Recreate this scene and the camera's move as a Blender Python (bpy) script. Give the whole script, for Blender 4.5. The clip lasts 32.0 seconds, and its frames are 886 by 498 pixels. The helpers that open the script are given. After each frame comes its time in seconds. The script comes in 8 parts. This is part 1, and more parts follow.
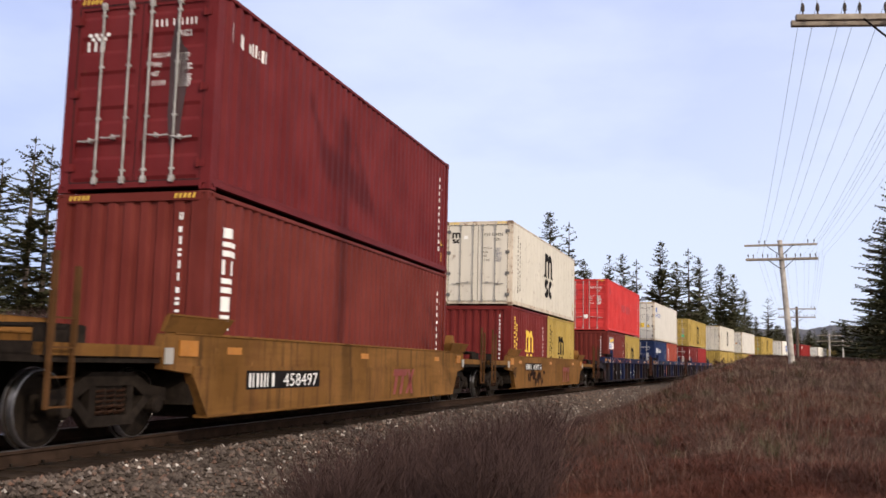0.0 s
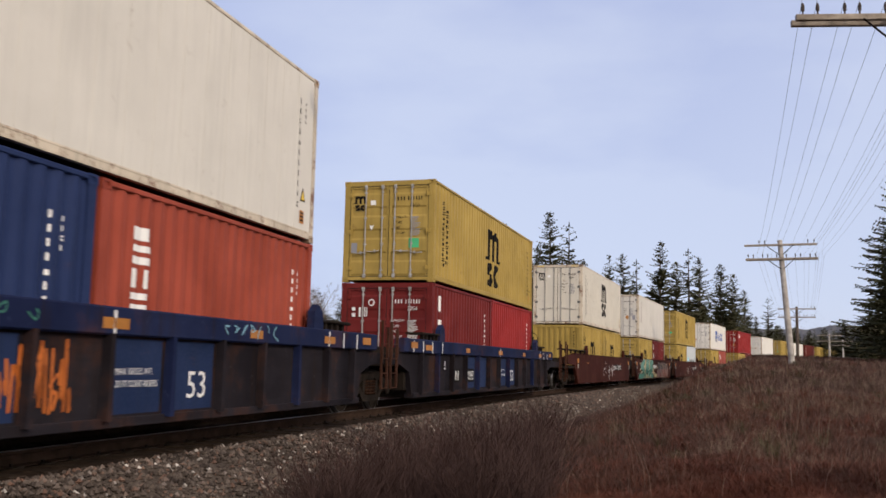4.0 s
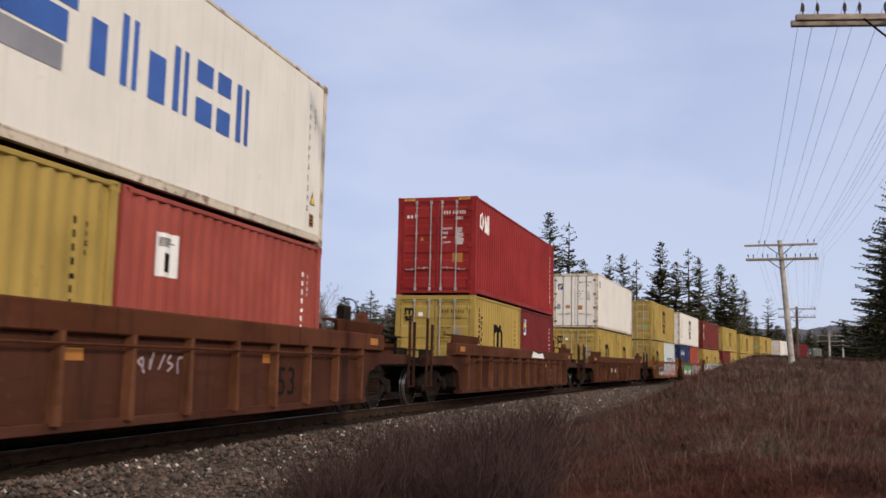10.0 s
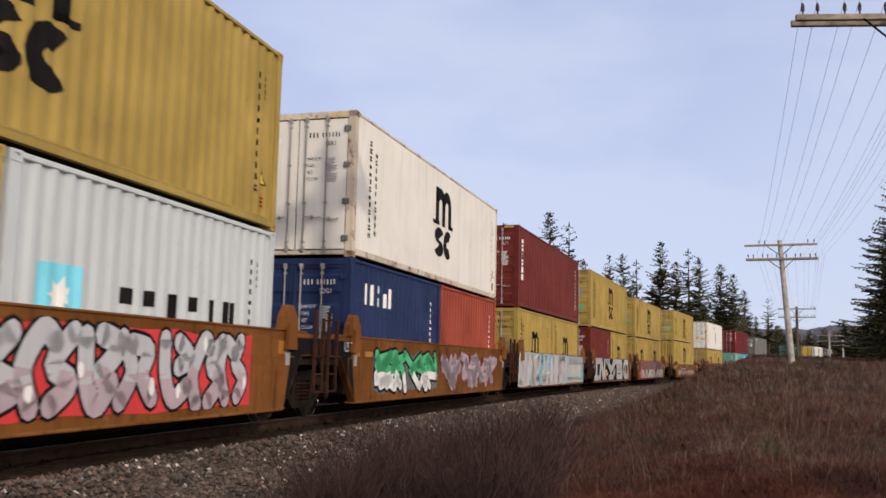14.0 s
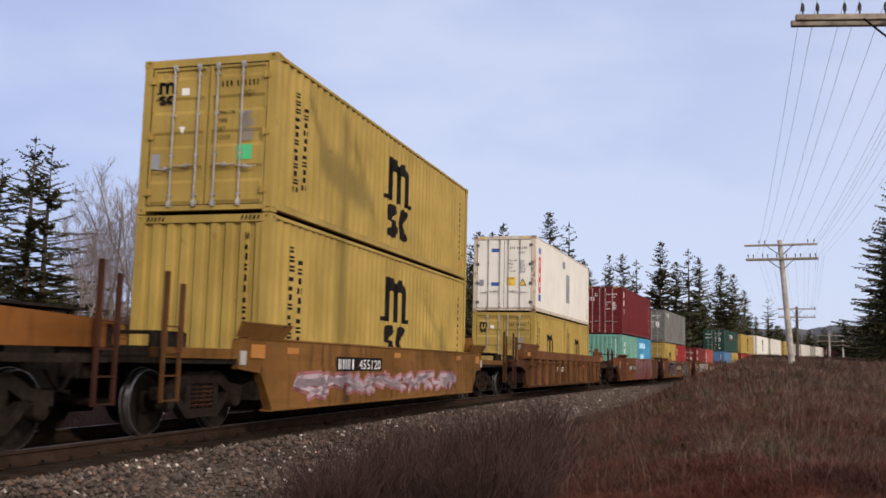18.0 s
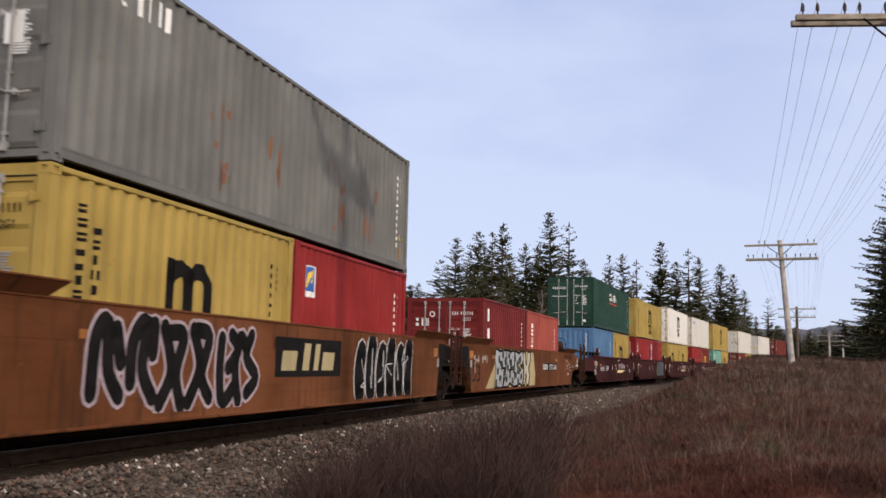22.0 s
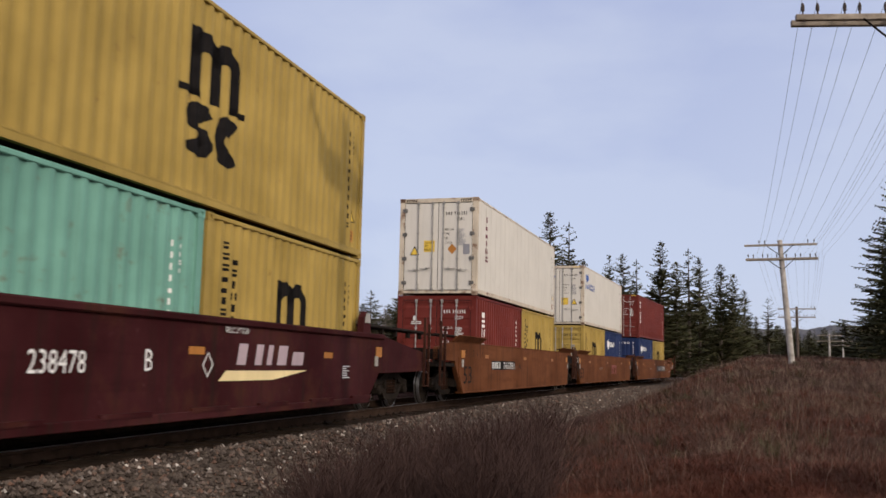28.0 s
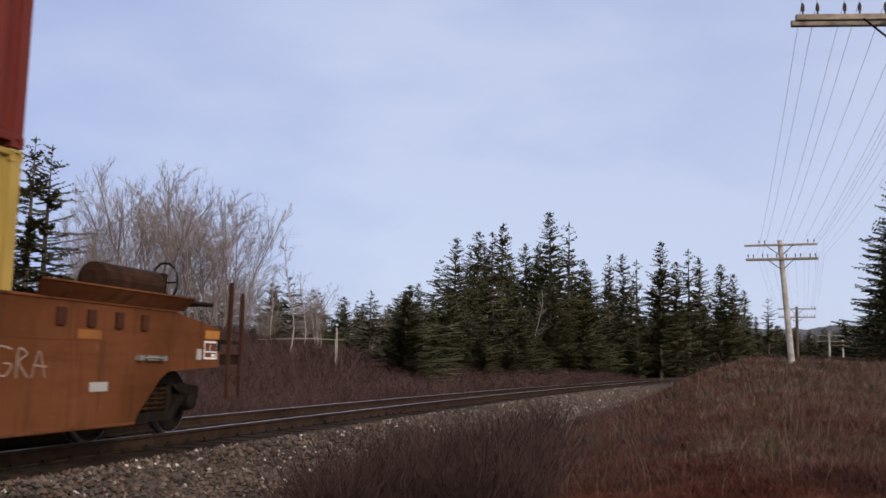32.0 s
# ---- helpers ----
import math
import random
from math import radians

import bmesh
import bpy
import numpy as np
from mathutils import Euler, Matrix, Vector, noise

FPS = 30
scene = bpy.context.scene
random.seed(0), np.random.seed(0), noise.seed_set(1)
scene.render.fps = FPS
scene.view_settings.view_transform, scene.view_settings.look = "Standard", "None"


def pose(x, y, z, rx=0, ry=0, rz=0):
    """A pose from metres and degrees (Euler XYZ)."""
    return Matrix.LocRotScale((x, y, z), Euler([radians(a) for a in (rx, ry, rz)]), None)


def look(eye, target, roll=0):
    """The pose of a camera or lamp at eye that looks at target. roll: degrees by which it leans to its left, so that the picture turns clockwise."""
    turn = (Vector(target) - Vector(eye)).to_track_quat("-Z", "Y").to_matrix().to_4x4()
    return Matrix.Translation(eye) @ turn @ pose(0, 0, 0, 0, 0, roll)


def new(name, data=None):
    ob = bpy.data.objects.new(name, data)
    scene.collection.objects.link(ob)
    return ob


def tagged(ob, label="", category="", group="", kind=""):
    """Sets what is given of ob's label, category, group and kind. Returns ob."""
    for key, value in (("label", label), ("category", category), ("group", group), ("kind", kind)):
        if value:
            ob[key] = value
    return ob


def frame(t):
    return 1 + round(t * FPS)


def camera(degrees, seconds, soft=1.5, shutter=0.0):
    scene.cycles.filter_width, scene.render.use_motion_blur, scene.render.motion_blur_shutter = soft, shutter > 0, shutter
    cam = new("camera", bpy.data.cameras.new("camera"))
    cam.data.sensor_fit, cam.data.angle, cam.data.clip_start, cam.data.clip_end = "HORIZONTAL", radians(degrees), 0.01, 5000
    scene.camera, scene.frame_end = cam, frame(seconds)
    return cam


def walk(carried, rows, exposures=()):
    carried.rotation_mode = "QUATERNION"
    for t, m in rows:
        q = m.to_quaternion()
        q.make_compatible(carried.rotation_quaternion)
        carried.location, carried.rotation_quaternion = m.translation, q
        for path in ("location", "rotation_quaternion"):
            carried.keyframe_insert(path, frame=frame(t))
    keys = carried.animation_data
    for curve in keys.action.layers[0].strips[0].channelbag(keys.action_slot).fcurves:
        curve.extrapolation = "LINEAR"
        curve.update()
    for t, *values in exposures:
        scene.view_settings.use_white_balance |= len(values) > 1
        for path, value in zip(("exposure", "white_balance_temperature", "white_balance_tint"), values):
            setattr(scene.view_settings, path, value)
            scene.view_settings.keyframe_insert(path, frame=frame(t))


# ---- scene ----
cam = camera(50.24, 32.0, soft=1.6, shutter=0.1)
EYE = pose(0, 0, 1.0, 96.917, -1.252, 0)
walk(cam, [(0.0, EYE), (32.0, EYE)], exposures=[
    (0.0, 0.27, 6400, 13), (1.0, -0.13, 6300, 13), (4.0, -0.06, 6320, 13), (7.0, -0.05, 6300, 13), (8.0, -0.04, 6300, 13), (9.0, -0.19, 6250, 13), (11.0, -0.09, 6300, 13), (13.0, -0.05, 6350, 13),
    (16.0, -0.03, 6300, 13), (17.0, -0.02, 6300, 13), (18.0, -0.01, 6300, 13), (19.0, -0.13, 6250, 13), (20.0, -0.21, 6250, 13), (21.0, -0.05, 6300, 13), (22.0, 0.03, 6250, 13), (23.0, -0.19, 6200, 13), (24.0, -0.07, 6250, 13), (25.0, 0.11, 6450, 13), (28.0, -0.17, 6350, 13), (30.0, -0.15, 6350, 13),
    (31.0, 0.17, 6500, 13), (32.0, -0.13, 6250, 13)])

# ---- light: winter sun behind the right shoulder, thin cloud ----
SUN_AZ, SUN_EL = 146.4, 24.5     # degrees clockwise from +y, and above the horizon
world = bpy.data.worlds.new("sky")
scene.world = world
world.use_nodes = True
wn, wl = world.node_tree.nodes, world.node_tree.links
wn.clear()
sky = wn.new("ShaderNodeTexSky")
sky.sky_type, sky.sun_disc = "NISHITA", False
sky.sun_elevation, sky.sun_rotation = radians(SUN_EL), radians(SUN_AZ)
sky.air_density, sky.dust_density, sky.ozone_density = 1.0, 0.6, 2.0
w_geo = wn.new("ShaderNodeTexCoord")
w_map = wn.new("ShaderNodeMapping")
w_map.inputs["Scale"].default_value = (1.0, 1.0, 2.4)
w_map.inputs["Location"].default_value = (0.35, 0.1, 0.0)
w_noise = wn.new("ShaderNodeTexNoise")
w_noise.inputs["Scale"].default_value, w_noise.inputs["Detail"].default_value = 2.1, 6.0
w_noise.inputs["Roughness"].default_value = 0.5
w_sep = wn.new("ShaderNodeSeparateXYZ")
w_low = wn.new("ShaderNodeMapRange")       # paler towards the horizon
for i_, v_ in enumerate((0.0, 0.55, 0.62, 0.0)):
    w_low.inputs[i_ + 1].default_value = v_
w_thin = wn.new("ShaderNodeMapRange")      # thin cloud
for i_, v_ in enumerate((0.36, 0.66, 0.0, 0.66)):
    w_thin.inputs[i_ + 1].default_value = v_
w_sum = wn.new("ShaderNodeMath")
w_sum.operation, w_sum.use_clamp = "ADD", True
w_cloud = wn.new("ShaderNodeMix")
w_cloud.data_type = "RGBA"
w_cloud.inputs[6].default_value = (3.1, 3.92, 7.6, 1)
w_cloud.inputs[7].default_value = (6.95, 7.62, 9.55, 1)
w_mix = wn.new("ShaderNodeMix")
w_mix.data_type = "RGBA"
w_mix.inputs[0].default_value = 0.82
w_bg = wn.new("ShaderNodeBackground")
w_bg.inputs["Strength"].default_value = 0.1
w_out = wn.new("ShaderNodeOutputWorld")
wl.new(w_geo.outputs["Generated"], w_map.inputs["Vector"])
wl.new(w_geo.outputs["Generated"], w_sep.inputs[0])
wl.new(w_map.outputs["Vector"], w_noise.inputs["Vector"])
wl.new(w_sep.outputs["Z"], w_low.inputs[0])
wl.new(w_noise.outputs["Fac"], w_thin.inputs[0])
w_glow = wn.new("ShaderNodeMapRange")      # brighter round to the sun's side
for i_, v_ in enumerate((-0.5, 0.5, -0.2, 0.66)):
    w_glow.inputs[i_ + 1].default_value = v_
w_sum2 = wn.new("ShaderNodeMath")
w_sum2.operation = "ADD"
wl.new(w_sep.outputs["X"], w_glow.inputs[0])
wl.new(w_low.outputs[0], w_sum2.inputs[0])
wl.new(w_glow.outputs[0], w_sum2.inputs[1])
wl.new(w_sum2.outputs[0], w_sum.inputs[0])
wl.new(w_thin.outputs[0], w_sum.inputs[1])
wl.new(w_sum.outputs[0], w_cloud.inputs[0])
wl.new(sky.outputs["Color"], w_mix.inputs[6])
wl.new(w_cloud.outputs[2], w_mix.inputs[7])
w_back = wn.new("ShaderNodeMapRange")      # thin cloud that brightens round the sun
for i_, v_ in enumerate((-0.15, 0.95, 0.0, 1.0)):
    w_back.inputs[i_ + 1].default_value = v_
w_sun = wn.new("ShaderNodeVectorMath")
w_sun.operation = "DOT_PRODUCT"
w_sun.inputs[1].default_value = (math.sin(radians(SUN_AZ)) * math.cos(radians(SUN_EL)), math.cos(radians(SUN_AZ)) * math.cos(radians(SUN_EL)), math.sin(radians(SUN_EL)))
w_grey = wn.new("ShaderNodeMix")
w_grey.data_type = "RGBA"
w_grey.inputs[7].default_value = (19.0, 17.6, 16.4, 1)
wl.new(w_geo.outputs["Generated"], w_sun.inputs[0])
wl.new(w_sun.outputs["Value"], w_back.inputs[0])
wl.new(w_back.outputs[0], w_grey.inputs[0])
wl.new(w_mix.outputs[2], w_grey.inputs[6])
wl.new(w_grey.outputs[2], w_bg.inputs["Color"])
wl.new(w_bg.outputs["Background"], w_out.inputs["Surface"])
sun = new("sun", bpy.data.lights.new("sun", "SUN"))
sun.data.energy, sun.data.angle, sun.data.color = 2.05, radians(0.9), (1.0, 0.86, 0.68)
sa, se = radians(SUN_AZ), radians(SUN_EL)
sun.matrix_world = look((math.sin(sa) * math.cos(se) * 60, math.cos(sa) * math.cos(se) * 60, math.sin(se) * 60), (0, 0, 0))


# ---- materials ----
def material(name, rough=0.7, metal=0.0, gloss=0.12):
    m = bpy.data.materials.new(name)
    m.use_nodes = True
    b = m.node_tree.nodes["Principled BSDF"]
    b.inputs["Roughness"].default_value, b.inputs["Metallic"].default_value = rough, metal
    b.inputs["Specular IOR Level"].default_value = 0.5 if metal > 0.5 else gloss
    return m, m.node_tree.nodes, m.node_tree.links, b


def tex_noise(n, l, vec, scale, detail=4.0, rough=0.55):
    t = n.new("ShaderNodeTexNoise")
    t.inputs["Scale"].default_value, t.inputs["Detail"].default_value, t.inputs["Roughness"].default_value = scale, detail, rough
    l.new(vec, t.inputs["Vector"])
    return t.outputs["Fac"]


def span(n, l, value, lo, hi, a=0.0, b=1.0):
    r = n.new("ShaderNodeMapRange")
    for i, v in enumerate((lo, hi, a, b)):
        r.inputs[i + 1].default_value = v
    l.new(value, r.inputs[0])
    return r.outputs[0]


def blend(n, l, fac, a, b, how="MIX"):
    x = n.new("ShaderNodeMix")
    x.data_type, x.blend_type = "RGBA", how
    for sock, v in ((x.inputs[0], fac), (x.inputs[6], a), (x.inputs[7], b)):
        if isinstance(v, (int, float)):
            sock.default_value = v
        elif isinstance(v, tuple):
            sock.default_value = (*v, 1)
        else:
            l.new(v, sock)
    return x.outputs[2]


def times(n, l, a, b):
    x = n.new("ShaderNodeMath")
    x.operation = "MULTIPLY"
    for sock, v in ((x.inputs[0], a), (x.inputs[1], b)):
        if isinstance(v, (int, float)):
            sock.default_value = v
        else:
            l.new(v, sock)
    return x.outputs[0]


def spread(n, l, stretch=(1, 1, 1), seed=11.0):
    """Object coordinates, shifted by each object's own random number."""
    c, o, m = n.new("ShaderNodeTexCoord"), n.new("ShaderNodeObjectInfo"), n.new("ShaderNodeMapping")
    m.inputs["Scale"].default_value = stretch
    x = n.new("ShaderNodeMath")
    x.operation, x.inputs[1].default_value = "MULTIPLY", seed
    l.new(o.outputs["Random"], x.inputs[0])
    l.new(c.outputs["Object"], m.inputs["Vector"])
    l.new(x.outputs[0], m.inputs["Location"])
    return m.outputs["Vector"], o.outputs["Random"]


def bump(n, l, b, value, strength=0.3, distance=0.01):
    x = n.new("ShaderNodeBump")
    x.inputs["Strength"].default_value, x.inputs["Distance"].default_value = strength, distance
    l.new(value, x.inputs["Height"])
    l.new(x.outputs["Normal"], b.inputs["Normal"])


PAINTS = {}


def paint(name, colour, rust=0.25, dirt=0.3, rough=0.55, rust_colour=(0.11, 0.045, 0.02), gloss=0.25, spots_from=0.62):
    """Weathered painted steel: faded in patches, streaked downwards, rust spots."""
    if name in PAINTS:
        return PAINTS[name]
    m, n, l, b = material(name, rough, 0.0, gloss)
    wide, rnd = spread(n, l)
    down, _ = spread(n, l, (5.0, 5.0, 0.35))
    fade = tex_noise(n, l, wide, 0.9, 5)
    pale = min(colour) > 0.4
    light = tuple(min(0.9, c * (1.03 if pale else 1.2) + 0.006) for c in colour)
    dark = tuple(c * (0.93 if pale else 0.82) for c in colour)
    col = blend(n, l, span(n, l, fade, 0.3, 0.7), dark, light)
    streak = span(n, l, tex_noise(n, l, down, 1.6, 5), 0.5, 0.8)
    col = blend(n, l, times(n, l, streak, dirt), col, tuple(c * 0.42 + 0.012 for c in colour))
    spots = span(n, l, tex_noise(n, l, wide, 3.2, 9, 0.72), spots_from, spots_from + 0.1)
    col = blend(n, l, times(n, l, spots, rust), col, rust_colour)
    l.new(col, b.inputs["Base Color"])
    grain = tex_noise(n, l, wide, 30, 4)
    l.new(span(n, l, grain, 0.3, 0.7, rough - 0.12, rough + 0.15), b.inputs["Roughness"])
    bump(n, l, b, tex_noise(n, l, wide, 6, 6), 0.12, 0.01)
    PAINTS[name] = m
    return m


def worn_steel(name, colour, bare=(0.055, 0.02, 0.009), amount=0.5):
    """Old car paint: chalky patches, wide rust, dark runs and scrapes, no shine."""
    m, n, l, b = material(name, 0.8, 0.0, 0.06)
    wide, rnd = spread(n, l)
    down, _ = spread(n, l, (2.6, 2.6, 0.3))
    flat, _ = spread(n, l, (0.25, 1.0, 2.2))
    col = blend(n, l, span(n, l, tex_noise(n, l, wide, 0.55, 5), 0.35, 0.65), tuple(c * 0.72 for c in colour), tuple(min(0.9, c * 1.25 + 0.006) for c in colour))
    col = blend(n, l, times(n, l, span(n, l, tex_noise(n, l, flat, 2.4, 7, 0.6), 0.5, 0.7), 0.45), col, tuple(c * 0.5 for c in colour))
    col = blend(n, l, times(n, l, span(n, l, tex_noise(n, l, wide, 1.1, 8, 0.68), 0.52, 0.66), amount), col, bare)
    col = blend(n, l, times(n, l, span(n, l, tex_noise(n, l, down, 2.2, 6), 0.52, 0.72), 0.6), col, (0.016, 0.010, 0.007))
    col = blend(n, l, times(n, l, span(n, l, tex_noise(n, l, wide, 5.0, 8, 0.7), 0.62, 0.70), 0.55), col, tuple(min(0.8, c * 1.7 + 0.02) for c in colour))
    l.new(col, b.inputs["Base Color"])
    bump(n, l, b, tex_noise(n, l, wide, 7, 6), 0.2, 0.012)
    return m


def mottled(name, a, b_, scale, rough=0.9, relief=0.5, metal=0.0, island=0.0, distance=0.02):
    m, n, l, b = material(name, rough, metal, 0.04)
    vec, rnd = spread(n, l)
    col = blend(n, l, span(n, l, tex_noise(n, l, vec, scale, 6), 0.3, 0.7), a, b_)
    col = blend(n, l, span(n, l, tex_noise(n, l, vec, scale * 0.13, 3), 0.35, 0.65, 0.0, 0.45), col, tuple(c * 0.55 for c in a))
    if island:
        g = n.new("ShaderNodeNewGeometry")
        col = blend(n, l, span(n, l, g.outputs["Random Per Island"], 0, 1, 0.0, island), col, tuple(min(1, c * 1.9 + 0.015) for c in b_))
    l.new(col, b.inputs["Base Color"])
    if relief:
        bump(n, l, b, tex_noise(n, l, vec, scale * 2.5, 5), relief, distance)
    return m


def ramped(name, stops, rough=0.9):
    """One colour a piece, picked by the piece's own random number."""
    m, n, l, b = material(name, rough)
    g, r = n.new("ShaderNodeNewGeometry"), n.new("ShaderNodeValToRGB")
    r.color_ramp.interpolation = "LINEAR"
    e = r.color_ramp.elements
    e[0].position, e[0].color = stops[0][0], (*stops[0][1], 1)
    e[1].position, e[1].color = stops[-1][0], (*stops[-1][1], 1)
    for p, c in stops[1:-1]:
        x = e.new(p)
        x.color = (*c, 1)
    l.new(g.outputs["Random Per Island"], r.inputs["Fac"])
    vec, _ = spread(n, l)
    l.new(blend(n, l, span(n, l, tex_noise(n, l, vec, 1.2, 3), 0.35, 0.65, 0.0, 0.55), r.outputs["Color"],
                tuple(c * 0.5 for c in stops[0][1])), b.inputs["Base Color"])
    return m


STEEL = mottled("polished_steel", (0.42, 0.40, 0.39), (0.62, 0.60, 0.58), 8, 0.4, 0.05, 1.0)
RUSTY = mottled("rusty_steel", (0.020, 0.011, 0.008), (0.05, 0.024, 0.014), 7, 0.85, 0.3)
GRIME = mottled("grimy_cast_steel", (0.011, 0.0085, 0.007), (0.029, 0.022, 0.017), 9, 0.85, 0.3)
RUBBER = mottled("black_rubber", (0.012, 0.012, 0.012), (0.025, 0.025, 0.025), 20, 0.7, 0.1)
ZINC = mottled("galvanised_steel", (0.26, 0.25, 0.235), (0.46, 0.445, 0.42), 15, 0.6, 0.1, 0.2)
WHITE = paint("white_marking", (0.70, 0.69, 0.66), 0.1, 0.35)
BLACK = mottled("black_marking", (0.0075, 0.0068, 0.0068), (0.017, 0.0145, 0.014), 6, 0.75, 0.1)
YELLOW_MARK = paint("yellow_marking", (0.62, 0.42, 0.05), 0.05, 0.2)
ORANGE_MARK = paint("orange_reflector", (0.34, 0.135, 0.02), 0.5, 0.5)
BLUE_MARK = paint("blue_marking", (0.03, 0.09, 0.32), 0.02, 0.1)
RED_MARK = paint("red_marking", (0.5, 0.03, 0.03), 0.02, 0.1)
GREEN_MARK = paint("green_marking", (0.06, 0.38, 0.16), 0.02, 0.1)
GREY_MARK = paint("grey_marking", (0.22, 0.22, 0.24), 0.02, 0.2)
CREAM_MARK = paint("cream_marking", (0.72, 0.58, 0.3), 0.02, 0.2)
MARKS = dict(w=WHITE, k=BLACK, y=YELLOW_MARK, o=ORANGE_MARK, b=BLUE_MARK, r=RED_MARK, g=GREEN_MARK, e=GREY_MARK, c=CREAM_MARK)


# ---- mesh building ----
class Geo:
    """Collects vertices and faces of one mesh."""

    def __init__(self):
        self.v, self.f = [], []

    def add(self, v, f):
        k = len(self.v)
        self.v += v
        self.f += [tuple(i + k for i in q) for q in f]
        return self

    def box(self, x0, x1, y0, y1, z0, z1):
        v = [(x, y, z) for x in (x0, x1) for y in (y0, y1) for z in (z0, z1)]
        return self.add(v, [(0, 1, 3, 2), (4, 6, 7, 5), (0, 4, 5, 1), (2, 3, 7, 6), (0, 2, 6, 4), (1, 5, 7, 3)])

    def slab(self, x0, x1, y0, y1, z0, z1, c=0.012):
        """A box with its edges along x chamfered."""
        p = [(y0 + c, z0), (y1 - c, z0), (y1, z0 + c), (y1, z1 - c), (y1 - c, z1), (y0 + c, z1), (y0, z1 - c), (y0, z0 + c)]
        v = [(x0, y, z) for y, z in p] + [(x1, y, z) for y, z in p]
        return self.add(v, [tuple(range(7, -1, -1)), tuple(range(8, 16))] + [(i, (i + 1) % 8, (i + 1) % 8 + 8, i + 8) for i in range(8)])

    def prism(self, pts, y0, y1):
        """A polygon of (x, z) points drawn from y0 to y1."""
        n = len(pts)
        v = [(x, y0, z) for x, z in pts] + [(x, y1, z) for x, z in pts]
        return self.add(v, [tuple(range(n)), tuple(range(2 * n - 1, n - 1, -1))] + [(i, i + n, (i + 1) % n + n, (i + 1) % n) for i in range(n)])

    def tube(self, pts, rads, n=6, caps=True):
        pts = [Vector(p) for p in pts]
        rings = []
        for i, p in enumerate(pts):
            d = (pts[min(i + 1, len(pts) - 1)] - pts[max(i - 1, 0)]).normalized()
            a = d.cross(Vector((0, 0, 1)) if abs(d.z) < 0.9 else Vector((1, 0, 0))).normalized()
            b = d.cross(a)
            r = rads[i] if isinstance(rads, (list, tuple)) else rads
            rings.append([tuple(p + (a * math.cos(k * 2 * math.pi / n) + b * math.sin(k * 2 * math.pi / n)) * r) for k in range(n)])
        v = [q for ring in rings for q in ring]
        f = [(i * n + k, i * n + (k + 1) % n, (i + 1) * n + (k + 1) % n, (i + 1) * n + k) for i in range(len(pts) - 1) for k in range(n)]
        if caps:
            f += [tuple(range(n - 1, -1, -1)), tuple(range((len(pts) - 1) * n, len(pts) * n))]
        return self.add(v, f)

    def disc(self, x, z, prof, n=20):
        """A body of revolution about a line along y: prof is (radius, y) pairs."""
        v = [(x + r * math.cos(k * 2 * math.pi / n), y, z + r * math.sin(k * 2 * math.pi / n)) for r, y in prof for k in range(n)]
        f = [(i * n + k, (i + 1) * n + k, (i + 1) * n + (k + 1) % n, i * n + (k + 1) % n) for i in range(len(prof) - 1) for k in range(n)]
        return self.add(v, f + [tuple(range(n)), tuple(range(len(prof) * n - 1, (len(prof) - 1) * n - 1, -1))])

    def hoop(self, x, z, prof, n=32):
        """A closed ring of revolution about a line along y."""
        m = len(prof)
        v = [(x + r * math.cos(k * 2 * math.pi / n), y, z + r * math.sin(k * 2 * math.pi / n)) for r, y in prof for k in range(n)]
        return self.add(v, [(i * n + k, (i + 1) % m * n + k, (i + 1) % m * n + (k + 1) % n, i * n + (k + 1) % n) for i in range(m) for k in range(n)])

    def mesh(self, name, smooth=False):
        me = bpy.data.meshes.new(name)
        me.from_pydata(self.v, [], self.f)
        bm = bmesh.new()
        bm.from_mesh(me)
        bmesh.ops.recalc_face_normals(bm, faces=bm.faces)
        bm.to_mesh(me)
        bm.free()
        me.materials.append(None)
        if smooth:
            me.shade_smooth()
        return me


MESHES = {}


def stored(key, make):
    if key not in MESHES:
        MESHES[key] = make()
    return MESHES[key]


def part(name, me, mat, parent, label="", at=None):
    """One mesh object under a thing or under a part; its paint belongs to the object, its mesh may be shared."""
    ob = new(name, me)
    ob.material_slots[0].link = "OBJECT"
    ob.material_slots[0].material = mat
    ob.parent = parent
    if at is not None:
        ob.matrix_basis = at
    return tagged(ob, label)


def thing(name, label, category, group="", kind=""):
    return tagged(new(name), label, category, group, kind)


# ---- the line of the track ----
STEP = 0.5
LINE_S = np.arange(-640.0, 900.0, STEP)
_u = np.clip(LINE_S, 0, 420) / 100
LINE_H = np.radians(13.526 + 11.809 * _u - 2.835 * _u ** 2 + 0.343 * _u ** 3)
_dx, _dy = np.sin(LINE_H) * STEP, np.cos(LINE_H) * STEP
LINE_X = np.concatenate([[0], np.cumsum((_dx[1:] + _dx[:-1]) / 2)])
LINE_Y = np.concatenate([[0], np.cumsum((_dy[1:] + _dy[:-1]) / 2)])
_k = int(640 / STEP)
LINE_X, LINE_Y = LINE_X - LINE_X[_k] - 7.791, LINE_Y - LINE_Y[_k]
LINE_Z = 0.0030 * np.clip(LINE_S - 60, 0, None)


def on_line(s):
    """Place on the track's centre line, rail-top height, s metres along it."""
    return Vector((np.interp(s, LINE_S, LINE_X), np.interp(s, LINE_S, LINE_Y), np.interp(s, LINE_S, LINE_Z)))


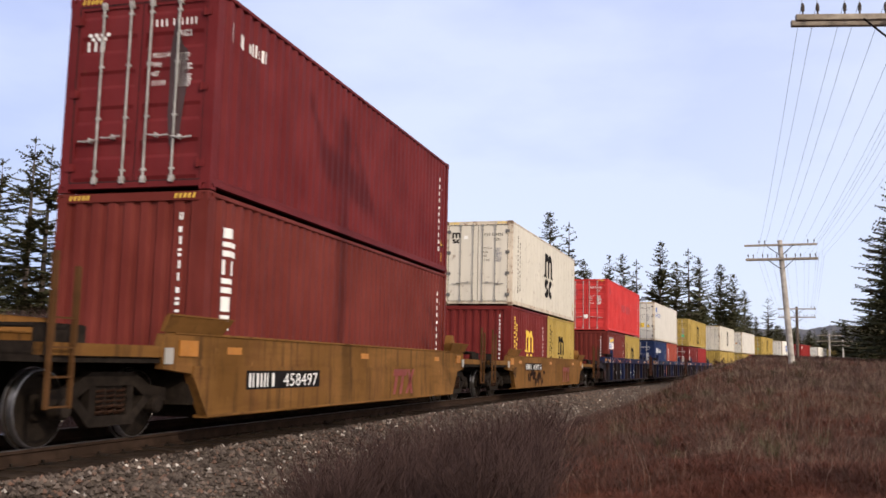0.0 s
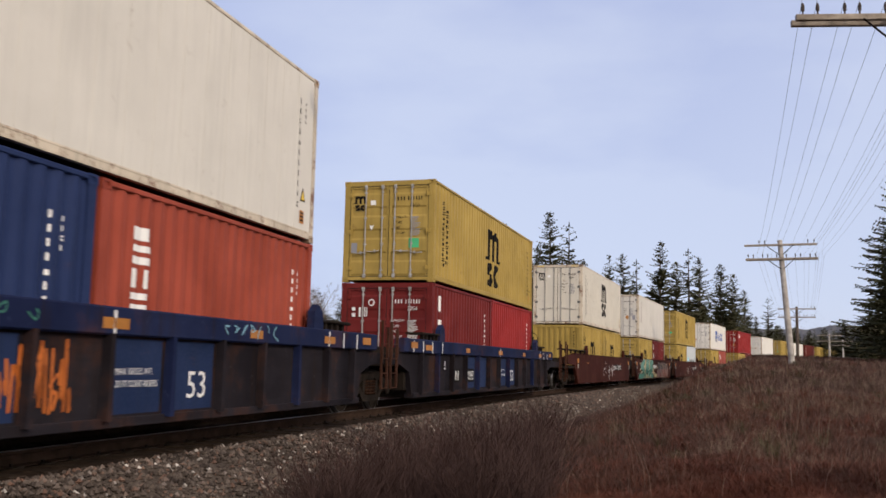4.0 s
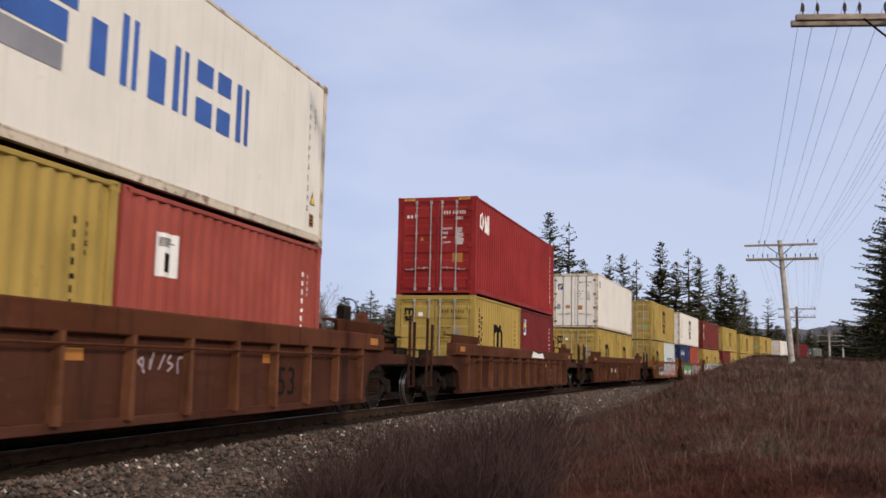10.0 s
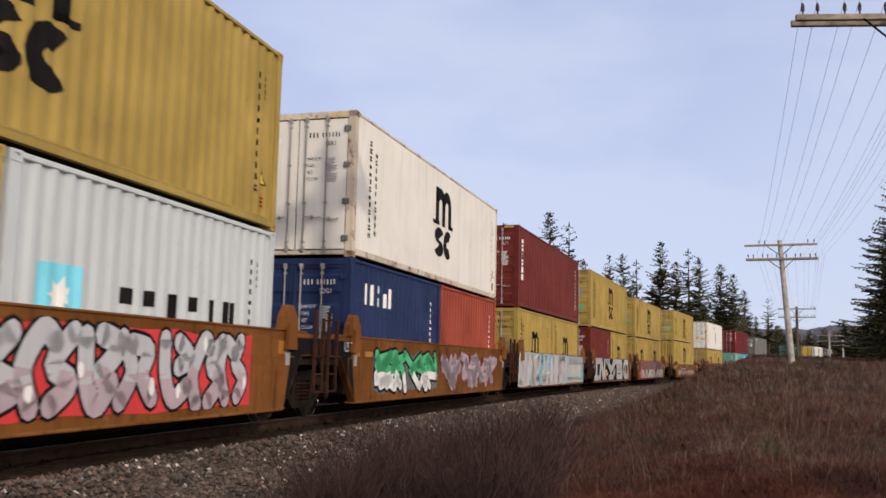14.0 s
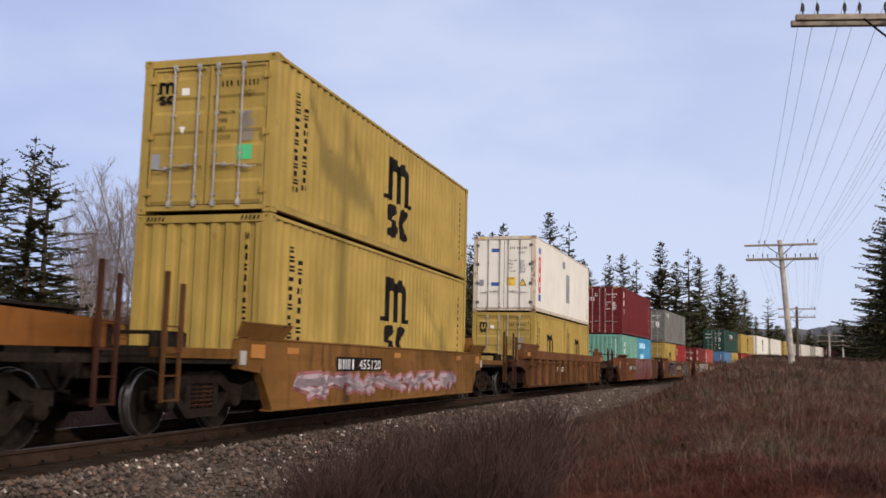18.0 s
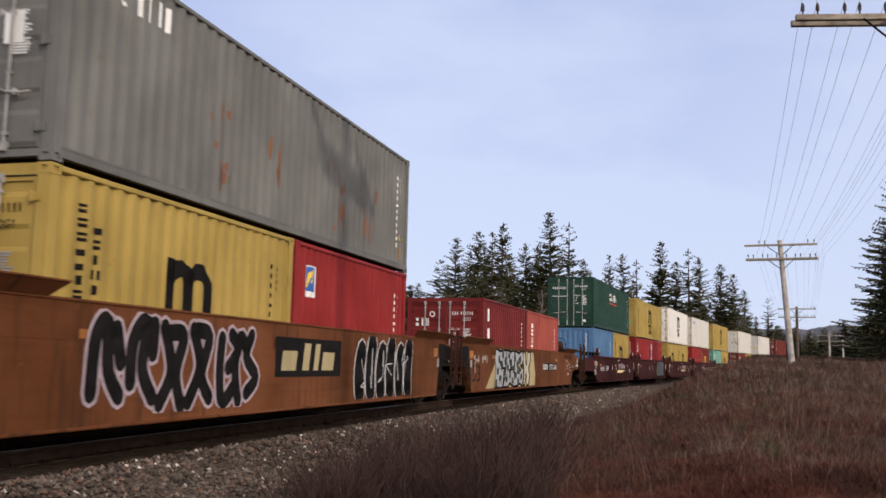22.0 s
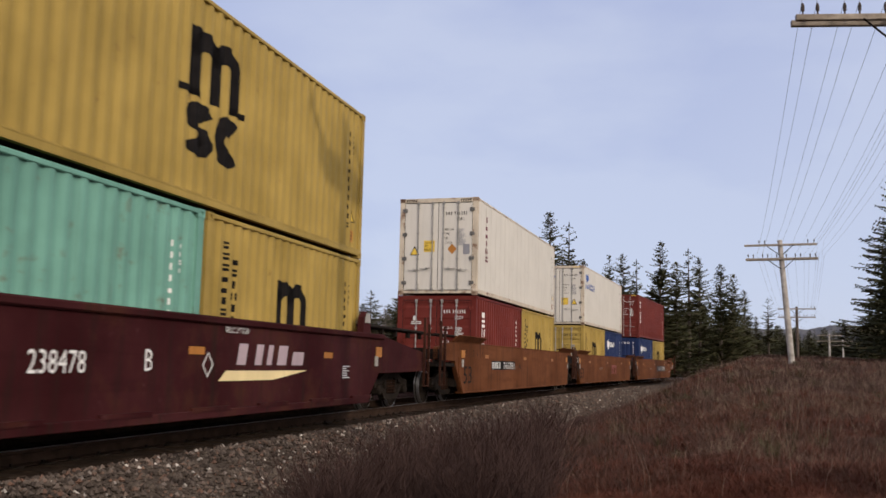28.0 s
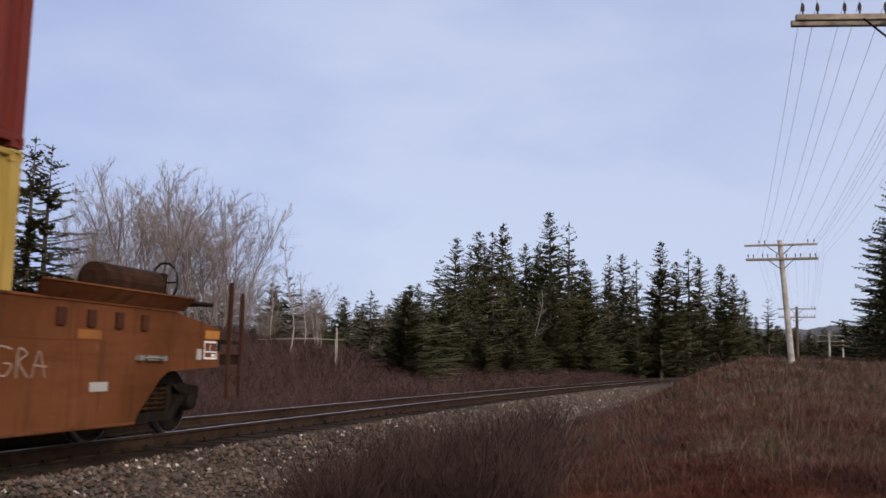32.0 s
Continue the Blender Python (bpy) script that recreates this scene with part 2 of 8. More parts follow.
def line_pose(s, half):
    """Pose of a vehicle whose trucks stand half a length before and behind s; x points along the track."""
    a, b = on_line(s - half), on_line(s + half)
    d = b - a
    yaw = math.atan2(d.y, d.x)
    pitch = -math.asin(d.z / d.length)
    c = (a + b) / 2
    return Matrix.LocRotScale(c, Euler((0, pitch, yaw)), None)


def beside(s, off, z=0.0):
    p = on_line(s)
    h = np.interp(s, LINE_S, LINE_H)
    return Vector((p.x + off * math.cos(h), p.y - off * math.sin(h), p.z + z))
# ---- the ground ----
def smooth(a, b, v):
    t = np.clip((v - a) / (b - a), 0, 1)
    return t * t * (3 - 2 * t)


def line_coords(x, y):
    """Distance along the track and to its right, for arrays of places."""
    x, y = np.asarray(x, float).ravel(), np.asarray(y, float).ravel()
    s, off = np.empty_like(x), np.empty_like(x)
    lx, ly = LINE_X[::4], LINE_Y[::4]
    for a in range(0, len(x), 4000):
        d = (x[a:a + 4000, None] - lx[None]) ** 2 + (y[a:a + 4000, None] - ly[None]) ** 2
        i = d.argmin(1) * 4
        h = LINE_H[i]
        dx, dy = x[a:a + 4000] - LINE_X[i], y[a:a + 4000] - LINE_Y[i]
        s[a:a + 4000] = LINE_S[i] + dx * np.sin(h) + dy * np.cos(h)
        off[a:a + 4000] = dx * np.cos(h) - dy * np.sin(h)
    return s, off


def ground_height(x, y):
    s, off = line_coords(x, y)
    base = np.interp(s, LINE_S, LINE_Z)
    z = base - 0.20 - 0.50 * smooth(1.5, 3.3, np.abs(off))
    bank = np.interp(s, [-60, 0, 15, 42, 80, 160, 400], [-0.3, -0.3, -0.15, 1.05, 1.9, 2.6, 4.0])
    z = z + smooth(3.4, 9.0, off) * (bank + 0.7)
    z = z + smooth(4.0, 16.0, -off) * np.interp(s, [0, 22, 34, 48, 66, 90, 200], [1.0, 1.6, 2.4, 2.3, 1.3, 0.9, 1.0])
    rough = np.array([noise.noise((a * 0.25, b * 0.25, 0)) * 0.16 + noise.noise((a * 0.8, b * 0.8, 9)) * 0.12 + noise.noise((a * 0.04, b * 0.04, 5)) * 0.5 for a, b in zip(np.ravel(x), np.ravel(y))])
    z = z + rough * smooth(3.0, 8.0, np.abs(off)) * np.where(np.abs(off) > 60, 2.0, 1.0)
    return z


def sinh_axis(c, near, far, n):
    u = np.linspace(-1, 1, n)
    k = 7.0
    return c + np.sinh(u * k) / np.sinh(k) * far + u * near


EARTH = mottled("leaf_litter_and_soil", (0.026, 0.013, 0.010), (0.056, 0.028, 0.021), 2.2, 0.95, 0.6)
gx, gy = sinh_axis(2, 40, 3000, 130), sinh_axis(30, 60, 3000, 150)
GX, GY = np.meshgrid(gx, gy, indexing="ij")
GZ = ground_height(GX, GY)
g = Geo()
ny = len(gy)
g.v = [tuple(p) for p in np.stack([GX.ravel(), GY.ravel(), GZ], 1)]
g.f = [(i * ny + j, (i + 1) * ny + j, (i + 1) * ny + j + 1, i * ny + j + 1) for i in range(len(gx) - 1) for j in range(ny - 1)]
ground = tagged(new("ground", g.mesh("ground", True)), "brown winter soil with dead grass along a railway cutting", "ground", "", "structure")
ground.material_slots[0].material = EARTH

# ---- ballast, rails and ties ----
BALLAST = mottled("crushed_stone", (0.045, 0.034, 0.027), (0.12, 0.095, 0.075), 22, 0.95, 0.9)
bal = Geo()
S_BAL = np.concatenate([np.arange(-40, 90, 1.0), np.arange(90, 420, 5.0)])
PROFILE = [(-3.5, -0.78), (-2.0, -0.24), (-1.4, -0.20), (1.5, -0.20), (1.8, -0.22), (2.6, -0.42), (3.7, -0.76)]
for s in S_BAL:
    bal.v += [tuple(beside(s, o, z + noise.noise((s * 0.7, o * 0.7, 0)) * 0.05)) for o, z in PROFILE]
n = len(PROFILE)
bal.f = [(i * n + k, (i + 1) * n + k, (i + 1) * n + k + 1, i * n + k + 1) for i in range(len(S_BAL) - 1) for k in range(n - 1)]
ballast = tagged(new("ballast", bal.mesh("ballast", True)), "grey crushed-stone ballast bed under the track", "ballast", "", "structure")
ballast.material_slots[0].material = BALLAST

BED = mottled("oily_fouled_ballast", (0.016, 0.011, 0.008), (0.046, 0.031, 0.022), 8, 0.95, 0.9)
bed = Geo()
BED_P = [(-1.75, -0.215), (-1.3, -0.185), (1.25, -0.185), (1.55, -0.20)]
for s in S_BAL:
    bed.v += [tuple(beside(s, o + noise.noise((s * 1.3, o, 3)) * 0.1, z + noise.noise((s * 1.9, o * 2, 0)) * 0.015)) for o, z in BED_P]
n = len(BED_P)
bed.f = [(i * n + k, (i + 1) * n + k, (i + 1) * n + k + 1, i * n + k + 1) for i in range(len(S_BAL) - 1) for k in range(n - 1)]
track_bed = tagged(new("track_bed", bed.mesh("track_bed", True)), "dark oil-stained gravel between the ties", "ballast", "", "structure")
track_bed.material_slots[0].material = BED

STONE = ramped("ballast_stone", [(0.0, (0.03, 0.022, 0.018)), (0.35, (0.075, 0.058, 0.047)), (0.75, (0.13, 0.104, 0.086)), (0.93, (0.15, 0.085, 0.060)), (0.97, (0.2, 0.17, 0.15)), (1.0, (0.6, 0.55, 0.49))])
rnd = np.random.RandomState(4)
OCT_F = [(0, 2, 4), (2, 1, 4), (1, 3, 4), (3, 0, 4), (2, 0, 5), (1, 2, 5), (3, 1, 5), (0, 3, 5)]
st = Geo()
prof_o, prof_z = [p[0] for p in PROFILE], [p[1] for p in PROFILE]
for i in range(28000):
    s = 4 + 62 * rnd.rand() ** 1.5
    o = 1.42 + 2.45 * rnd.rand()
    c = beside(s, o, float(np.interp(o, prof_o, prof_z)) + 0.012)
    r = (0.022 + 0.03 * rnd.rand()) * (1.3 if s > 30 else 1.0)
    a, sq = rnd.rand() * 6.28, 0.5 + 0.5 * rnd.rand()
    ca, sa_ = math.cos(a), math.sin(a)
    pts = [(r, 0, 0), (-r, 0.2 * r, 0), (0.1 * r, r * sq, 0.1 * r), (0, -r * sq, 0), (0.2 * r, 0.1 * r, r * 0.8), (0, 0, -r * 0.7)]
    st.add([(c.x + ca * x - sa_ * y, c.y + sa_ * x + ca * y, c.z + z) for x, y, z in pts], OCT_F)
stones = tagged(new("ballast_stones", st.mesh("ballast_stones")), "loose grey and rusty crushed stones beside the track", "stones", "", "stuff")
stones.material_slots[0].material = STONE

track = thing("track", "single railway track with steel rails on wooden ties", "track", "", "structure")
RAIL_SIDE = mottled("rail_side_rust", (0.026, 0.016, 0.011), (0.055, 0.034, 0.024), 6, 0.9, 0.3)


def rail_mesh(off, prof, name):
    g = Geo()
    ss = np.concatenate([np.arange(-40, 120, 2.0), np.arange(120, 420, 5.0)])
    for s in ss:
        g.v += [tuple(beside(s, off + a, z)) for a, z in prof]
    n = len(prof)
    g.f = [(i * n + k, (i + 1) * n + k, (i + 1) * n + (k + 1) % n, i * n + (k + 1) % n) for i in range(len(ss) - 1) for k in range(n)]
    return g.mesh(name)


RAIL = [(-0.068, -0.172), (0.068, -0.172), (0.068, -0.158), (0.012, -0.14), (0.01, -0.05), (0.036, -0.035), (0.036, -0.008), (0.03, -0.002), (-0.03, -0.002), (-0.036, -0.008), (-0.036, -0.035), (-0.01, -0.05), (-0.012, -0.14), (-0.068, -0.158)]
for off in (-0.753, 0.753):
    rail = part("rail", rail_mesh(off, RAIL, "rail"), RAIL_SIDE, track, "rust-sided steel rail")
    part("railhead", rail_mesh(off, [(-0.029, -0.004), (0.029, -0.004), (0.029, 0.0), (-0.029, 0.0)], "railhead"), STEEL, rail, "bright worn running surface")
TIE = mottled("creosoted_wood", (0.014, 0.010, 0.008), (0.04, 0.028, 0.02), 5, 0.9, 0.6)
tie_mesh = Geo().slab(-0.115, 0.115, -1.3, 1.3, -0.34, -0.172, 0.012).mesh("tie")
PLATE_M = Geo().box(-0.09, 0.09, -0.15, 0.15, -0.172, -0.155).box(-0.05, -0.02, -0.09, -0.07, -0.16, -0.12).box(0.02, 0.05, 0.07, 0.09, -0.16, -0.12).mesh("tie_plate")
for k in range(150):
    s = -6 + k * 0.5
    p, h = on_line(s), np.interp(s, LINE_S, LINE_H)
    yaw = 90 - math.degrees(h) + random.uniform(-1, 1)
    t = part("tie", tie_mesh, TIE, track, at=pose(p.x, p.y, p.z + random.uniform(-0.01, 0.008), 0, 0, yaw))
    if k < 60:
        part("tie_plate", PLATE_M, GRIME, t, at=pose(0, -0.753, 0))

# ---- utility poles and their wires ----
WOOD = mottled("weathered_pole_wood", (0.26, 0.235, 0.21), (0.52, 0.485, 0.44), 4, 0.9, 0.4)
DARK_WOOD = mottled("dark_pole_wood", (0.07, 0.055, 0.045), (0.14, 0.11, 0.09), 4, 0.9, 0.4)
ARM_WOOD = mottled("grey_arm_wood", (0.20, 0.165, 0.13), (0.36, 0.31, 0.25), 6, 0.9, 0.4)
GLASS_INS = mottled("dark_glaze", (0.05, 0.04, 0.035), (0.10, 0.08, 0.07), 10, 0.25, 0.0)
PINS = [-1.42, -1.2, -0.8, -0.58, -0.2, 0.2, 0.58, 0.8, 1.2, 1.42]
PINS_TOP = [-0.9, -0.66, 1.16, 1.42]


def utility_pole(x, y, base, top, arm_hi, arm_lo, yaw, lean=0.0, label="", arms=2):
    pole = thing("utility_pole", label, "utility pole", "poles beside the railway")
    pole.matrix_basis = pose(x, y, base, 0, lean, yaw)
    h = top - base
    part("shaft", Geo().tube([(0, 0, -0.6), (0, 0, h * 0.5), (0, 0, h - 0.02), (0, 0, h)], [0.15, 0.13, 0.105, 0.08], 14).mesh("shaft", False), WOOD if arms == 2 else DARK_WOOD, pole)
    arm = stored("arm", lambda: Geo().slab(-1.53, 1.53, -0.17, -0.085, -0.042, 0.05, 0.008).mesh("crossarm"))
    twin = stored("arm2", lambda: Geo().slab(-1.53, 1.53, 0.085, 0.17, -0.042, 0.05, 0.008).mesh("crossarm"))
    brace = stored("brace", lambda: Geo().tube([(0.55, -0.17, -0.03), (0.06, -0.15, -0.45)], 0.018, 4).mesh("brace"))
    pin = stored("pin", lambda: Geo().tube([(0, -0.11, 0.05), (0, -0.11, 0.13)], 0.014, 5).tube([(0, -0.11, 0.12), (0, -0.11, 0.16), (0, -0.11, 0.19), (0, -0.11, 0.24)], [0.028, 0.026, 0.03, 0.014], 8).mesh("insulator"))
    for z, pins in ((arm_hi, PINS_TOP), (arm_lo, PINS)):
        a = part("crossarm", arm, ARM_WOOD, pole, "grey wooden crossarm", pose(0, 0, z - base, 0, -0.9 * lean, 0))
        if z == arm_lo:
            part("crossarm", twin, ARM_WOOD, pole, "grey wooden crossarm", pose(0, 0, z - base, 0, -0.9 * lean, 0))
        for sx in (1, -1):
            part("brace", brace, GRIME, pole, "steel strap brace", Matrix.Translation((0, 0, z - base)) @ Matrix.Diagonal((sx, 1, 1, 1)))
        for p in pins:
            part("insulator", pin, GLASS_INS, a, "dark glazed insulator", pose(p, 0, 0))
    return pole


POLES = [(-4.0, -18.0, -0.4, 5.2, 4.98, 4.3, -15), (6.80, 13.87, -0.1, 7.6, 7.3, 6.345, -5), (15.43, 42.0, 0.9, 6.86, 6.62, 5.99, -19), (30.2, 81.0, 1.6, 6.51, 6.3, 5.6, -21),
         (50.4, 124.0, 2.0, 5.95, 5.75, 5.0, -22), (63.1, 150.0, 2.2, 6.1, 5.85, 5.2, -24)]
for k, (x, y, b, t, hi, lo, yaw) in enumerate(POLES):
    utility_pole(x, y, b, t, hi, lo, yaw, -4.2 if k == 2 else 0.0, "weathered wooden utility pole with two crossarms, standing in dead grass", 1 if k == 3 else 2)


def power_pole(x, y, base, top, deck, yaw):
    """A tall pole that carries a level timber frame: a deep beam with a crossarm at each end."""
    pole = thing("power_pole", "tall weathered power pole with a level timber frame near its top", "utility pole", "poles beside the railway")
    pole.matrix_basis = pose(x, y, base, 0, 0, yaw)
    h, d = top - base, deck - base
    part("shaft", Geo().tube([(0, 0, -0.6), (0, 0, h * 0.5), (0, 0, h - 0.02), (0, 0, h)], [0.2, 0.17, 0.14, 0.11], 14).mesh("shaft"), WOOD, pole)
    for off in (-0.2, 0.2):
        part("beam", Geo().slab(-0.95, 0.95, off - 0.05, off + 0.05, d - 0.2, d + 0.2, 0.01).mesh("beam"), ARM_WOOD, pole, "deep timber beam")
    for u in (-0.9, 0.9):
        arm = part("crossarm", Geo().box(u - 0.06, u + 0.06, -1.12, 1.12, d + 0.2, d + 0.32).mesh("crossarm"), ARM_WOOD, pole, "grey wooden crossarm")
        for v in (-1.0, 0.0, 1.0):
            part("insulator", Geo().tube([(u, v, d + 0.3), (u, v, d + 0.38), (u, v, d + 0.5)], [0.05, 0.06, 0.03], 8).mesh("insulator"), GLASS_INS, arm, "dark glazed insulator")
    part("crossarm", Geo().box(-0.06, 0.06, -0.35, 0.35, h - 0.35, h - 0.23).mesh("crossarm"), ARM_WOOD, pole, "short top crossarm")
    return pole


# out of view; its frame is guessed, shaped to cast the shadow on the train
power_pole(5.24, 6.79, -0.2, 11.5, 10.35, 58)
WIRE = mottled("dull_wire", (0.10, 0.095, 0.09), (0.16, 0.15, 0.145), 5, 0.6, 0.0)


def arm_place(pole, u, hi):
    x, y, b, t, ah, al, yaw = pole
    a = radians(yaw)
    return Vector((x + u * math.cos(a), y + u * math.sin(a), (ah if hi else al) + 0.19))


for hi, pins in ((True, PINS_TOP[2:]), (False, PINS)):
    for u in pins:
        g = Geo()
        for a, b in zip(POLES[:-1], POLES[1:]):
            p, q = arm_place(a, u, hi), arm_place(b, u, hi)
            g.tube([p.lerp(q, f) - Vector((0, 0, 1.2 * f * (1 - f))) for f in (0, 0.15, 0.3, 0.5, 0.7, 0.85, 1)], 0.0034, 4, False)
        w = tagged(new("overhead_wire", g.mesh("overhead_wire")), "thin dark overhead wire strung between the poles", "wire", "wires on the poles")
        w.material_slots[0].material = WIRE

# ---- conifers ----
NEEDLES = ramped("spruce_needles", [(0.0, (0.033, 0.034, 0.016)), (0.5, (0.056, 0.057, 0.025)), (0.85, (0.088, 0.084, 0.038)), (1.0, (0.14, 0.11, 0.065))], 0.85)
BARK = mottled("spruce_bark", (0.06, 0.048, 0.04), (0.13, 0.105, 0.09), 6, 0.95, 0.5)
BIRCH = mottled("birch_bark", (0.20, 0.175, 0.155), (0.40, 0.36, 0.325), 5, 0.85, 0.3)
TWIG = mottled("grey_twigs", (0.15, 0.122, 0.112), (0.27, 0.228, 0.212), 3, 0.9, 0.0)


def spruce_meshes(h, width, seed, bare=0.1, gaps=0.15, full=1.0):
    """Trunk, and a crown of drooping branches set with small needle sprays."""
    rnd = random.Random(seed)
    trunk = Geo().tube([(0, 0, -0.3), (rnd.uniform(-0.1, 0.1), 0, h * 0.5), (0, 0, h * 0.97)], [0.017 * h, 0.011 * h, 0.015], 7).mesh("trunk")
    g = Geo()
    total = int(36 * full * h * (1 - bare))
    side_bias = [rnd.uniform(0.7, 1.2) for _ in range(9)]
    for k in range(total):
        f = rnd.random() ** 1.15 * 0.985
        z = h * (bare + (1 - bare) * f)
        a = rnd.uniform(0, 6.283)
        if rnd.random() < gaps * (0.4 + 1.2 * (noise.noise((a * 0.8, z * 0.55, seed)) > 0.05)):
            continue
        ragged = 0.92 + 0.6 * noise.noise((math.cos(a) * 1.5, math.sin(a) * 1.5, z * 0.9 + seed * 7))
        r = (width * (1 - f) ** 0.74 * ragged * side_bias[int(a / 6.284 * 9)] + 0.12) * rnd.choice((0.6, 0.8, 1.0, 1.0, 1.15))
        pitch = rnd.uniform(-0.34, 0.1) + 0.3 * f
        d = Vector((math.cos(a), math.sin(a), 0))
        side = Vector((-d.y, d.x, 0))
        m = max(2, int(r / 0.2))
        for j in range(m):
            t = (j + 0.7) / m
            c = d * (r * t) + Vector((0, 0, z + pitch * r * t + 0.12 * r * t * t))
            ln = min(0.5, 0.17 + 0.22 * r * (1.2 - t)) * rnd.uniform(0.6, 1.3) * (1.0 - 0.35 * f)
            for sg in (-1, 1):
                tip = c + side * (sg * ln * rnd.uniform(0.6, 1.0)) + d * (0.6 * ln) + Vector((0, 0, rnd.uniform(-0.16, 0.06)))
                wv = d * (0.2 * ln + 0.03) + Vector((0, 0, 0.06))
                g.add([tuple(c - wv), tuple(c + wv), tuple(tip)], [(0, 1, 2)])
        e = d * r + Vector((0, 0, z + pitch * r + 0.12 * r))
        g.add([tuple(e - side * 0.06 - d * 0.1), tuple(e + d * 0.16), tuple(e + side * 0.06 - d * 0.1)], [(0, 1, 2)])
    top = Vector((0, 0, h))
    for k in range(5):
        a = k * 1.256
        g.add([(0, 0, h * 0.955), (math.cos(a) * 0.1, math.sin(a) * 0.1, h * 0.962), tuple(top)], [(0, 1, 2)])
    return trunk, g.mesh("crown")


SPRUCES = [spruce_meshes(14.0, 3.2, 1, 0.06, 0.3, 1.15), spruce_meshes(14.0, 2.7, 2, 0.12, 0.35, 1.05), spruce_meshes(14.0, 4.0, 3, 0.02, 0.2), spruce_meshes(14.0, 3.1, 4, 0.34, 0.6, 0.6), spruce_meshes(14.0, 2.4, 5, 0.1, 0.45, 0.7), spruce_meshes(14.0, 4.8, 6, 0.10, 0.5, 0.55), spruce_meshes(14.0, 4.4, 7, 0.0, 0.05, 0.34)]


def ground_at(x, y):
    return float(ground_height([x], [y])[0])


def spruce(x, y, h, kind, turn, wide=1.0):
    t = thing("spruce", "dark green spruce tree with drooping branches" if kind != 3 else "thin spruce with a bare lower trunk and ragged crown", "tree", "conifers of the wood")
    k = h / 14.0
    t.matrix_basis = Matrix.LocRotScale((x, y, ground_at(x, y) - 0.1), Euler((0, 0, turn)), (k * wide, k * wide, k))
    part("trunk", SPRUCES[kind][0], BARK, t)
    part("crown", SPRUCES[kind][1], NEEDLES, t)
    return t


def bare_tree_mesh(h, seed, trunks=1, rise=0.3, wide=0.3, twigs=4):
    """Upright stems with branches that sweep outwards and up, and fine twigs at their ends."""
    rnd = random.Random(seed)
    wood, fine = Geo(), Geo()

    def sweep(p, d, ln, r, up, n=4):
        pts, rads = [p], [r]
        for i in range(n):
            d = (d + Vector((rnd.gauss(0, 0.09), rnd.gauss(0, 0.09), up))).normalized()
            p = p + d * (ln / n)
            pts.append(p)
            rads.append(max(0.004, r * (1 - 0.8 * (i + 1) / n)))
        return pts, rads, d

    def off(d, angle):
        a = rnd.uniform(0, 6.283)
        u = d.cross(Vector((math.cos(a), math.sin(a), 0.2))).normalized()
        return (d * math.cos(angle) + u * math.sin(angle)).normalized()

    for k in range(trunks):
        a = k * 6.283 / trunks + rnd.uniform(-0.4, 0.4)
        lean = Vector((math.cos(a), math.sin(a), 0)) * (0.03 if trunks == 1 else rnd.uniform(0.12, 0.3))
        tall = h * (1.0 if k == 0 else rnd.uniform(0.72, 1.0))
        stem, rad, _ = sweep(Vector((lean.x * 0.6, lean.y * 0.6, -0.2)), (Vector((0, 0, 1)) + lean).normalized(), tall, 0.0085 * h, 0.02, 12)
        wood.tube(stem, rad, 6, False)
        for i in range(2, 12):
            f = i / 12
            if f < rise:
                continue
            for j in range(2 if f < 0.85 else 3):
                q = stem[i].lerp(stem[i - 1], rnd.random())
                ln = wide * h * (1.12 - f) ** 0.7 * rnd.uniform(0.55, 1.15)
                limb, lr, ld = sweep(q, off((stem[i] - stem[i - 1]).normalized(), rnd.uniform(0.55, 1.05)), ln, max(0.009, rad[i] * 0.5), 0.13, 5)
                (wood if ln > 1.2 else fine).tube(limb, lr, 4, False)
                for m in range(1, 6):
                    for _k in range(rnd.choice((1, 1, 2))):
                        b, br, bd = sweep(limb[m], off((limb[m] - limb[m - 1]).normalized(), rnd.uniform(0.35, 0.8)), ln * rnd.uniform(0.28, 0.5), max(0.0062, lr[m] * 0.6), 0.1, 3)
                        fine.tube(b, br, 3, False)
                        for w in range(twigs):
                            c = b[rnd.choice((1, 2, 3))]
                            tw = off(bd, rnd.uniform(0.25, 0.7))
                            e = c + tw * (ln * rnd.uniform(0.12, 0.26))
                            fine.tube([c, c.lerp(e, 0.6) + Vector((0, 0, 0.02)), e], [0.0048, 0.0045, 0.0036], 3, False)
    return wood.mesh("trunk"), fine.mesh("crown")


BARES = [bare_tree_mesh(11.0, 11, 3, 0.3, 0.42, 10), bare_tree_mesh(11.0, 12, 4, 0.35, 0.36, 10), bare_tree_mesh(11.0, 13, 1, 0.42, 0.24, 7), bare_tree_mesh(11.0, 17, 3, 0.3, 0.4, 11)]


def bare_tree(x, y, h, kind, turn, birch=False):
    t = thing("bare_tree", "leafless grey tree with fine upright twigs" if not birch else "slender pale-barked birch without leaves", "tree", "bare trees by the line")
    k = h / 11.0
    t.matrix_basis = Matrix.LocRotScale((x, y, ground_at(x, y) - 0.1), Euler((0, 0, turn)), (k, k, k))
    part("trunk", BARES[kind][0], BIRCH if birch else TWIG, t)
    part("crown", BARES[kind][1], TWIG, t)
    return t


def by_bearing(deg, dist):
    return dist * math.sin(radians(deg)), dist * math.cos(radians(deg))


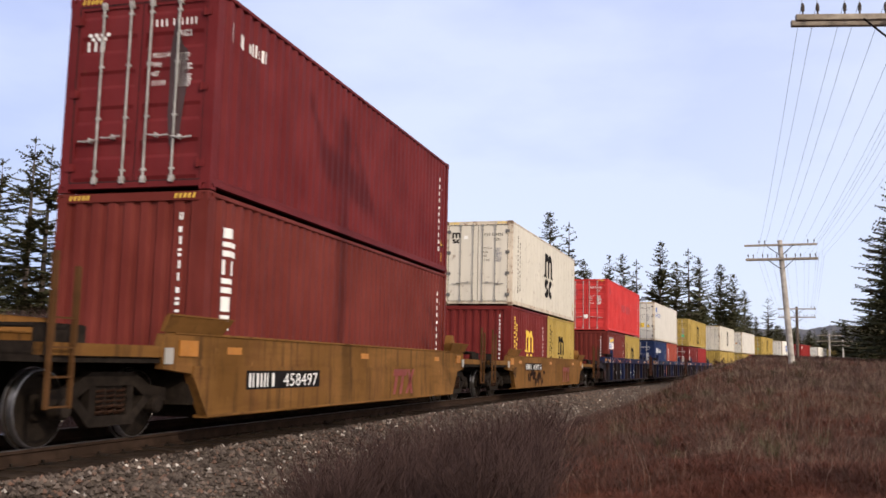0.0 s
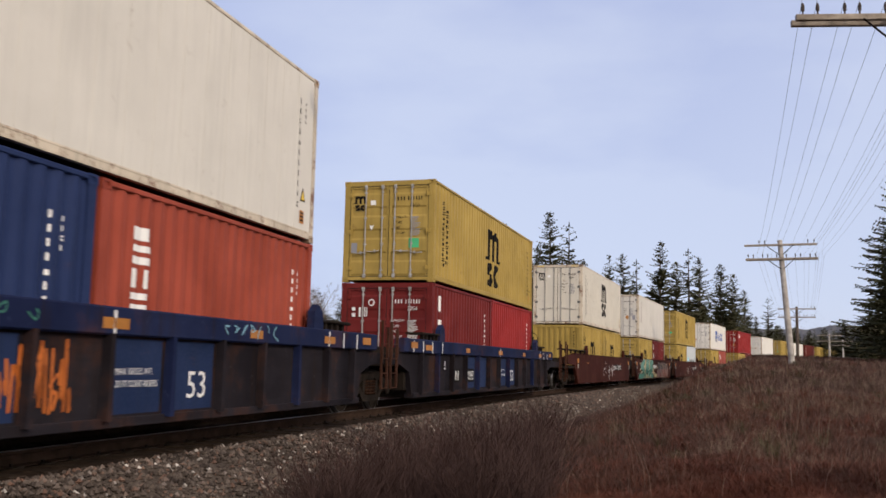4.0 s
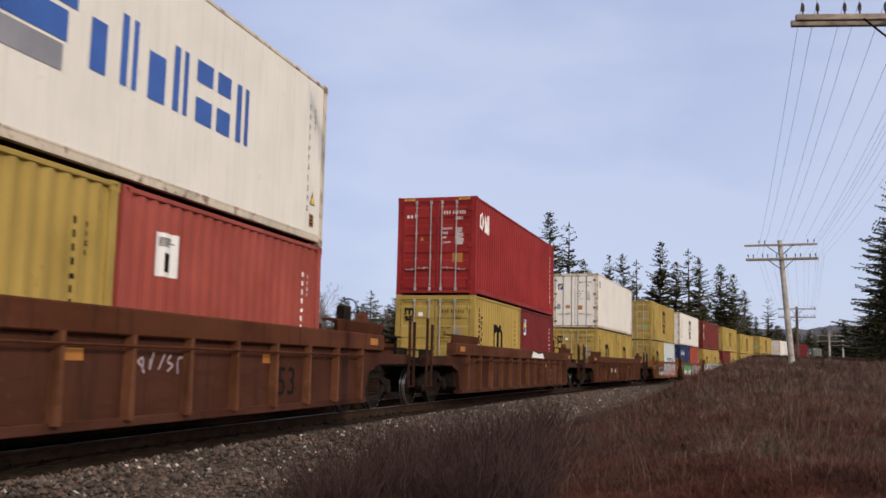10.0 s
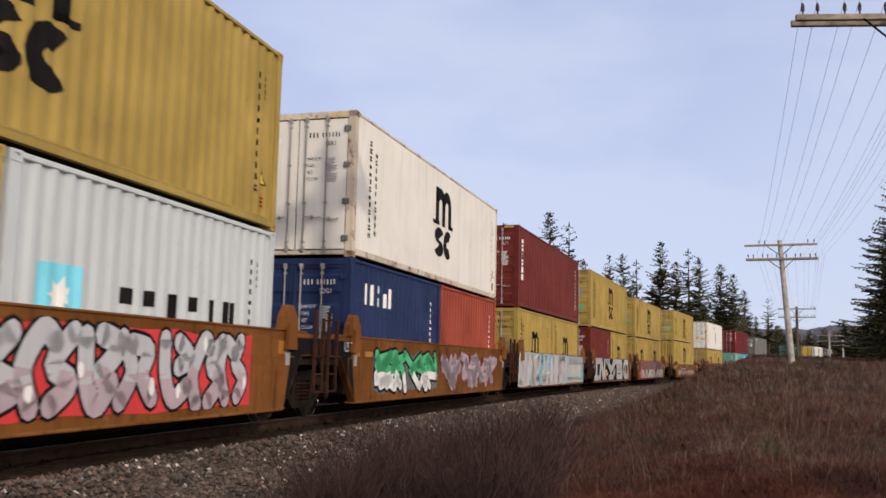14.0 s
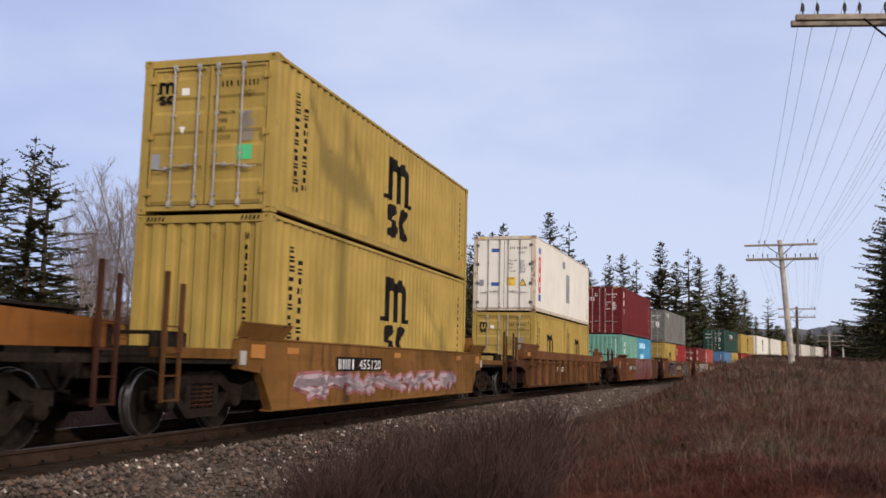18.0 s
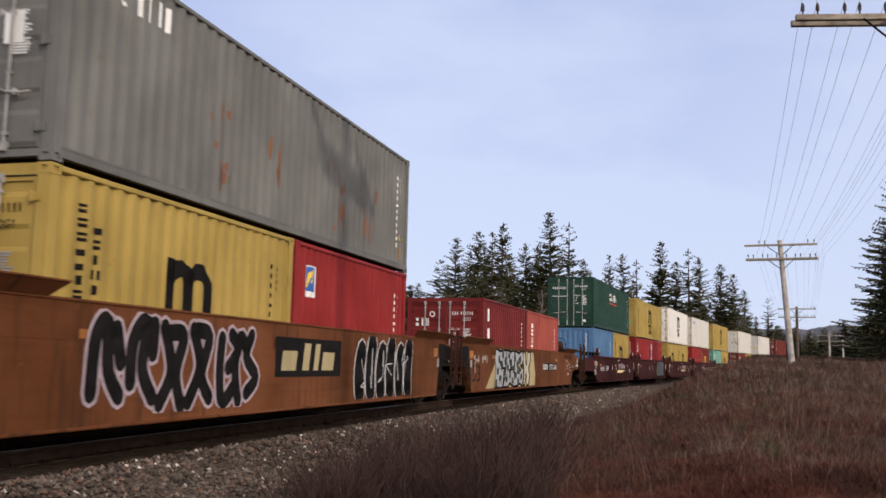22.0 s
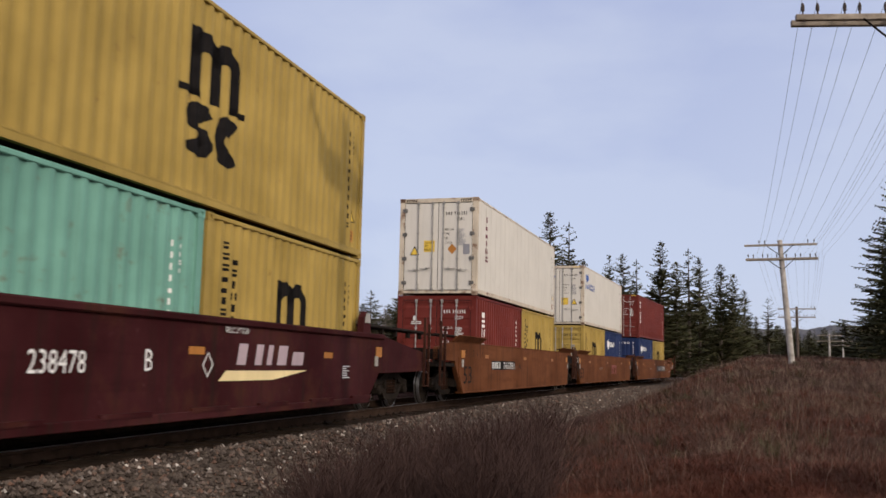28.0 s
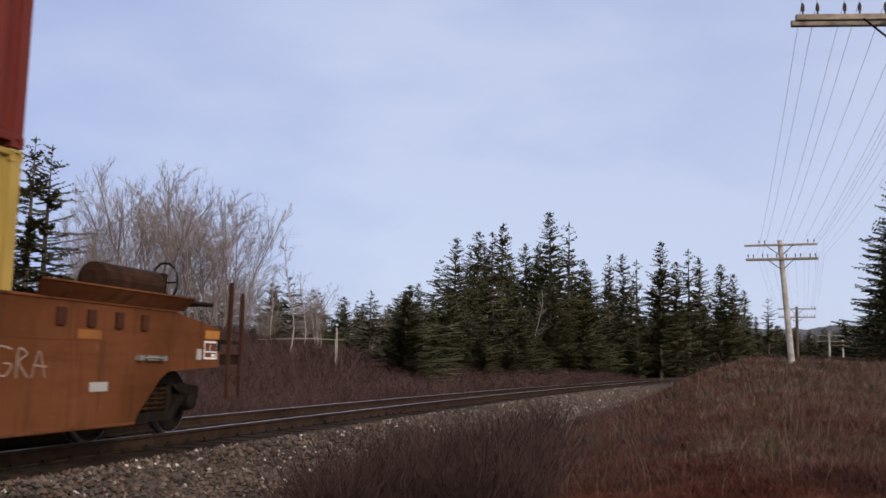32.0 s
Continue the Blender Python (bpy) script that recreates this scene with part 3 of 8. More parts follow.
# the leading trees: bearing, distance, height over the ground, kind
for az, d, h, k in ((-24.0, 42, 8.3, 5), (-23.1, 43, 8.2, 5), (-25.6, 44, 7.6, 5),
                    (0.65, 92, 13.2, 0), (3.5, 90, 14.2, 1), (6.35, 94, 16.2, 0), (7.5, 95, 15.4, 3), (-1.6, 100, 9.3, 0), (1.5, 98, 12.4, 4), (2.4, 100, 13.2, 4),
                    (4.9, 96, 13.0, 1), (5.6, 99, 13.0, 2), (8.4, 97, 11.8, 2), (9.9, 120, 15.0, 4), (10.7, 122, 15.5, 1), (11.5, 124, 15.2, 3), (12.9, 126, 18.2, 0), (14.5, 135, 18.5, 3),
                    (15.1, 140, 17.8, 1), (13.8, 130, 16.0, 2), (16.3, 165, 19.4, 2), (17.0, 170, 18.2, 0), (17.6, 180, 16.0, 1), (18.9, 230, 17.5, 3), (25.6, 62, 11.3, 0), (26.4, 60, 12.0, 2), (25.0, 75, 8.0, 2)):
    x, y = by_bearing(az, d)
    spruce(x, y, h, k, d * 1.7)
# the wood behind, in loose rows
rw = random.Random(21)
for s0, s1, off0, off1, step, h0, h1 in ((40, 330, -11, -17, 4.0, 8, 13), (45, 380, -18, -30, 5.0, 9, 15), (60, 420, -34, -60, 12, 10, 16), (20, 70, -34, -60, 8, 7, 10)):
    s = s0
    while s < s1:
        off = rw.uniform(off1, off0)
        p = beside(s, off)
        az = math.degrees(math.atan2(p.x, p.y))
        if az > -4.5:
            lim = 1.0 if az > 1.5 else (0.62 if az > 0 else 0.42)
            spruce(p.x, p.y, rw.uniform(h0, h1) * lim, rw.choice((0, 1, 1, 2, 3, 4, 5)), rw.uniform(0, 6), rw.uniform(1.0, 1.45))
        s += step * rw.uniform(0.7, 1.3)
for k in range(38):
    p = beside(50 + k * 5.0, rw.uniform(-11.5, -8.5))
    if math.degrees(math.atan2(p.x, p.y)) > -3:
        spruce(p.x, p.y, rw.uniform(3.0, 5.5), 2, rw.uniform(0, 6), 1.9)
for k in range(14):
    x, y = by_bearing(18.6 + k * 0.62, rw.uniform(190, 290))
    spruce(x, y, rw.uniform(7, 12), 2, rw.uniform(0, 6), 2.2)
for k in range(34):
    x, y = by_bearing(-11 + 12 * k / 34 + rw.uniform(-0.4, 0.4), rw.uniform(88, 125))
    spruce(x, y, rw.uniform(4.8, 8.2), rw.choice((0, 2, 4)), rw.uniform(0, 6), 1.3)


def young_spruces(places, label):
    """Many small spruces standing close together, as one mass of branches."""
    src = SPRUCES[6][1]
    co = np.empty(len(src.vertices) * 3)
    src.vertices.foreach_get("co", co)
    co = co.reshape(-1, 3) / 14.0
    idx = np.empty(len(src.loops), int)
    src.loops.foreach_get("vertex_index", idx)
    vs, fs = [], []
    for n, (x, y, h, wide, turn) in enumerate(places):
        c, sn = math.cos(turn) * h * wide, math.sin(turn) * h * wide
        vs.append(np.stack([x + c * co[:, 0] - sn * co[:, 1], y + sn * co[:, 0] + c * co[:, 1], ground_at(x, y) - 0.1 + h * co[:, 2]], 1))
        fs.append(idx.reshape(-1, 3) + n * len(co))
    me = bpy.data.meshes.new("young_spruces")
    me.from_pydata(np.concatenate(vs).tolist(), [], np.concatenate(fs).tolist())
    me.materials.append(NEEDLES)
    return tagged(new("young_spruces", me), label, "trees", "", "stuff")


rows_ = []
for k in range(100):
    p = beside(62 + k * 2.2, rw.uniform(-21, -10))
    if math.degrees(math.atan2(p.x, p.y)) > -2:
        rows_.append((p.x, p.y, rw.uniform(4.5, 8.5), rw.uniform(1.2, 1.7), rw.uniform(0, 6)))
young_spruces(rows_, "dense dark young spruces along the edge of the wood")
rows_ = []
for k in range(64):
    x, y = by_bearing(-9.5 + k * 0.17, rw.uniform(86, 112))
    rows_.append((x, y, rw.uniform(4.6, 7.6) * (0.85 if k < 30 else 1.05), rw.uniform(0.95, 1.3), rw.uniform(0, 6)))
for k in range(56):
    x, y = by_bearing(-27 + k * 0.36, rw.uniform(60, 86))
    rows_.append((x, y, rw.uniform(3.6, 6.4), rw.uniform(1.2, 1.6), rw.uniform(0, 6)))
young_spruces(rows_, "dark young spruces behind the bare trees")
for az, d, h, k in ((-20.9, 40, 5.4, 0), (-19.3, 42, 7.0, 1), (-17.4, 41, 7.5, 3), (-15.8, 43, 7.5, 1), (-14.1, 44, 7.2, 3), (-12.6, 42, 6.9, 0), (-17.0, 49, 7.6, 0), (-13.4, 50, 7.6, 3), (-20.0, 50, 6.6, 3), (-18.3, 46, 7.3, 0), (-14.9, 47, 7.5, 0)):
    x, y = by_bearing(az, d)
    bare_tree(x, y, h, k, d * 2.1)
for az, d, h, k in ((-9.2, 46, 6.0, 2), (-8.4, 52, 4.6, 2), (-10.4, 54, 5.2, 2), (-7.4, 56, 4.2, 0), (3.3, 84, 6.4, 2), (3.7, 82, 7.6, 2), (5.6, 86, 8.0, 2), (2.4, 86, 7.0, 2), (-1.2, 84, 6.0, 2), (0.4, 86, 6.4, 2), (-2.6, 84, 5.0, 2), (-4.2, 80, 4.6, 2)):
    x, y = by_bearing(az, d)
    bare_tree(x, y, h, k, d * 2.1, True)

for k in range(22):
    x, y = by_bearing(-22 + k * 0.66, rw.uniform(54, 74))
    bare_tree(x, y, rw.uniform(3.6, 5.6), rw.choice((0, 1, 3)), k * 0.9)
for k in range(12):
    x, y = by_bearing(-5.5 + k * 0.75, rw.uniform(86, 92))
    bare_tree(x, y, rw.uniform(4.5, 6.5), rw.choice((0, 1, 3)), k * 0.7)

# a broken white birch and its fallen top
x, y = by_bearing(-6.45, 47)
snag = thing("birch_snag", "broken pale birch stump standing in the brush", "tree")
snag.location = (x, y, ground_at(x, y) - 0.1)
part("trunk", Geo().tube([(0, 0, 0), (0.03, 0, 1.2), (0.0, 0.02, 2.05)], [0.07, 0.06, 0.045], 7).mesh("trunk"), BIRCH, snag)
x, y = by_bearing(-8.6, 46)
log = thing("fallen_birch", "thin pale fallen birch lying over the brush", "tree")
log.location = (x, y, ground_at(x, y) - 0.1)
part("trunk", Geo().tube([(-2.0, 0, 1.05), (0, 0.1, 1.15), (2.2, 0, 1.12)], [0.02, 0.03, 0.018], 6).tube([(-1.6, 0, 1.06), (-1.65, 0.05, 0.0)], [0.03, 0.03], 5).tube([(1.7, 0, 1.12), (1.75, -0.05, 0.0)], [0.03, 0.03], 5).mesh("trunk"), BIRCH, log)

# ---- dead grass, brush and twigs ----
GRASS = ramped("dead_grass", [(0.0, (0.028, 0.014, 0.0115)), (0.4, (0.056, 0.028, 0.022)), (0.75, (0.092, 0.049, 0.037)), (1.0, (0.18, 0.118, 0.09))])
HEATH = ramped("reddish_heath", [(0.0, (0.045, 0.018, 0.014)), (0.5, (0.11, 0.038, 0.026)), (0.85, (0.18, 0.066, 0.042)), (1.0, (0.23, 0.125, 0.08))])
HEATH_RED = ramped("rust_red_heath", [(0.0, (0.05, 0.014, 0.010)), (0.5, (0.125, 0.034, 0.021)), (0.85, (0.19, 0.058, 0.034)), (1.0, (0.22, 0.10, 0.06))])
STRAW = ramped("pale_straw", [(0.0, (0.075, 0.045, 0.034)), (0.6, (0.15, 0.10, 0.074)), (1.0, (0.42, 0.33, 0.25))])
THICKET = ramped("purple_brown_thicket", [(0.0, (0.042, 0.024, 0.022)), (0.5, (0.078, 0.045, 0.041)), (1.0, (0.13, 0.08, 0.07))])
MOSS = ramped("olive_dead_grass", [(0.0, (0.045, 0.034, 0.016)), (0.6, (0.10, 0.073, 0.034)), (1.0, (0.18, 0.135, 0.07))])
BRUSH = ramped("dark_brush", [(0.0, (0.028, 0.016, 0.013)), (0.5, (0.066, 0.037, 0.029)), (1.0, (0.15, 0.094, 0.074))])


def blades(name, label, mat, xs, ys, h0, h1, width, seed, bend=0.4, forks=1):
    """Thin upright stalks, each two quads, bent to one side."""
    r = np.random.RandomState(seed)
    n = len(xs)
    zs = ground_height(xs, ys)
    v = np.zeros((n * forks, 6, 3))
    for k in range(forks):
        h = r.uniform(h0, h1, n)
        a, la = r.uniform(0, 6.283, n), r.uniform(0, 6.283, n)
        lean = bend * h * r.uniform(0.1, 1.0, n)
        dist = np.hypot(xs, ys)
        w = width * np.clip(dist / 18, 0.7, 3.0)
        dx, dy = np.cos(a) * w, np.sin(a) * w
        lx, ly = np.cos(la) * lean, np.sin(la) * lean
        for j, (f, g_, ww) in enumerate(((0, 0, 1), (0.55, 0.3, 0.8), (1, 1, 0.25))):
            for m, sg in enumerate((-1, 1)):
                v[k * n:(k + 1) * n, j * 2 + m] = np.stack([xs + lx * g_ + sg * dx * ww, ys + ly * g_ + sg * dy * ww, zs - 0.03 + h * f], 1)
    base = np.arange(n * forks)[:, None] * 6
    f = np.concatenate([base + [0, 1, 3, 2], base + [2, 3, 5, 4]])
    me = bpy.data.meshes.new(name)
    me.from_pydata(v.reshape(-1, 3).tolist(), [], f.tolist())
    me.materials.append(mat)
    return tagged(new(name, me), label, "grass", "", "stuff")


def scatter(n, seed, az0, az1, d0, d1, off0, off1, power=1.0, patch=0.0):
    """Places seen between two bearings and distances, kept to a strip beside the track."""
    r = np.random.RandomState(seed)
    az = np.radians(r.uniform(az0, az1, n * 3))
    d = d0 + (d1 - d0) * r.rand(n * 3) ** power
    x, y = d * np.sin(az), d * np.cos(az)
    s, off = line_coords(x, y)
    ok = (off > off0) & (off < off1)
    if patch:
        ok &= np.array([0.45 + 1.1 * noise.noise((a * 0.22, b * 0.22, patch)) + 0.5 * noise.noise((a * 0.9, b * 0.9, patch)) for a, b in zip(x, y)]) > r.rand(len(x))
    return x[ok][:n], y[ok][:n]


def clumps(name, label, mat, xs, ys, size, seed, stems=14, width=0.004, squat=0.6):
    """Small many-stemmed clumps: each stem a bent sliver with two side shoots."""
    r = np.random.RandomState(seed)
    n = len(xs)
    zs = ground_height(xs, ys)
    sc = size * r.uniform(0.5, 1.25, n)
    w = width * np.clip(np.hypot(xs, ys) / 18, 0.8, 3.0)
    tris = []
    for k in range(stems):
        a, lean, ln = r.uniform(0, 6.283, n), r.uniform(0.15, 1.0, n), r.uniform(0.55, 1.1, n) * sc
        dx, dy, dz = np.cos(a) * lean * ln, np.sin(a) * lean * ln, ln * squat
        ox, oy = r.uniform(-0.25, 0.25, n) * sc, r.uniform(-0.25, 0.25, n) * sc
        b = np.stack([xs + ox, ys + oy, zs - 0.02], 1)
        tip = b + np.stack([dx, dy, dz], 1)
        sd = np.stack([-np.sin(a) * w, np.cos(a) * w, np.zeros(n)], 1)
        tris.append(np.stack([b - sd, b + sd, tip], 1))
        for f in (0.45, 0.7):
            m = b + (tip - b) * f
            a2 = a + r.choice([-1, 1], n) * r.uniform(0.5, 1.3, n)
            t2 = m + np.stack([np.cos(a2) * ln * 0.35, np.sin(a2) * ln * 0.35, ln * r.uniform(0.1, 0.4, n)], 1)
            tris.append(np.stack([m - sd * 0.7, m + sd * 0.7, t2], 1))
    v = np.concatenate(tris).reshape(-1, 3)
    me = bpy.data.meshes.new(name)
    me.from_pydata(v.tolist(), [], np.arange(len(v)).reshape(-1, 3).tolist())
    me.materials.append(mat)
    return tagged(new(name, me), label, "shrubs", "", "stuff")


x, y = scatter(80000, 1, -12, 29, 6, 34, 4.0, 40, 1.35)
blades("dead_grass", "dry brown winter grass covering the bank", GRASS, x, y, 0.03, 0.14, 0.0023, 1, 2.2)
x, y = scatter(50000, 2, 4, 29, 26, 110, 4.2, 60, 1.2)
blades("dead_grass", "dry brown winter grass further up the bank", GRASS, x, y, 0.06, 0.2, 0.0042, 2, 1.8)
x, y = scatter(15000, 3, -3, 26, 8, 44, 4.4, 26, 1.3, 3.0)
clumps("low_heath", "low reddish-brown leafless shrubs among the grass", HEATH, x, y, 0.19, 3, 15, 0.0026, 0.6)
x, y = scatter(5200, 7, 5, 29, 10, 80, 4.8, 45, 1.1, 12.0)
clumps("low_brush", "grey-brown twiggy undergrowth on the bank", BRUSH, x, y, 0.26, 7, 14, 0.0028, 0.7)
x, y = scatter(1000, 4, -9, 4, 8.3, 26, 3.75, 7.0, 1.3, 5.0)
clumps("low_brush", "dark bare twigs of brush at the foot of the bank", BRUSH, x, y, 0.34, 4, 13, 0.0022, 0.7)
x, y = scatter(6400, 5, -30, 14, 18, 95, -28, -3.4, 1.0)
clumps("low_brush", "dark purple-brown brush beyond the track", THICKET, x, y, 0.95, 5, 14, 0.0048, 0.9)
x, y = scatter(3600, 6, 2, 29, 9, 44, 5.2, 34, 1.0)
blades("tall_stalks", "pale tall dead stalks standing out of the grass", STRAW, x, y, 0.15, 0.55, 0.002, 6, 0.7)
x, y = scatter(3400, 17, 15, 29, 12, 60, 6.0, 40, 1.1, 9.0)
clumps("dry_grass", "pale straw-coloured tufts on the upper bank", STRAW, x, y, 0.24, 17, 12, 0.0022, 1.0)
x, y = scatter(6500, 18, -2, 22, 8.5, 24, 4.8, 18, 1.0, 6.0)
clumps("low_heath", "dense rust-red twigs of heath in patches", HEATH_RED, x, y, 0.18, 18, 16, 0.0028, 0.55)
x, y = scatter(4200, 19, 4, 28, 16, 60, 5.4, 40, 1.0, 15.0)
clumps("low_heath", "rust-red heath in patches further up the bank", HEATH_RED, x, y, 0.28, 19, 14, 0.003, 0.55)
x, y = scatter(3800, 20, 7, 28, 17, 66, 5.6, 40, 1.0, 21.0)
clumps("dry_grass", "flattened olive-yellow dead grass in patches on the bank", MOSS, x, y, 0.26, 20, 16, 0.0028, 0.35)
x, y = scatter(900, 31, -4, 28, 9, 42, 4.6, 30, 1.2, 4.0)
clumps("tall_brush", "loose upright bare twigs standing out of the low heath", BRUSH, x, y, 0.46, 31, 11, 0.002, 1.0)
x, y = scatter(1100, 32, 1, 28, 9, 36, 5.0, 26, 1.1, 8.0)
blades("tall_stalks", "thin pale dead stalks rising above the brush", STRAW, x, y, 0.3, 0.75, 0.0018, 32, 0.5)
x, y = scatter(70, 16, 4, 26, 12, 45, 5.5, 24, 1.0)
clumps("green_sprig", "small green evergreen sprigs in the dead grass", NEEDLES, x, y, 0.34, 16, 26, 0.007, 0.9)


def twig_shrub(seed):
    r = random.Random(seed)
    g = Geo()
    for k in range(26):
        a, lean = r.uniform(0, 6.28), r.uniform(0.1, 0.7)
        p = Vector((r.uniform(-0.12, 0.12), r.uniform(-0.12, 0.12), -0.05))
        d = Vector((math.cos(a) * lean, math.sin(a) * lean, 1)).normalized()
        ln = r.uniform(0.5, 1.15)
        pts = [p, p + d * ln * 0.4, p + d * ln * 0.75 + Vector((r.gauss(0, 0.05), r.gauss(0, 0.05), 0)), p + d * ln]
        g.tube(pts, [0.006, 0.005, 0.004, 0.002], 3, False)
        for j in range(5):
            q = pts[1].lerp(pts[3], r.random())
            b = (d + Vector((r.gauss(0, 0.6), r.gauss(0, 0.6), 0.1))).normalized()
            g.tube([q, q + b * r.uniform(0.12, 0.35)], [0.0035, 0.0015], 3, False)
    return g.mesh("twig")


SHRUBS = [twig_shrub(k) for k in range(4)]
SHRUB_BARK = mottled("dark_twig_bark", (0.035, 0.021, 0.019), (0.08, 0.05, 0.044), 5, 0.9, 0.0)
x, y = scatter(200, 8, -9, 6.5, 8.6, 24, 3.55, 7.5, 1.3)
for k, (a, b) in enumerate(zip(x, y)):
    sh = thing("shrub", "leafless dark twiggy shrub growing beside the ballast", "shrub", "shrubs beside the ballast")
    sc = 0.38 + 0.62 * (((k * 37) % 100) / 100) ** 2
    sh.matrix_basis = Matrix.LocRotScale((a, b, ground_at(a, b)), Euler((0, 0, k * 1.3)), (sc, sc, sc))
    part("stem", SHRUBS[k % 4], SHRUB_BARK, sh)

# ---- the far wooded hill ----
hill = Geo()
rows_, cols_ = 10, 120
for i in range(rows_):
    for j in range(cols_):
        az = 12 + 22 * j / (cols_ - 1)
        d_ = 560 + i * 45
        x, y = by_bearing(az, d_)
        f = i / (rows_ - 1)
        hill.v.append((x, y, 2 + 41 * math.sin(f * 1.5) * (0.95 + 0.05 * math.sin(az * 0.9)) + noise.noise((x * 0.05, y * 0.05, 2)) * 3.5 + noise.noise((x * 0.3, y * 0.3, 2)) * 2.0))
hill.f = [(i * cols_ + j, i * cols_ + j + 1, (i + 1) * cols_ + j + 1, (i + 1) * cols_ + j) for i in range(rows_ - 1) for j in range(cols_ - 1)]
far_hill = tagged(new("far_hill", hill.mesh("far_hill")), "distant wooded hillside in grey-brown winter haze", "hill", "", "structure")
far_hill.material_slots[0].material = mottled("far_woods", (0.085, 0.09, 0.10), (0.15, 0.14, 0.14), 0.06, 0.95, 0.3)
# ---- flat markings: polygons of (x, z) laid on a panel ----
def ell(cx, cz, rx, rz, a0, a1, n=10):
    return [(cx + rx * math.cos(radians(a0 + (a1 - a0) * i / n)), cz + rz * math.sin(radians(a0 + (a1 - a0) * i / n))) for i in range(n + 1)]


def rect(x0, z0, x1, z1):
    return [(x0, z0), (x1, z0), (x1, z1), (x0, z1)]


def band(cx, cz, rx, rz, t, a0, a1, n=10):
    """Quads of an open ring."""
    o, i = ell(cx, cz, rx, rz, a0, a1, n), ell(cx, cz, rx - t, rz - t, a0, a1, n)
    return [[o[k], o[k + 1], i[k + 1], i[k]] for k in range(n)]


def arches(x, z, w, h):
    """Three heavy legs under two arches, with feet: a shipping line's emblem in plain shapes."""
    t, r = 0.2 * w, 0.3 * w
    out = [rect(x, z, x + t, z + h), rect(x - 0.16 * w, z, x + t * 1.2, z + 0.1 * h)]
    for c in (x + r, x + w - r):
        out += band(c, z + h - r, r, r, t, 0, 180)
        out.append(rect(c + r - t, z, c + r, z + h - r))
    out.append(rect(x + w - t, z, x + w + 0.12 * w, z + 0.1 * h))
    return out


def rings(x, z, w, h):
    """The two open rings below the arches."""
    a = 0.5 * w
    t = 0.36 * a
    return (band(x + a / 2, z + 0.72 * h, a / 2, 0.28 * h, t, 20, 270) + band(x + a / 2, z + 0.28 * h, a / 2, 0.28 * h, t, -160, 90)
            + band(x + w - a / 2, z + 0.5 * h, a / 2, 0.5 * h, t, 50, 310, 14))


def glyphs(n, x, z, w, h, seed=1, upright=False, gap=0.36):
    """n plain blocks in place of a line (or a column) of lettering."""
    rnd = random.Random(seed)
    out = []
    for i in range(n):
        if upright:
            step = h / n
            x0, z0, x1, z1 = x, z + h - (i + 1) * step + gap * step, x + w, z + h - i * step
        else:
            step = w / n
            x0, z0, x1, z1 = x + i * step, z, x + (i + 1 - gap) * step, z + h
        if upright:
            x1 = x0 + (x1 - x0) * rnd.uniform(0.75, 1.0)
        else:
            x1 = x0 + (x1 - x0) * rnd.uniform(0.7, 1.0)
        w_, h_ = x1 - x0, z1 - z0
        pick = rnd.randrange(4)
        if min(w_, h_) < 0.05 or pick == 0:
            out.append(rect(x0 + 0.2 * w_, z0, x1 - 0.2 * w_, z1))
        elif pick == 1:
            out.append(rect(x0, z0, x1 - 0.1 * w_, z0 + 0.7 * h_))
        elif pick == 2:
            out += [rect(x0, z0, x0 + 0.4 * w_, z1), rect(x1 - 0.3 * w_, z0, x1, z1)]
        else:
            out += [rect(x0, z0, x1, z0 + 0.4 * h_), rect(x0, z1 - 0.35 * h_, x1, z1)]
    return out


def bars(n, x, z, w, h, seed=3):
    """n lines of small unreadable print, as bars of uneven length."""
    rnd = random.Random(seed)
    n *= 2
    s = h / n
    return [rect(x, z + i * s, x + w * rnd.uniform(0.5, 1.0), z + i * s + 0.5 * s) for i in range(n)]


def lettering(text, x, z, h, slant=0.0):
    """Readable words and numbers, as triangles of (x, z)."""
    key = ("text", text)
    if key not in MESHES:
        cu = bpy.data.curves.new("lettering", "FONT")
        cu.body, cu.resolution_u = text, 2
        ob = bpy.data.objects.new("lettering", cu)
        me = ob.to_mesh()
        MESHES[key] = [[(me.vertices[i].co.x, me.vertices[i].co.y) for i in p.vertices] for p in me.polygons]
        ob.to_mesh_clear()
        bpy.data.objects.remove(ob)
    return [[(x + (a + slant * c) * h / 0.7 * 0.9, z + c * h / 0.7) for a, c in p] for p in MESHES[key]]


def blob(rnd, cx, cz, rx, rz, n=14, rough=0.25):
    return [(cx + rx * math.cos(a) * k, cz + rz * math.sin(a) * k) for a, k in
            ((i * 2 * math.pi / n, 1 + rnd.uniform(-rough, rough)) for i in range(n))]


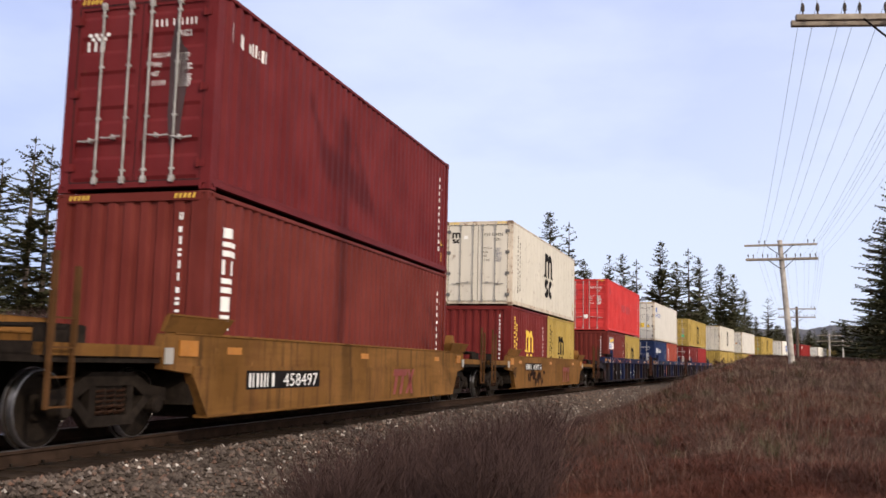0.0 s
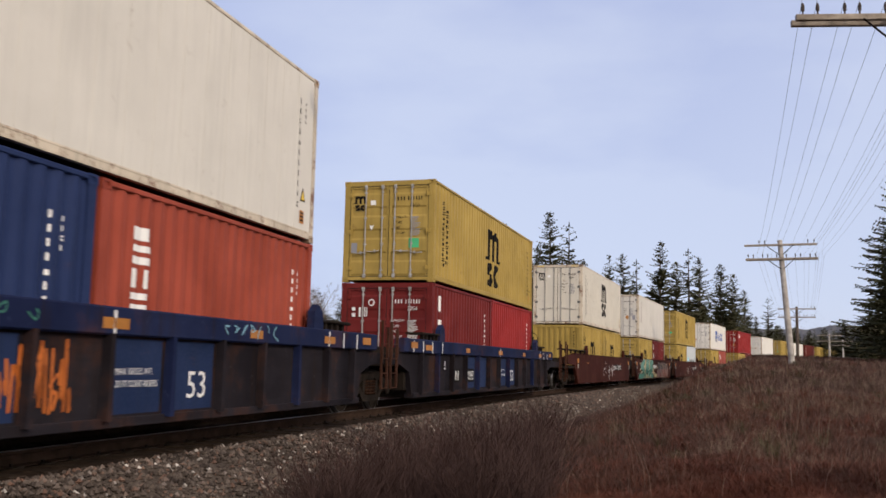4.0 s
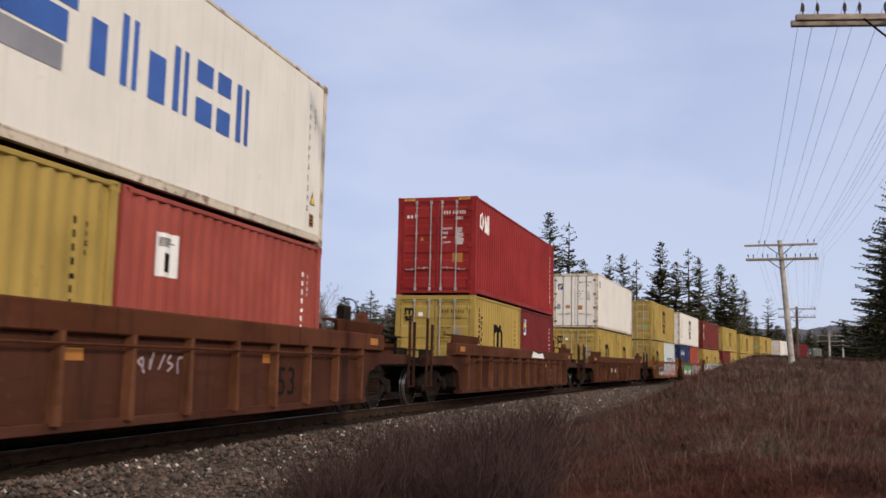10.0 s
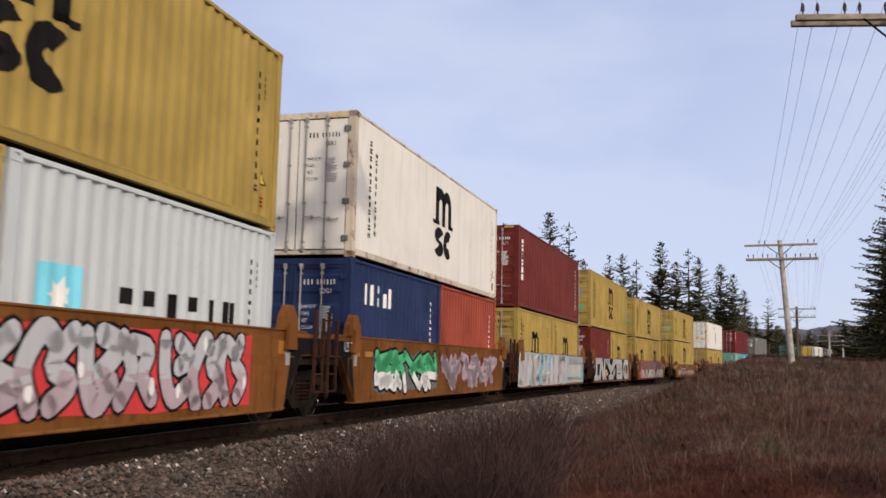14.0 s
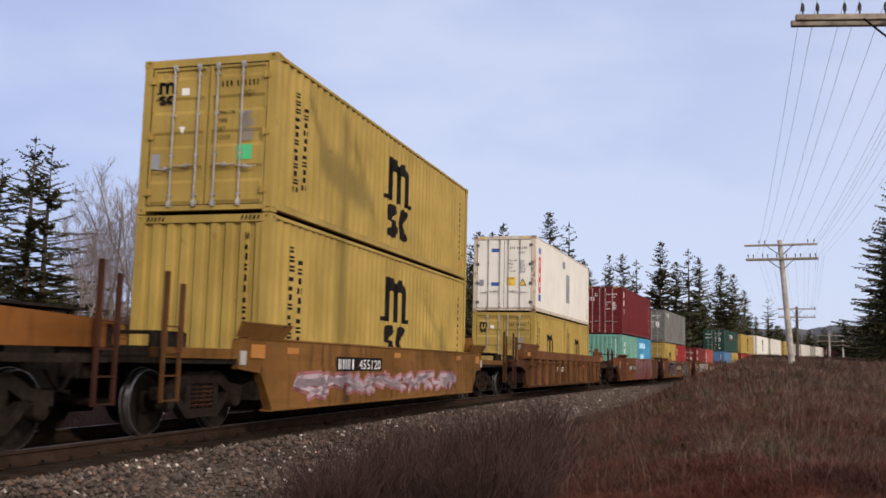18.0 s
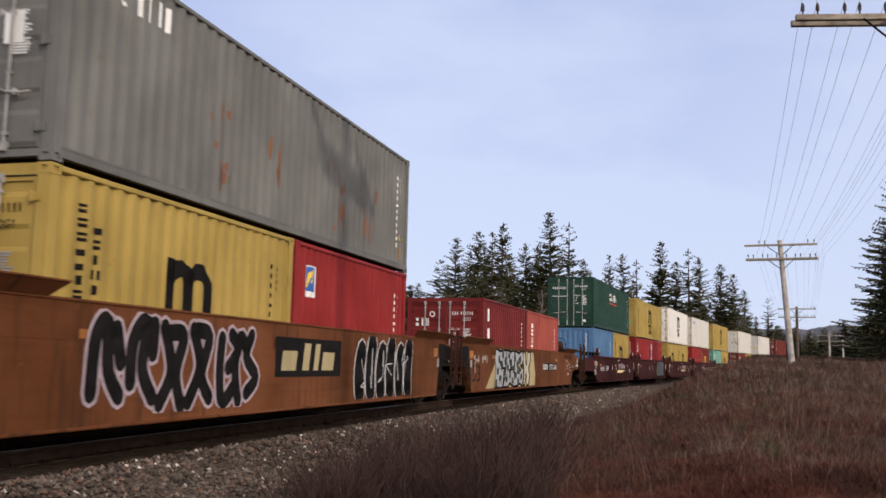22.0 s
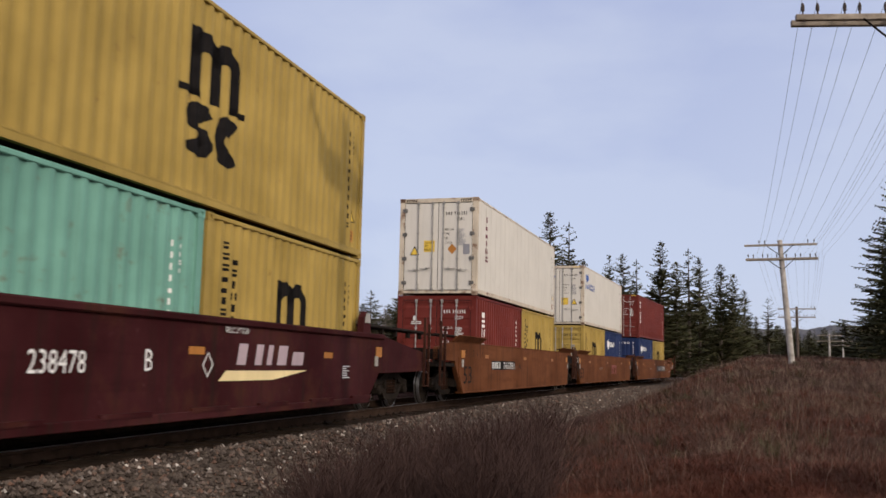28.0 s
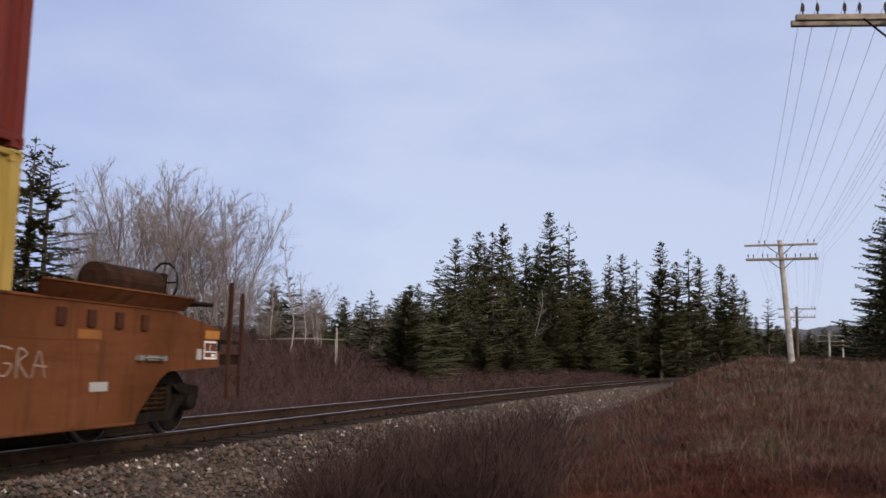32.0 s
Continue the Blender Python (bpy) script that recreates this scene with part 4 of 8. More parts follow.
def marking_mesh(polys, lift=0.0, wave=None, y=0.0, end=None):
    """Paint on a side (at y, or along the corrugation `wave`), or on an end at x = end."""
    bm = bmesh.new()
    for p in polys:
        vs = [bm.verts.new((a, 0, c)) for a, c in p]
        try:
            bm.faces.new(vs)
        except ValueError:
            pass
    if wave:
        xs = [v.co.x for v in bm.verts]
        for x in wave["x"]:
            if min(xs) < x < max(xs):
                bmesh.ops.bisect_plane(bm, geom=bm.verts[:] + bm.edges[:] + bm.faces[:], plane_co=(x, 0, 0), plane_no=(1, 0, 0))
    for v in bm.verts:
        if end is not None:
            v.co = (end - lift, -v.co.x, v.co.z)
        elif wave:
            v.co.y = -float(np.interp(v.co.x, wave["x"], wave["y"])) - lift
        else:
            v.co.y = y - lift
    for f in bm.faces:
        f.normal_update()
        if (f.normal.x if end is not None else f.normal.y) > 0:
            f.normal_flip()
    me = bpy.data.meshes.new("marking")
    bm.to_mesh(me)
    bm.free()
    me.materials.append(None)
    return me


# ---- freight containers ----
HALF_W = 1.219
COLOURS = dict(
    maroon=(0.105, 0.0102, 0.0112), darkred=(0.115, 0.0130, 0.0115), red=(0.44, 0.032, 0.03), brown=(0.110, 0.0178, 0.0125), rust=(0.24, 0.046, 0.026),
    salmon=(0.26, 0.056, 0.040), carmine=(0.205, 0.016, 0.0145), yellow=(0.305, 0.212, 0.053), navy=(0.013, 0.024, 0.075), teal=(0.125, 0.275, 0.22),
    aqua=(0.05, 0.22, 0.38), grey=(0.125, 0.122, 0.112), green=(0.0135, 0.040, 0.028), blue=(0.068, 0.142, 0.255), pale=(0.45, 0.48, 0.49),
    white=(0.57, 0.54, 0.48), offwhite=(0.56, 0.52, 0.435), snow=(0.67, 0.64, 0.575))
WORDS = dict(maroon="maroon", darkred="dark red", red="bright red", brown="red-brown", rust="orange-red", salmon="faded red", carmine="crimson",
             yellow="mustard-yellow", navy="navy blue", teal="pale green", aqua="light blue", grey="grey", green="dark green", blue="faded blue",
             pale="pale grey", white="white", offwhite="stained white", snow="clean white")


def waves(length):
    """The corrugated profile of a side: x and the distance out from the middle line."""
    a, b = -length / 2 + 0.12, length / 2 - 0.12
    n = round((b - a) / 0.278)
    p = (b - a) / n
    xs, ys = [a], [HALF_W - 0.012]
    for i in range(n):
        for f, d in ((0.26, 0), (0.5, 0.036), (0.76, 0.036), (1.0, 0)):
            xs.append(a + (i + f) * p)
            ys.append(HALF_W - 0.012 - d)
    return dict(x=xs, y=ys)


def side_mesh(length, z0, z1):
    w = waves(length)
    g = Geo()
    n = len(w["x"])
    v = [(x, -y + d, z) for d in (0, 0.012) for x, y in zip(w["x"], w["y"]) for z in (z0, z1)]
    f = [(2 * i + o, 2 * i + 2 + o, 2 * i + 3 + o, 2 * i + 1 + o) for o in (0, 2 * n) for i in range(n - 1)]
    f += [(2 * i + k, 2 * i + 2 + k, 2 * n + 2 * i + 2 + k, 2 * n + 2 * i + k) for i in range(n - 1) for k in (0, 1)]
    return g.add(v, f).mesh("side_panel")


def end_panel_mesh(z0, z1):
    """A corrugated end, deep upright folds."""
    ys, xs = [-1.06], [0.0]
    n = 8
    p = 2.12 / n
    for i in range(n):
        for q, d in ((0.42, 0.0), (0.55, 0.045), (0.87, 0.045), (1.0, 0.0)):
            ys.append(-1.06 + (i + q) * p)
            xs.append(d)
    g = Geo()
    m = len(ys)
    v = [(x + 0.03 + d, y, z) for d in (0, 0.012) for x, y in zip(xs, ys) for z in (z0, z1)]
    f = [(2 * i + o, 2 * i + 2 + o, 2 * i + 3 + o, 2 * i + 1 + o) for o in (0, 2 * m) for i in range(m - 1)]
    return g.add(v, f).mesh("end_panel")


def door_mesh(z0, z1, folds):
    """One leaf: pressed horizontal folds (dry box) or a flat insulated leaf."""
    g = Geo()
    g.box(0.045, 0.075, 0.01, 1.06, z0, z1)
    g.box(0.02, 0.05, 0.01, 0.07, z0, z1).box(0.02, 0.05, 1.0, 1.06, z0, z1)
    if folds:
        h = (z1 - z0) / folds
        for i in range(folds):
            a = z0 + i * h
            g.prism([(0.045, a + 0.02), (0.022, a + 0.07), (0.022, a + h * 0.62), (0.045, a + h * 0.72)], 0.07, 1.0)
        g.box(0.02, 0.05, 0.07, 1.0, z1 - 0.05, z1)
    else:
        g.box(0.018, 0.05, 0.07, 1.0, z0 + 0.02, z1 - 0.02)
    return g.mesh("door")


def casting_mesh():
    g = Geo()
    x, y, z, t = 0.178, 0.162, 0.118, 0.03
    g.box(0.02, x, 0.02, y, 0.0, z)
    for a, b in ((0, 0.05), (0.128, x)):
        g.box(a, b, 0.0, t, 0.0, z)
    g.box(0.05, 0.128, 0.0, t, 0.0, 0.03).box(0.05, 0.128, 0.0, t, z - 0.03, z)
    for a, b in ((t, 0.05), (0.115, y)):
        g.box(0.0, t, a, b, 0.0, z)
    g.box(0.0, t, 0.05, 0.115, 0.0, 0.03).box(0.0, t, 0.05, 0.115, z - 0.03, z)
    return g.mesh("corner_casting")


def lock_rod_mesh(z0, z1):
    g = Geo().tube([(-0.012, 0, z0 - 0.02), (-0.012, 0, z1 + 0.02)], 0.0165, 8)
    for k in range(4):
        z = z0 + 0.16 + (z1 - z0 - 0.32) * k / 3
        g.box(-0.022, 0.02, -0.034, 0.034, z - 0.016, z + 0.016)
    g.prism([(-0.035, z0 - 0.03), (0.03, z0 - 0.03), (0.03, z0 + 0.07), (-0.02, z0 + 0.07), (-0.035, z0 + 0.03)], -0.03, 0.034).prism([(-0.035, z1 + 0.03), (0.03, z1 + 0.03), (0.03, z1 - 0.07), (-0.02, z1 - 0.07), (-0.035, z1 - 0.03)], -0.03, 0.034)
    return g.mesh("lock_rod")


def handle_mesh():
    g = Geo().tube([(-0.03, 0.0, 0.0), (-0.045, -0.12, -0.015), (-0.04, -0.33, 0.01)], 0.013, 6)
    return g.box(-0.05, 0.02, -0.215, -0.185, -0.03, 0.035).mesh("handle")


def container(name, colour, length, height, front, label):
    """A freight container standing at z = 0, its front end towards -x, its near side towards -y."""
    reefer = front == "R"
    L, H = length, height
    box = thing(name, label, "container", "containers on the train")
    mat = paint("paint_" + colour, COLOURS[colour], 0.6 if colour in ("yellow", "grey", "offwhite", "teal", "blue") else 0.25, 0.2 if colour in ("white", "snow", "offwhite") else 0.32, gloss=0.08, spots_from=0.585 if colour in ("blue", "teal", "offwhite") else 0.62)
    rail_mat = mat if not reefer else paint("reefer_frame", (0.50, 0.43, 0.33), 0.9, 0.6, rust_colour=(0.13, 0.05, 0.022), spots_from=0.53)
    key = (L, H)
    if reefer:
        def flat():
            g = Geo().box(-L / 2 + 0.1, L / 2 - 0.1, -HALF_W + 0.012, -HALF_W + 0.09, 0.17, H - 0.07)
            for i in range(int(L / 0.61)):
                x = -L / 2 + 0.4 + i * 0.61
                g.box(x - 0.012, x + 0.012, -HALF_W + 0.008, -HALF_W + 0.03, 0.19, H - 0.09)
            return g.mesh("side_panel")
        me = stored(("flat",) + key, flat)
    else:
        me = stored(("side",) + key, lambda: side_mesh(L, 0.14, H - 0.05))
    part("side_panel", me, mat, box)
    part("side_panel", me, mat, box, at=pose(0, 0, 0, 0, 0, 180))
    part("roof", stored(("roof",) + key, lambda: Geo().box(-L / 2 + 0.1, L / 2 - 0.1, -1.18, 1.18, H - 0.045, H - 0.02).mesh("roof")), mat, box)
    part("underframe", stored(("under",) + key, lambda: Geo().box(-L / 2 + 0.1, L / 2 - 0.1, -1.1, 1.1, 0.075, 0.15).mesh("underframe")), RUSTY, box)
    tr = stored(("trail",) + key, lambda: Geo().slab(-L / 2 + 0.15, L / 2 - 0.15, -HALF_W, -HALF_W + 0.06, H - 0.075, H - 0.008).mesh("top_rail"))

    def low():
        g = Geo().box(-L / 2 + 0.15, L / 2 - 0.15, -HALF_W + 0.004, -HALF_W + 0.03, 0.065, 0.165)
        return g.box(-L / 2 + 0.15, L / 2 - 0.15, -HALF_W + 0.004, -HALF_W + 0.09, 0.055, 0.07).box(-L / 2 + 0.15, L / 2 - 0.15, -HALF_W, -HALF_W + 0.05, 0.15, 0.175).mesh("bottom_rail")
    br = stored(("brail",) + key, low)
    for turn in (0, 180):
        part("top_rail", tr, rail_mat, box, at=pose(0, 0, 0, 0, 0, turn))
        part("bottom_rail", br, rail_mat, box, at=pose(0, 0, 0, 0, 0, turn))
    post = stored(("post", H), lambda: Geo().box(0.012, 0.16, 0.006, 0.10, 0.1, H - 0.1).box(0.005, 0.06, 0.02, 0.16, 0.1, H - 0.1).mesh("corner_post"))
    cast = stored("casting", casting_mesh)
    cast_mat = paint("reefer_casting", (0.30, 0.22, 0.15), 0.9, 0.5, rust_colour=(0.07, 0.03, 0.016), spots_from=0.5) if reefer else mat
    for sx, sy in ((1, 1), (-1, 1), (1, -1), (-1, -1)):
        flip = Matrix.Diagonal((sx, sy, 1, 1))
        at = Matrix.Translation((-sx * L / 2, -sy * HALF_W, 0)) @ flip
        part("corner_post", post, rail_mat, box, at=at)
        part("corner_casting", cast, cast_mat, box, at=at)
        part("corner_casting", cast, cast_mat, box, at=Matrix.Translation((0, 0, H - 0.118)) @ at)
    front_at = pose(-L / 2, 0, 0)
    back_at = pose(L / 2, 0, 0, 0, 0, 180)
    ep = stored(("end", H), lambda: end_panel_mesh(0.12, H - 0.1))
    bar_lo = stored("sill", lambda: Geo().box(0.01, 0.12, -1.06, 1.06, 0.05, 0.13).mesh("sill"))
    bar_hi = stored(("header", H), lambda: Geo().box(0.01, 0.12, -1.06, 1.06, H - 0.13, H - 0.006).mesh("header"))
    for at in (front_at, back_at):
        part("sill", bar_lo, rail_mat, box, at=at)
        part("header", bar_hi, rail_mat, box, at=at)
    part("end_panel", ep, mat, box, at=back_at)
    if front == "C":
        part("end_panel", ep, mat, box, at=front_at)
        return box
    z0, z1 = 0.14, H - 0.14
    leaf = stored(("door", H, reefer), lambda: door_mesh(z0, z1, 0 if reefer else (5 if H > 2.7 else 4)))
    rod = stored(("rod", H), lambda: lock_rod_mesh(z0, z1))
    hand = stored("handle", handle_mesh)
    hinge = stored("hinge", lambda: Geo().box(-0.012, 0.03, -0.09, 0.05, -0.05, 0.05).tube([(-0.02, -0.05, -0.06), (-0.02, -0.05, 0.06)], 0.02, 6).mesh("hinge"))
    rod_mat = ZINC if not reefer else paint("reefer_rod", (0.24, 0.23, 0.21), 0.5, 0.4)
    for side in (1, -1):
        at = front_at @ Matrix.Diagonal((1, side, 1, 1))
        d = part("door", leaf, mat, box, at=at)
        for y in (0.17, 0.62):
            part("lock_rod", rod, rod_mat, d, "galvanised lock rod", pose(0, y, 0))
            part("handle", hand, rod_mat, d, at=pose(0, y + (0.38 if y < 0.3 else 0.3), 0.78 if y < 0.3 else 0.74))
        for k in range(4 if reefer else 3):
            part("hinge", hinge, rail_mat if not reefer else paint("hinge_grey", (0.11, 0.105, 0.10), 0.5, 0.3), d, at=pose(0, 1.07, 0.36 + k * (H - 0.72) / (3 if reefer else 2)))
    seal = stored(("seal", H), lambda: Geo().box(0.012, 0.05, 1.046, 1.068, z0 - 0.01, z1 + 0.01).box(0.012, 0.05, 0.02, 1.046, z0 - 0.012, z0 + 0.006).box(0.012, 0.05, 0.02, 1.046, z1 - 0.006, z1 + 0.012).mesh("seal"))
    for side in (1, -1):
        part("seal", seal, RUBBER, box, "dark rubber seal round the door", front_at @ Matrix.Diagonal((1, side, 1, 1)))
    part("gasket", stored(("gasket", H), lambda: Geo().box(0.03, 0.06, -0.012, 0.012, 0.13, H - 0.13).mesh("gasket")), RUBBER, box, "black rubber door seal", front_at)
    return box


def mark(box, polys, ink, length, where="side", lift=0.004, corrugated=True, key=None, label=""):
    """Paint a marking on a container's near side or front end."""
    mat = MARKS[ink] if isinstance(ink, str) else ink
    def make():
        if where == "end":
            return marking_mesh(polys, lift, end=-length / 2 + 0.016)
        if corrugated:
            return marking_mesh(polys, lift, wave=waves(length))
        return marking_mesh(polys, lift, y=-HALF_W + 0.009)
    me = stored(("mark", key, length, where, lift, corrugated), make) if key else make()
    return part("marking", me, mat, box, label)


def dress(box, style, L, H, front, seed):
    """All the markings of one kind of container. x runs from the front end."""
    c = front != "R"
    f = -L / 2

    def side(polys, ink, key=None, lift=0.004, label=""):
        mark(box, [[(f + a, b) for a, b in p] for p in polys], ink, L, "side", lift, c, key and (key, L, H), label)

    def end(polys, ink, key=None, lift=0.004):
        mark(box, polys, ink, L, "end", lift, False, key and (key, L, H, front))
    big = L > 10
    doors = front in "DR"
    dark = style not in ("msc", "white_msc", "eim", "cron", "trit_w", "fs", "talw", "plain_w", "seaco", "maersk")
    ink = "w" if dark else "k"
    # numbers and weights that every box carries
    if doors:
        end(glyphs(4, 0.14, H - 0.52, 0.32, 0.10, 5) + glyphs(6, 0.50, H - 0.52, 0.42, 0.10, 6), ink, "num" + ink)
        code = ("45" if H > 2.7 else "42") if big else "22"
        code += "R1" if front == "R" else "G1"
        end(lettering(code, 0.56, H - 0.69, 0.095), ink, "type" + ink + code)
        end([q for k, word in enumerate(("MAX.G.W", "TARE", "NET", "CU.CAP")) for q in [[(0.2 + (u - 0.2) * 0.75, v) for u, v in t] for t in lettering(word, 0.2, H - 0.98 - k * 0.135, 0.07)]], ink, "words" + ink)
        end(bars(8, 0.58, H - 1.42, 0.28, 0.5, 5), ink if dark else "e", "weights" + ink)
    elif front == "C":
        end(glyphs(11, 0.78, 0.75, 0.07, H - 1.05, 9, True), ink, "numv" + ink)
    x = L - 0.75
    side(glyphs(11, x, 0.45, 0.058, H - 0.95, 7, True, 0.45), ink, "tail" + ink)
    side(glyphs(4, x + 0.22, H - 0.95, 0.052, 0.42, 12, True, 0.45), ink, "tailb" + ink)
    if big:
        side([[(L - 0.62, 0.66), (L - 0.40, 0.66), (L - 0.51, 0.9)]], "k", "tri_edge")
        side([[(L - 0.585, 0.68), (L - 0.435, 0.68), (L - 0.51, 0.85)]], "y", "tri", 0.008)
        side([rect(L - 0.62, 0.28, L - 0.44, 0.5)], "o", "cau")
        side([rect(L - 0.6, z, L - 0.46, z + 0.03) for z in (0.32, 0.38, 0.44)], "k", "cau_print", 0.008)
        if H > 2.7:
            for sx in (-1.02, 0.68):
                end([[(sx + i * 0.07, H - 0.1), (sx + i * 0.07 + 0.035, H - 0.1), (sx + i * 0.07 + 0.06, H - 0.03), (sx + i * 0.07 + 0.025, H - 0.03)] for i in range(5)], "k" if style in ("msc", "fs", "trit_w", "eim") else "y", "stripes%.1f%s" % (sx, style in ("msc", "fs", "trit_w", "eim")), 0.012)
    if style in ("msc", "white_msc", "maroon_msc"):
        k = "y" if style == "maroon_msc" else "k"
        if big:
            zt = H - 0.45
            side(arches(5.5, zt - 0.98, 1.4, 0.95), k, "arch" + k)
            side(rings(5.44, zt - 1.78, 1.56, 0.74), k, "rings" + k)
            side(glyphs(13, 0.82, 0.42, 0.14, H - 0.85, 21, True), k, "col" + k)
            side(glyphs(11, 1.16, 0.5, 0.12, H - 1.1, 22, True), k, "colb" + k)
        else:
            side(arches(2.32, 1.08, 1.14, 0.78), k, "arch20" + k)
            side(rings(2.28, 0.36, 1.24, 0.66), k, "rings20" + k)
            side(glyphs(13, 0.55, 0.2, 0.14, 2.05, 21, True), k, "col20" + k)
            side(glyphs(11, 0.84, 0.2, 0.12, 1.85, 22, True), k, "col20b" + k)
        if doors:
            end(arches(-0.93, H - 0.58, 0.3, 0.2), k, "endarch" + k)
            end(rings(-0.93, H - 0.76, 0.3, 0.15), k, "endrings" + k)
            end([rect(-0.5, H - 0.62, -0.36, H - 0.5)], "w", "plate")
            if big and front == "D":
                end([[(-0.46, H - 1.28), (-0.4, H - 1.15), (-0.52, H - 1.15)]], "w", "warn")
                end([rect(-1.0, 0.75, -0.84, 1.0)], "e", "csc")
                end([rect(0.55, 0.86 if seed % 2 else 0.92, 0.82, 1.1)], "g", "green%d" % (seed % 2))
    if style == "zim":
        side(glyphs(2, 0.44, H - 0.66, 0.55, 0.3, 31) + glyphs(4, 0.98, H - 0.66, 0.62, 0.2, 33), "w")
        end(glyphs(3, -0.9, H - 0.82, 0.34, 0.15, 34) + [rect(-0.88 + i * 0.1, H - 0.6, -0.82 + i * 0.1, H - 0.55) for i in range(4)] + [rect(-0.83 + i * 0.1, H - 0.66, -0.77 + i * 0.1, H - 0.61) for i in range(3)], "w")
        end([blob(random.Random(2), 0.62, 1.5, 0.13, 0.95)], paint("soot", (0.04, 0.02, 0.02), 0.1, 0.2))
    if style == "trit":
        z = 0.95 if big else 0.5
        side(glyphs(6, 0.47 if big else 0.68, z, 0.42, H - z - 0.38, 41, True, 0.2), "w", "tri_col")
        if doors:
            end(glyphs(1, -0.72, H - 0.74, 0.2, 0.2, 43) + bars(1, -0.78, H - 0.84, 0.32, 0.1, 2), "w", "tri_end")
            end([rect(-1.0, 0.62, -0.8, 0.9)], "e", "tri_csc")
    if style == "trit_w":
        side(glyphs(6, 0.95, 1.0, 0.3, H - 1.45, 44, True, 0.3), paint("plum_marking", (0.12, 0.02, 0.03), 0.02, 0.1), "tri_w")
    if style == "redbars":
        deep = paint("paint_deepred", (0.30, 0.022, 0.025), 0.1, 0.2)
        side([rect(4.6, 1.3, 6.1, 1.75), rect(6.35, 1.3, 8.1, 1.75), rect(0.5, 2.1, 1.1, 2.45)], deep)
        end([rect(-0.95, H - 0.95, -0.5, H - 0.55)], deep)
        end([blob(random.Random(4), 0.0, 0.8, 0.12, 0.14)], "w")
        end([rect(-0.95, 1.3, -0.65, 1.4)], "y")
        end([rect(-0.95, 0.72, -0.72, 0.95)], "g")
    if style == "cron":
        side(glyphs(6, 0.45, H - 1.1, 2.6, 0.3, 51), "b", "cron_word")
        side([blob(random.Random(6), 0.85, H - 0.55, 0.32, 0.2, 16, 0.5), blob(random.Random(7), 1.12, H - 0.46, 0.12, 0.18, 10, 0.4)], "b", "cron_beast")
        if seed > 20:
            end([blob(random.Random(6), -0.6, H - 0.56, 0.3, 0.16, 16, 0.5)], "b", "cron_end")
    if style == "cronn":
        side([blob(random.Random(6), 1.15, H - 0.72, 0.34, 0.26, 16, 0.5), blob(random.Random(7), 1.35, H - 0.58, 0.12, 0.24, 10, 0.4)] + glyphs(6, 1.75, H - 0.85, 1.5, 0.26, 52), "w", "cronn_side")
        if front == "C":
            end(glyphs(6, -0.75, H - 0.42, 1.4, 0.15, 53), "w", "cronn_end")
    if style == "eim":
        side([rect(3.7, H - 1.22, 5.1, H - 0.75), rect(3.55, H - 1.62, 4.95, H - 1.28)], "b")
        side([rect(3.6, H - 1.95, 4.9, H - 1.66)], "e")
        side(glyphs(7, 5.35, H - 1.78, 4.0, 0.85, 55, False, 0.22), "b")
        end([rect(-0.95, H - 0.72, -0.6, H - 0.45)], "b")
        end([rect(-0.52, 0.98, -0.3, 1.16)], "o")
    if style == "cai":
        side(band(0.75, H - 0.66, 0.2, 0.28, 0.08, 0, 360) + [[(0.98, H - 0.94), (1.34, H - 0.94), (1.16, H - 0.38)], rect(1.42, H - 0.96, 1.53, H - 0.38)], "w", "cai_side")
        end(glyphs(3, -0.92, H - 0.62, 0.36, 0.13, 62), "w", "cai_end")
        end([[(-0.5, H - 1.3), (-0.38, H - 1.3), (-0.44, H - 1.18)], rect(0.5, 0.95, 0.82, 1.22)], "o", "cai_o")
    if style == "tex":
        side([p for q in (glyphs(3, 0.62, H - 1.85 if big else 0.5, 0.28, 1.55 if big else 1.8, 63, True),) for p in q], "w", "tex_side")
        end(glyphs(3, -0.92, H - 0.86, 0.5, 0.24, 64), "w", "tex_end")
        end(band(-0.4, H - 0.5, 0.09, 0.09, 0.03, 0, 360), "w", "tex_o")
    if style == "fs":
        for where, px, pz, w in ((end, -0.92, H - 0.85, 0.3), (side, 0.5, H - 0.72, 0.34)):
            where([rect(px, pz, px + w, pz + 0.32)], "b")
            where([[(px + 0.04, pz + 0.04), (px + 0.1, pz + 0.04), (px + w - 0.02, pz + 0.27), (px + 0.1, pz + 0.22)]], "y", lift=0.008)
        end([rect(0.14, 0.98, 0.4, 1.2), rect(-0.5, 1.05, -0.28, 1.22)], "o")
        end([rect(-0.96, 1.0, -0.78, 1.28)], "e")
    if style == "talw":
        side([rect(0.62, 0.75, 1.0, H - 0.75)], "r")
        side(glyphs(3, 0.7, 0.85, 0.22, H - 1.75, 71, True), "w", lift=0.008)
        side([rect(0.62, 0.45, 1.0, 0.7), rect(0.62, H - 0.62, 1.0, H - 0.4)], "b")
        side([rect(6.2, 0.75, 7.0, 2.0), rect(5.4, H - 0.7, 6.0, H - 0.4)], "e")
        end([rect(-0.5, H - 0.62, -0.2, H - 0.48), rect(-0.5, 0.98, -0.2, 1.12)], "b")
